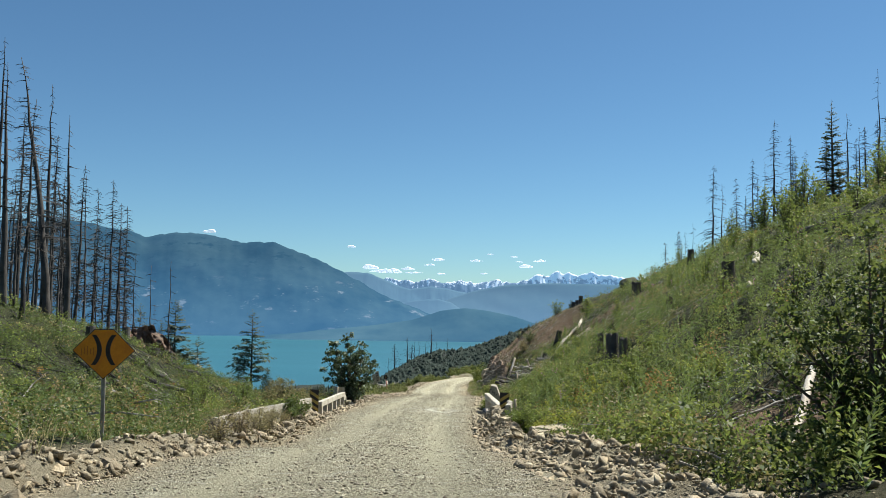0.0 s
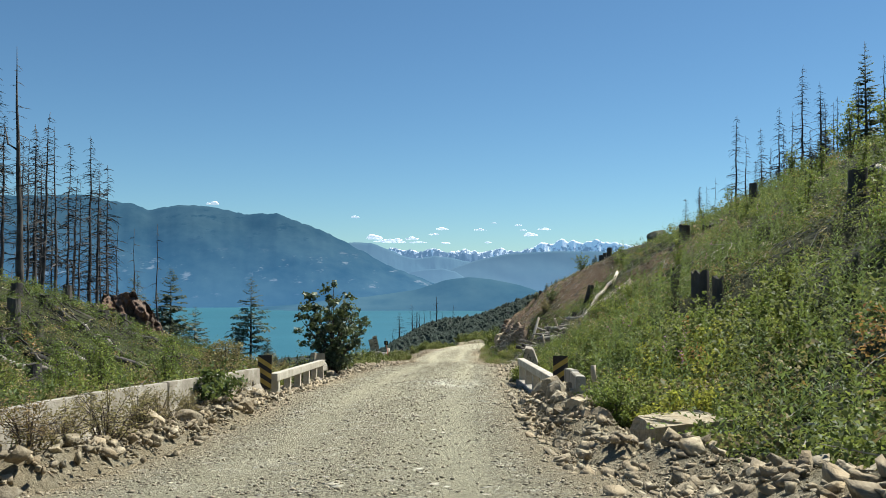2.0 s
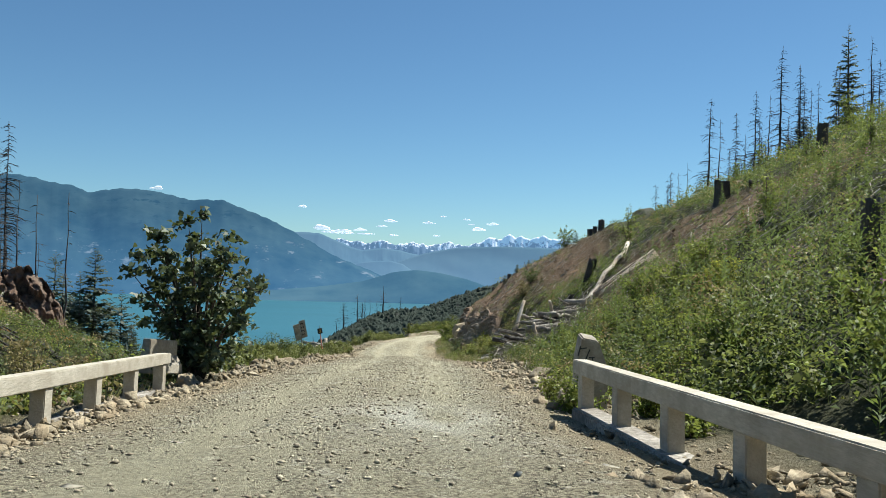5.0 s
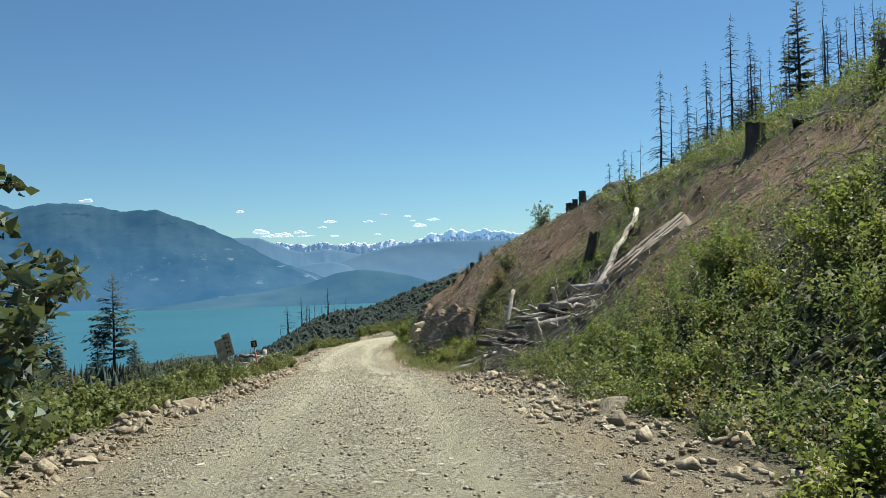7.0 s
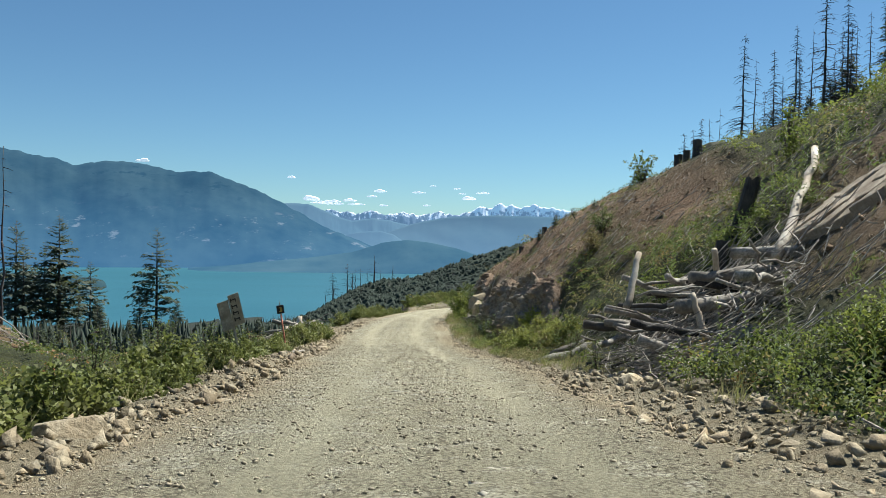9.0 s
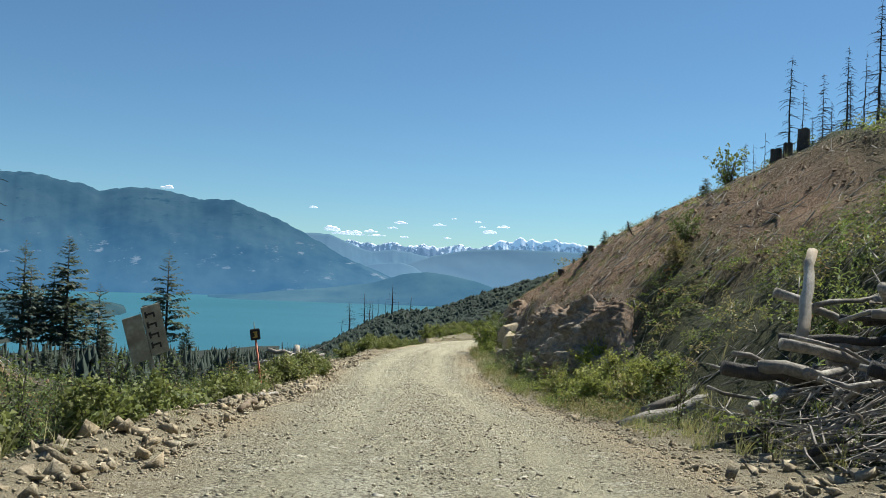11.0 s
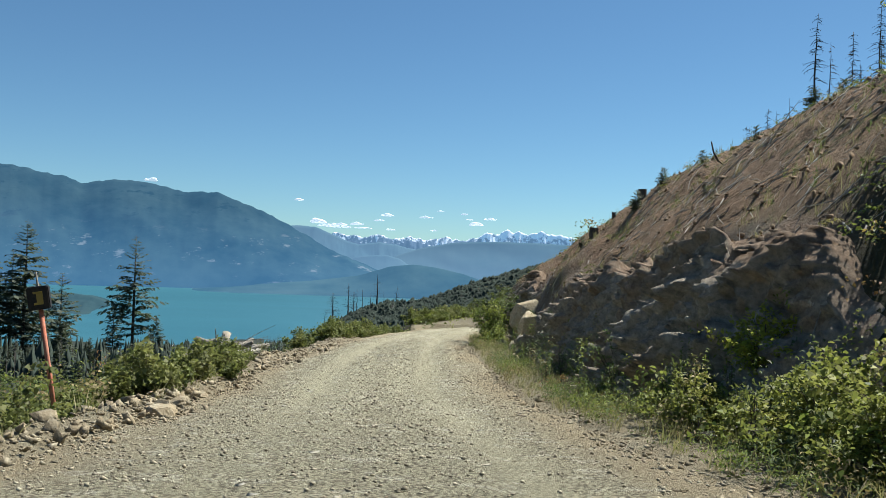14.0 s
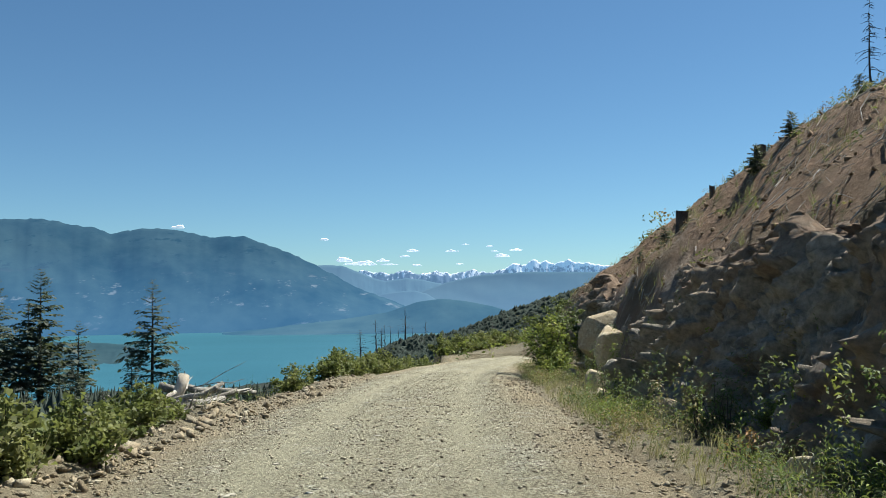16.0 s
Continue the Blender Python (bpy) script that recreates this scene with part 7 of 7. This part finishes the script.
    names = {"dark": (M_DARKLEAF, "deep green leafy shrubs over the hillside"), "red": (M_REDLEAF, "patches of reddish autumn-tinted plants"), "broad": (M_BROAD, "pale broad-leaved plants along the verge"), "leaf": (M_LEAF, "low bright green leafy plants covering the hillside"), "shrub": (M_SHRUB, "olive green low shrubs and weeds over the hillside"), "dry": (M_DRYLEAF, "yellowing dry plants scattered over the hillside"), "weed": (M_WEED, "upright grey-green weeds with narrow leaves"), "straw": (M_STRAW, "bleached grass tufts on the banks"), "bloom": (M_FIREWEED, "pink fireweed blossom among the weeds")}
    for key, (m, label) in names.items():
        v, f = joined(sets[key])
        tagged(new("undergrowth", quads_mesh("undergrowth", v, f, m)), label, "plants", kind="stuff")


undergrowth()


def bush(m, seed, high, wide, count, size, material, label, group="", stems=9, name="bush", narrow=0.6, airy=0.0):
    """A bush: stems from one foot, and leaves in clusters along them, thinner towards the tips."""
    rnd = random.Random(seed)
    rng = np.random.default_rng(seed)
    wood = Kit()
    spots = []
    for s in range(stems):
        w = 2 * math.pi * s / stems + rnd.uniform(-0.4, 0.4)
        out = wide * 0.5 * rnd.uniform(0.25, 1.0) if s else 0.0
        up = high * (1 - 0.55 * (out / (wide * 0.5)) ** 1.4) * rnd.uniform(0.8, 1.0) if s else high * 0.9
        tip = Vector((math.cos(w) * out, math.sin(w) * out, up))
        mid = Vector((tip.x * 0.45, tip.y * 0.45, up * 0.6))
        wood.tube([(0, 0, -0.2), mid, tip], [0.012 * high + 0.004, 0.008 * high, 0.003], 4, False)
        for k in range(6):
            t = 0.15 + 0.85 * k / 5
            p = Vector((0, 0, 0)).lerp(mid, t / 0.55) if t < 0.55 else mid.lerp(tip, (t - 0.55) / 0.45)
            for _ in range(2):
                a = rnd.uniform(0, 2 * math.pi)
                q = p + Vector((math.cos(a), math.sin(a), rnd.uniform(-0.1, 0.45))) * wide * 0.22 * (1.15 - 0.75 * t) * rnd.uniform(0.4, 1.2)
                wood.tube([p, q], [0.004 * high + 0.001, 0.002], 3, False)
                spots.append((p, q, t))
    k = rng.integers(0, len(spots), count)
    u = rng.uniform(0.25, 1.1, count)
    P = np.array([s[0] for s in spots])[k]
    Q = np.array([s[1] for s in spots])[k]
    c = P + (Q - P) * u[:, None] + rng.normal(size=(count, 3)) * size * (0.8 - 0.4 * airy)
    nrm = (Q - P) * 0.6 / wide + np.array([0, 0, 0.55]) + rng.normal(size=(count, 3)) * 0.5
    v, f = leaves(c, nrm, size * rng.uniform(0.6, 1.35, count), rng, narrow)
    ob = thing(name, m, label, "bush" if name == "bush" else name, group)
    part("stem", wood.mesh("stem", M_BARK), ob)
    tagged(part("foliage", quads_mesh("foliage", v, f, material), ob), kind="stuff")
    return ob


def at(x, y, turn=0.0, size=1.0):
    return placed(x, y, 0.05, turn, size)


bush(at(-4.4, 40.5), 1, 3.7, 3.5, 3900, 0.15, M_ALDER, "dark glossy alder sapling at the end of the bridge rail", "", 17, narrow=0.68, airy=1.0)
bush(at(5.1, 9.9), 2, 3.3, 2.7, 7000, 0.08, M_DARKLEAF, "leafy willow bush on the bank at the start", "", 14)
dry = bush(at(-7.2, 33.6), 3, 1.35, 1.9, 3600, 0.05, M_DRYLEAF, "brownish-green dry shrub behind the barrier", "dry shrubs", 16)
for k, (x, y, s) in enumerate(((-6.0, 31.8, 1.15), (-6.5, 34.0, 1.2), (-5.8, 36.4, 0.95), (-6.0, 39.0, 0.9), (-5.5, 21.5, 0.6), (-9.6, 36.5, 1.2))):
    copy_thing(dry, at(x, y, k + 1.0, s))
brush = bush(at(-4.4, 20.4), 22, 0.8, 1.3, 1500, 0.045, M_DRYLEAF, "brown dead brush against the concrete barrier", "barrier brush", 14, narrow=0.35)
for k, (x, y, s) in enumerate(((-4.45, 18.6, 0.9), (-4.5, 19.5, 0.8), (-4.4, 21.4, 0.8), (-4.45, 22.4, 0.7), (-4.35, 23.4, 0.6), (-4.3, 26.6, 0.5), (-4.6, 17.4, 1.0))):
    copy_thing(brush, at(x, y, k * 1.7 + 0.4, s))
bush(at(-4.35, 24.9), 4, 0.62, 1.15, 1100, 0.085, M_DARKLEAF, "leafy shrub hanging over the concrete barrier", "", 12)
berry = bush(at(5.7, 46.5), 5, 1.15, 1.5, 2300, 0.058, M_LEAF, "bright green leafy berry bush", "berry bushes", 13, narrow=0.8)
BERRY = ((4.4, 44.5, 0.9), (5.0, 48.2, 1.0), (6.9, 48.8, 1.1), (5.2, 51.6, 0.9), (6.6, 44.2, 1.2), (7.6, 45.4, 1.1), (4.6, 39.0, 1.0), (5.6, 41.6, 1.0), (4.4, 36.0, 0.9), (5.2, 33.4, 1.0), (4.2, 31.2, 0.9), (5.6, 30.0, 1.1), (4.6, 27.4, 0.9), (6.4, 27.0, 1.1), (5.6, 24.2, 1.0),
         (7.8, 30.2, 1.1), (5.0, 19.8, 1.0), (6.6, 20.8, 1.0))
for k, (x, y, s) in enumerate(BERRY):
    copy_thing(berry, at(x, y, k * 1.3, s))
for k, (x, y, s) in enumerate(((2.3, 22.9, 0.8), (2.2, 23.75, 0.6), (2.45, 23.2, 0.75), (2.9, 24.0, 0.85), (3.3, 23.0, 0.8), (2.7, 25.2, 0.7), (3.4, 25.4, 0.9))):
    copy_thing(berry, at(x, y, k * 2.2 + 0.3, s))
lime = bush(at(3.9, 27.3), 23, 0.95, 1.4, 2200, 0.058, M_LIME, "lime-yellow leafy bush by the bridge", "lime bushes", 13, narrow=0.75)
for k, (x, y, s) in enumerate(((4.5, 26.7, 1.0), (5.0, 26.0, 1.0), (4.3, 28.5, 1.0), (5.3, 27.4, 1.0), (3.6, 25.6, 0.8), (4.4, 24.8, 0.9), (2.75, 22.2, 0.75), (3.3, 22.4, 0.9), (4.9, 73.6, 1.0), (4.5, 71.6, 0.8), (6.6, 46.6, 0.8), (7.4, 43.6, 0.9))):
    copy_thing(lime, at(x, y, k * 1.6 + 0.2, s))
green = bush(at(-7.4, 31.4), 17, 2.2, 2.0, 3200, 0.075, M_LEAF, "bright green feathery shrub on the bank", "bank shrubs", 14, narrow=0.4)
for k, (x, y, s) in enumerate(((-8.6, 30.2, 0.9), (-9.8, 33.0, 1.1), (-8.0, 27.0, 0.8), (-10.4, 28.4, 0.9))):
    copy_thing(green, at(x, y, k * 1.4 + 0.5, s))
hedge = bush(at(-4.9, 46.4), 6, 1.0, 1.45, 1900, 0.088, M_BROAD, "low broad-leaved green bush on the verge", "verge bushes", 11, narrow=0.85)
rnd = random.Random(9)
for k in range(18):
    y = 43.5 + k * 0.85
    copy_thing(hedge, at(float(road_left(y)) - rnd.uniform(1.2, 3.6), y, k * 1.4, rnd.uniform(0.75, 1.1)))
for k in range(38):
    y = 47.5 + k * 1.65 + rnd.uniform(-0.6, 0.6)
    x = float(road_left(min(y, 112))) - rnd.uniform(1.0, 2.2)
    if not 83 < y < 98:
        copy_thing(hedge, at(x, y, k * 2.1, rnd.uniform(0.6, 1.0)))
for k, (x, y, s) in enumerate(((-4.05, 80.2, 0.9), (-3.75, 81.3, 0.75), (-4.7, 81.6, 0.95), (-5.1, 79.6, 1.1), (-4.4, 83.6, 0.8), (-5.6, 82.8, 1.0), (-4.3, 85.6, 0.8), (-4.5, 78.2, 1.1), (-5.0, 87.0, 1.0))):
    copy_thing(hedge, at(x, y, k * 1.3 + 0.6, s))
for k in range(30):
    y = 99 + 0.75 * k
    copy_thing(hedge, at(float(road_left(y)) - rnd.uniform(0.9, 1.6), y, k * 1.9, rnd.uniform(0.75, 1.15)))
bush(at(4.75, 99.6), 7, 2.7, 3.0, 7500, 0.09, M_SHRUB, "tall green bush at the foot of the rock cut", "", 18)
bush(at(4.3, 97.8), 8, 1.9, 2.2, 2200, 0.10, M_LEAF, "yellow-green bush at the bend's inner edge", "", 14)
bush(at(4.2, 96.0), 12, 1.0, 1.3, 1200, 0.09, M_LEAF, "small yellow-green bush at the verge", "", 12)
thick = bush(at(4.2, 70.6), 16, 1.0, 1.9, 4200, 0.062, M_MAPLE, "dense yellow-green maple-leaved bush by the ditch", "ditch bushes", 18, narrow=0.7)
for k, (x, y, s) in enumerate(((3.9, 69.2, 0.8), (4.2, 72.4, 0.75), (4.3, 68.2, 0.8), (4.6, 69.6, 1.1), (4.7, 71.4, 1.1), (4.9, 67.6, 0.9), (3.9, 73.4, 0.8), (4.2, 75.0, 0.55), (4.1, 78.2, 0.5), (4.4, 81.6, 0.5))):
    copy_thing(thick, at(x, y, k * 1.9 + 1, s))
bush(at(11.0, 79.6), 9, 1.7, 2.0, 700, 0.10, M_LEAF, "spreading leafy sapling on the crest of the cut", "", 10, airy=1.0)
bush(at(7.9, 74.9), 10, 1.2, 1.4, 800, 0.08, M_SHRUB, "pale-leaved bush on the cut slope", "", 10)
bush(at(7.25, 73.7), 11, 1.0, 1.2, 600, 0.08, M_DRYLEAF, "pale flowering bush on the cut slope", "", 10)
bush(at(4.25, 78.3), 20, 1.5, 1.5, 1500, 0.055, M_WEED, "airy grey-green shrub with pale flowers below the rock cut", "", 13, airy=1.0, narrow=0.4)
bush(at(4.0, 82.6), 21, 1.0, 1.1, 900, 0.05, M_WEED, "small airy grey-green shrub below the rock cut", "", 10, airy=1.0, narrow=0.4)
low = bush(at(1.95, 35.35), 19, 0.55, 0.9, 900, 0.055, M_LEAF, "small leafy plant at the foot of the concrete block", "verge plants", 9)
for k, (x, y, s) in enumerate(((2.5, 36.6, 1.1), (2.1, 37.6, 0.9), (2.9, 38.4, 1.2), (2.75, 34.6, 1.1), (2.6, 32.6, 1.0))):
    copy_thing(low, at(x, y, k + 0.7, s))
spire = bush(at(13.0, 47.0), 13, 1.5, 0.9, 420, 0.09, M_LEAF, "upright young broadleaf sapling on the slope", "slope saplings", 5, narrow=0.5)
for k in range(46):
    x, y = rnd.uniform(9.5, 27), rnd.uniform(18, 70)
    if float(bare(np.array([x]), np.array([y]))[0]) < 0.4:
        copy_thing(spire, at(x, y, k * 1.1, rnd.uniform(0.6, 1.5)))
tall = bush(at(21.0, 54.0), 14, 3.4, 2.2, 1000, 0.14, M_LEAF, "tall green sapling on the skyline", "skyline saplings", 8)
for k, (x, y, s) in enumerate(((24, 55, 1.2), (27, 60, 1.1), (19.5, 47, 0.8), (23, 66, 0.9), (30, 66, 1.2), (17.5, 42, 0.8), (26, 49, 1.0), (31, 58, 1.3))):
    copy_thing(tall, at(x, y, k * 0.8, s))
shrubby = bush(at(-5.2, 66.0), 18, 1.5, 1.5, 1300, 0.075, M_SHRUB, "grey-green upright shrub on the bank below the road", "verge shrubs", 13, narrow=0.4)
for k in range(16):
    y = 55 + 1.75 * k + rnd.uniform(-0.6, 0.6)
    copy_thing(shrubby, at(float(road_left(y)) - rnd.uniform(1.8, 4.5), y, k * 1.3, rnd.uniform(0.7, 1.15)))
weed = bush(at(3.6, 71.0), 15, 0.9, 0.45, 130, 0.08, M_SHRUB, "tall thin weed at the verge", "verge weeds", 3, narrow=0.3)
for k in range(44):
    y = rnd.uniform(58, 100)
    copy_thing(weed, at(float(road_right(min(y, 100))) + rnd.uniform(0.9, 2.0), y, k * 1.7, rnd.uniform(0.5, 1.1)))
little = make_conifer(at(8.6, 92.0), 320, 0.75, 0.24, 0.04, 0.95, "little green fir seedling on the crest of the cut", "fir seedlings", "fir_seedling")
little.children[1].data.materials[0] = M_SHRUB
for k, (x, y, s) in enumerate(((9.8, 96.6, 0.8), (8.1, 98.2, 0.9), (10.2, 90.0, 0.7), (9.6, 92.2, 0.9), (7.9, 100.4, 0.6), (10.6, 86.8, 0.8), (12, 84.5, 0.9), (14, 90, 1.2), (11.5, 98, 1.1))):
    copy_thing(little, at(x, y, k * 1.9, s))

# ---- stones along the road ----
ROCKS = [rock_mesh(k, 0.36 + 0.07 * (k % 6), 10 + k % 5) for k in range(12)]


def stones():
    rnd = random.Random(21)
    n = 0
    # the stones picked out one by one along both verges
    while n < 300:
        side = rnd.random() < 0.6
        y = 8 + 80 * rnd.random() ** 1.5 if side else rnd.choice((rnd.uniform(9, 29), rnd.uniform(9, 29), rnd.uniform(38, 58)))
        off = max(rnd.gauss(0.5, 0.55), -0.25) if side else max(rnd.gauss(0.8, 0.75), -0.3)
        x = float(road_left(y)) - off if side else float(road_right(y)) + off
        s = 0.12 + (0.30 if side else 0.30) * rnd.random() ** 3.0
        ob = new("stone", ROCKS[rnd.randrange(12)])
        ob.matrix_basis = Matrix.LocRotScale((x, y, lift(x, y) + 0.02 * s), Euler((rnd.uniform(-0.3, 0.3), rnd.uniform(-0.3, 0.3), rnd.uniform(0, 6.3))), (s, s * rnd.uniform(0.8, 1.2), s * rnd.uniform(0.8, 1.3)))
        tagged(ob, "angular grey-brown stone in the roadside bank", "stone", "verge stones")
        n += 1


stones()


def pebbles(name, label, x, y, z, size, rng, material, flat=1.0):
    """Small angular stones, eight faces each."""
    n = len(x)
    base = np.array([(1, 0, 0), (0, 1, 0), (-1, 0, 0), (0, -1, 0), (0, 0, 0.8), (0, 0, -0.6)], float)
    v = base[None] * rng.uniform(0.55, 1.15, (n, 6, 1)) + rng.normal(0, 0.16, (n, 6, 3))
    a = rng.uniform(0, 2 * math.pi, n)
    c, s = np.cos(a)[:, None], np.sin(a)[:, None]
    v = np.stack([v[..., 0] * c - v[..., 1] * s, v[..., 0] * s + v[..., 1] * c, v[..., 2] * rng.uniform(0.3, 0.7, (n, 1)) * flat], -1) * (size / 2)[:, None, None]
    v += np.stack([x, y, z], -1)[:, None]
    f = np.array([(0, 1, 4), (1, 2, 4), (2, 3, 4), (3, 0, 4), (1, 0, 5), (2, 1, 5), (3, 2, 5), (0, 3, 5)])
    f = (f[None] + (np.arange(n) * 6)[:, None, None]).reshape(-1, 3)
    tagged(new(name, quads_mesh(name, v.reshape(-1, 3), f, material)), label, name, kind="stuff")


def rubble(name, label, x, y, size, rng, material, sink=0.12):
    """Broken stones with six uneven sides each, turned at random."""
    n = len(x)
    base = np.array([(-1, -1, -1), (1, -1, -1), (1, 1, -1), (-1, 1, -1), (-1, -1, 1), (1, -1, 1), (1, 1, 1), (-1, 1, 1)], float)
    v = base[None] * rng.uniform(0.35, 1.0, (n, 8, 1)) + rng.normal(0, 0.2, (n, 8, 3))
    v = v * np.stack([rng.uniform(0.7, 1.2, n), rng.uniform(0.45, 1.0, n), rng.uniform(0.22, 0.6, n)], -1)[:, None]
    q = rng.normal(size=(n, 4)) * (1, 0.35, 0.35, 1)
    w, i, j, k = (q / np.linalg.norm(q, axis=1)[:, None]).T
    R = np.stack([1 - 2 * (j * j + k * k), 2 * (i * j - w * k), 2 * (i * k + w * j), 2 * (i * j + w * k), 1 - 2 * (i * i + k * k), 2 * (j * k - w * i), 2 * (i * k - w * j), 2 * (j * k + w * i), 1 - 2 * (i * i + j * j)], -1).reshape(n, 3, 3)
    v = np.einsum("nab,npb->npa", R, v) * (size / 2)[:, None, None]
    v += np.stack([x, y, land(x, y) + size * sink], -1)[:, None]
    f = np.array([(0, 3, 2, 1), (4, 5, 6, 7), (0, 1, 5, 4), (1, 2, 6, 5), (2, 3, 7, 6), (3, 0, 4, 7)])
    f = (f[None] + (np.arange(n) * 8)[:, None, None]).reshape(-1, 4)
    tagged(new(name, quads_mesh(name, v.reshape(-1, 3), f, material)), label, name, kind="stuff")


def gravel():
    rng = np.random.default_rng(5)
    # loose gravel on the road, thicker between the wheel tracks and towards the edges
    n = 70000
    y = 3 + 97 * rng.random(n) ** 1.1
    s = rng.random(n)
    track = np.exp(-(((s - 0.34) / 0.09) ** 2)) + np.exp(-(((s - 0.72) / 0.09) ** 2))
    ok = rng.random(n) > 0.75 * track
    y, s = y[ok], s[ok]
    x = road_left(y) * (1 - s) + road_right(y) * s
    size = 0.013 + 0.06 * rng.random(len(x)) ** 4.2
    z = road_z(y) + 0.10 * (1 - (2 * s - 1) ** 2) - 0.05 * np.exp(-(((s - 0.34) / 0.07) ** 2)) - 0.05 * np.exp(-(((s - 0.72) / 0.07) ** 2)) + 0.035 * fbm(x / 1.4, y / 2.2, 21) + 0.012 * fbm(x / 0.3, y / 0.3, 25, 2) + size * 0.16
    pebbles("gravel", "loose angular gravel strewn over the road", x, y, z, size, rng, M_GRAVEL, 1.25)
    # flat stones bedded in the road, worn level
    n = 3600
    y, s = 3 + 95 * rng.random(n), np.clip(rng.normal(0.52, 0.2, n), 0.1, 0.9)
    x = road_left(y) * (1 - s) + road_right(y) * s
    ok = vnoise(x / 1.3, y / 3.0, 55) > 0.0
    x, y, s = x[ok], y[ok], s[ok]
    size = 0.04 + 0.20 * rng.random(len(x)) ** 2.8
    z = road_z(y) + 0.10 * (1 - (2 * s - 1) ** 2) - 0.05 * np.exp(-(((s - 0.34) / 0.07) ** 2)) - 0.05 * np.exp(-(((s - 0.72) / 0.07) ** 2)) + 0.035 * fbm(x / 1.4, y / 2.2, 21) + 0.012 * fbm(x / 0.3, y / 0.3, 25, 2) - 0.003
    pebbles("bedded_stones", "pale flat stones bedded in the road, worn level", x, y, z, size, rng, M_PALESTONE, 0.07)
    # shoulders
    n = 24000
    y, side, off = rng.uniform(4, 104, n), rng.random(n) < 0.5, np.abs(rng.normal(0.0, 0.8, n)) - 0.5
    x = np.where(side, road_left(y) - off, road_right(y) + off)
    size = 0.02 + 0.09 * rng.random(n) ** 3
    pebbles("gravel", "coarse gravel spilt along the road's shoulders", x, y, land(x, y) + size * 0.12, size, rng, M_ROCK, 1.4)
    # heaps and trails of broken rock in both banks
    n = 26000
    y, side = rng.uniform(4, 100, n), rng.random(n) < 0.5
    off = np.maximum(rng.normal(0.35, 0.62, n), -0.55)
    heap = np.clip(0.55 + 0.9 * vnoise(y / 1.6, np.where(side, 1.0, 9.0) + off, 44), 0.06, 1) * np.where(side, np.where(y > 40, 0.5, 0.8), np.where(y < 30, 0.8, np.where(y < 60, 0.45, 0.12)))
    ok = rng.random(n) < heap * 0.8
    y, side, off = y[ok], side[ok], off[ok]
    x = np.where(side, road_left(y) - off, road_right(y) + off * 1.3)
    size = 0.025 + 0.22 * rng.random(len(x)) ** 7
    rubble("rubble", "broken angular stones heaped along the road's edges", x, y, size, rng, M_ROCK)
    n = 9400
    y, off = np.concatenate([rng.uniform(7, 30, 6800), rng.uniform(36, 58, n - 6800)]), np.maximum(rng.normal(0.55, 0.75, n), -0.5)
    size = 0.025 + 0.22 * rng.random(n) ** 7
    rubble("rubble", "broken stones at the foot of the slope", road_right(y) + off, y, size, rng, M_ROCK)
    n = 2600
    y, off = rng.uniform(9, 40, n), np.abs(rng.normal(0.2, 0.35, n)) - 0.25
    rubble("rubble", "broken stones heaped against the barriers", road_left(y) - off, y, 0.03 + 0.2 * rng.random(n) ** 4, rng, M_ROCK)
    n = 1500
    y, off = rng.uniform(40, 88, n), np.abs(rng.normal(0.3, 0.7, n)) - 0.1
    rubble("rubble", "heaped angular stones along the outer edge of the road", road_left(y) - off, y, 0.04 + 0.24 * rng.random(n) ** 4.0, rng, M_ROCK, 0.12)
    # clods and chips on the bare soil above the cut
    n = 16000
    x, y = rng.uniform(5, 18, n), rng.uniform(46, 112, n)
    ok = (bare(x, y) > 0.25) & (rng.random(n) < 0.7)
    x, y = x[ok], y[ok]
    rubble("clods", "clods of soil and stone chips on the bare slope", x, y, 0.03 + 0.16 * rng.random(len(x)) ** 4, rng, M_CLOD)
    n = 1100
    x, y = -42 + rng.normal(0, 7, n), 122 + rng.normal(0, 9, n)
    rubble("rubble", "brown rocks down the steep mound", x, y, 0.12 + 0.7 * rng.random(n) ** 4, rng, M_CLOD)


gravel()
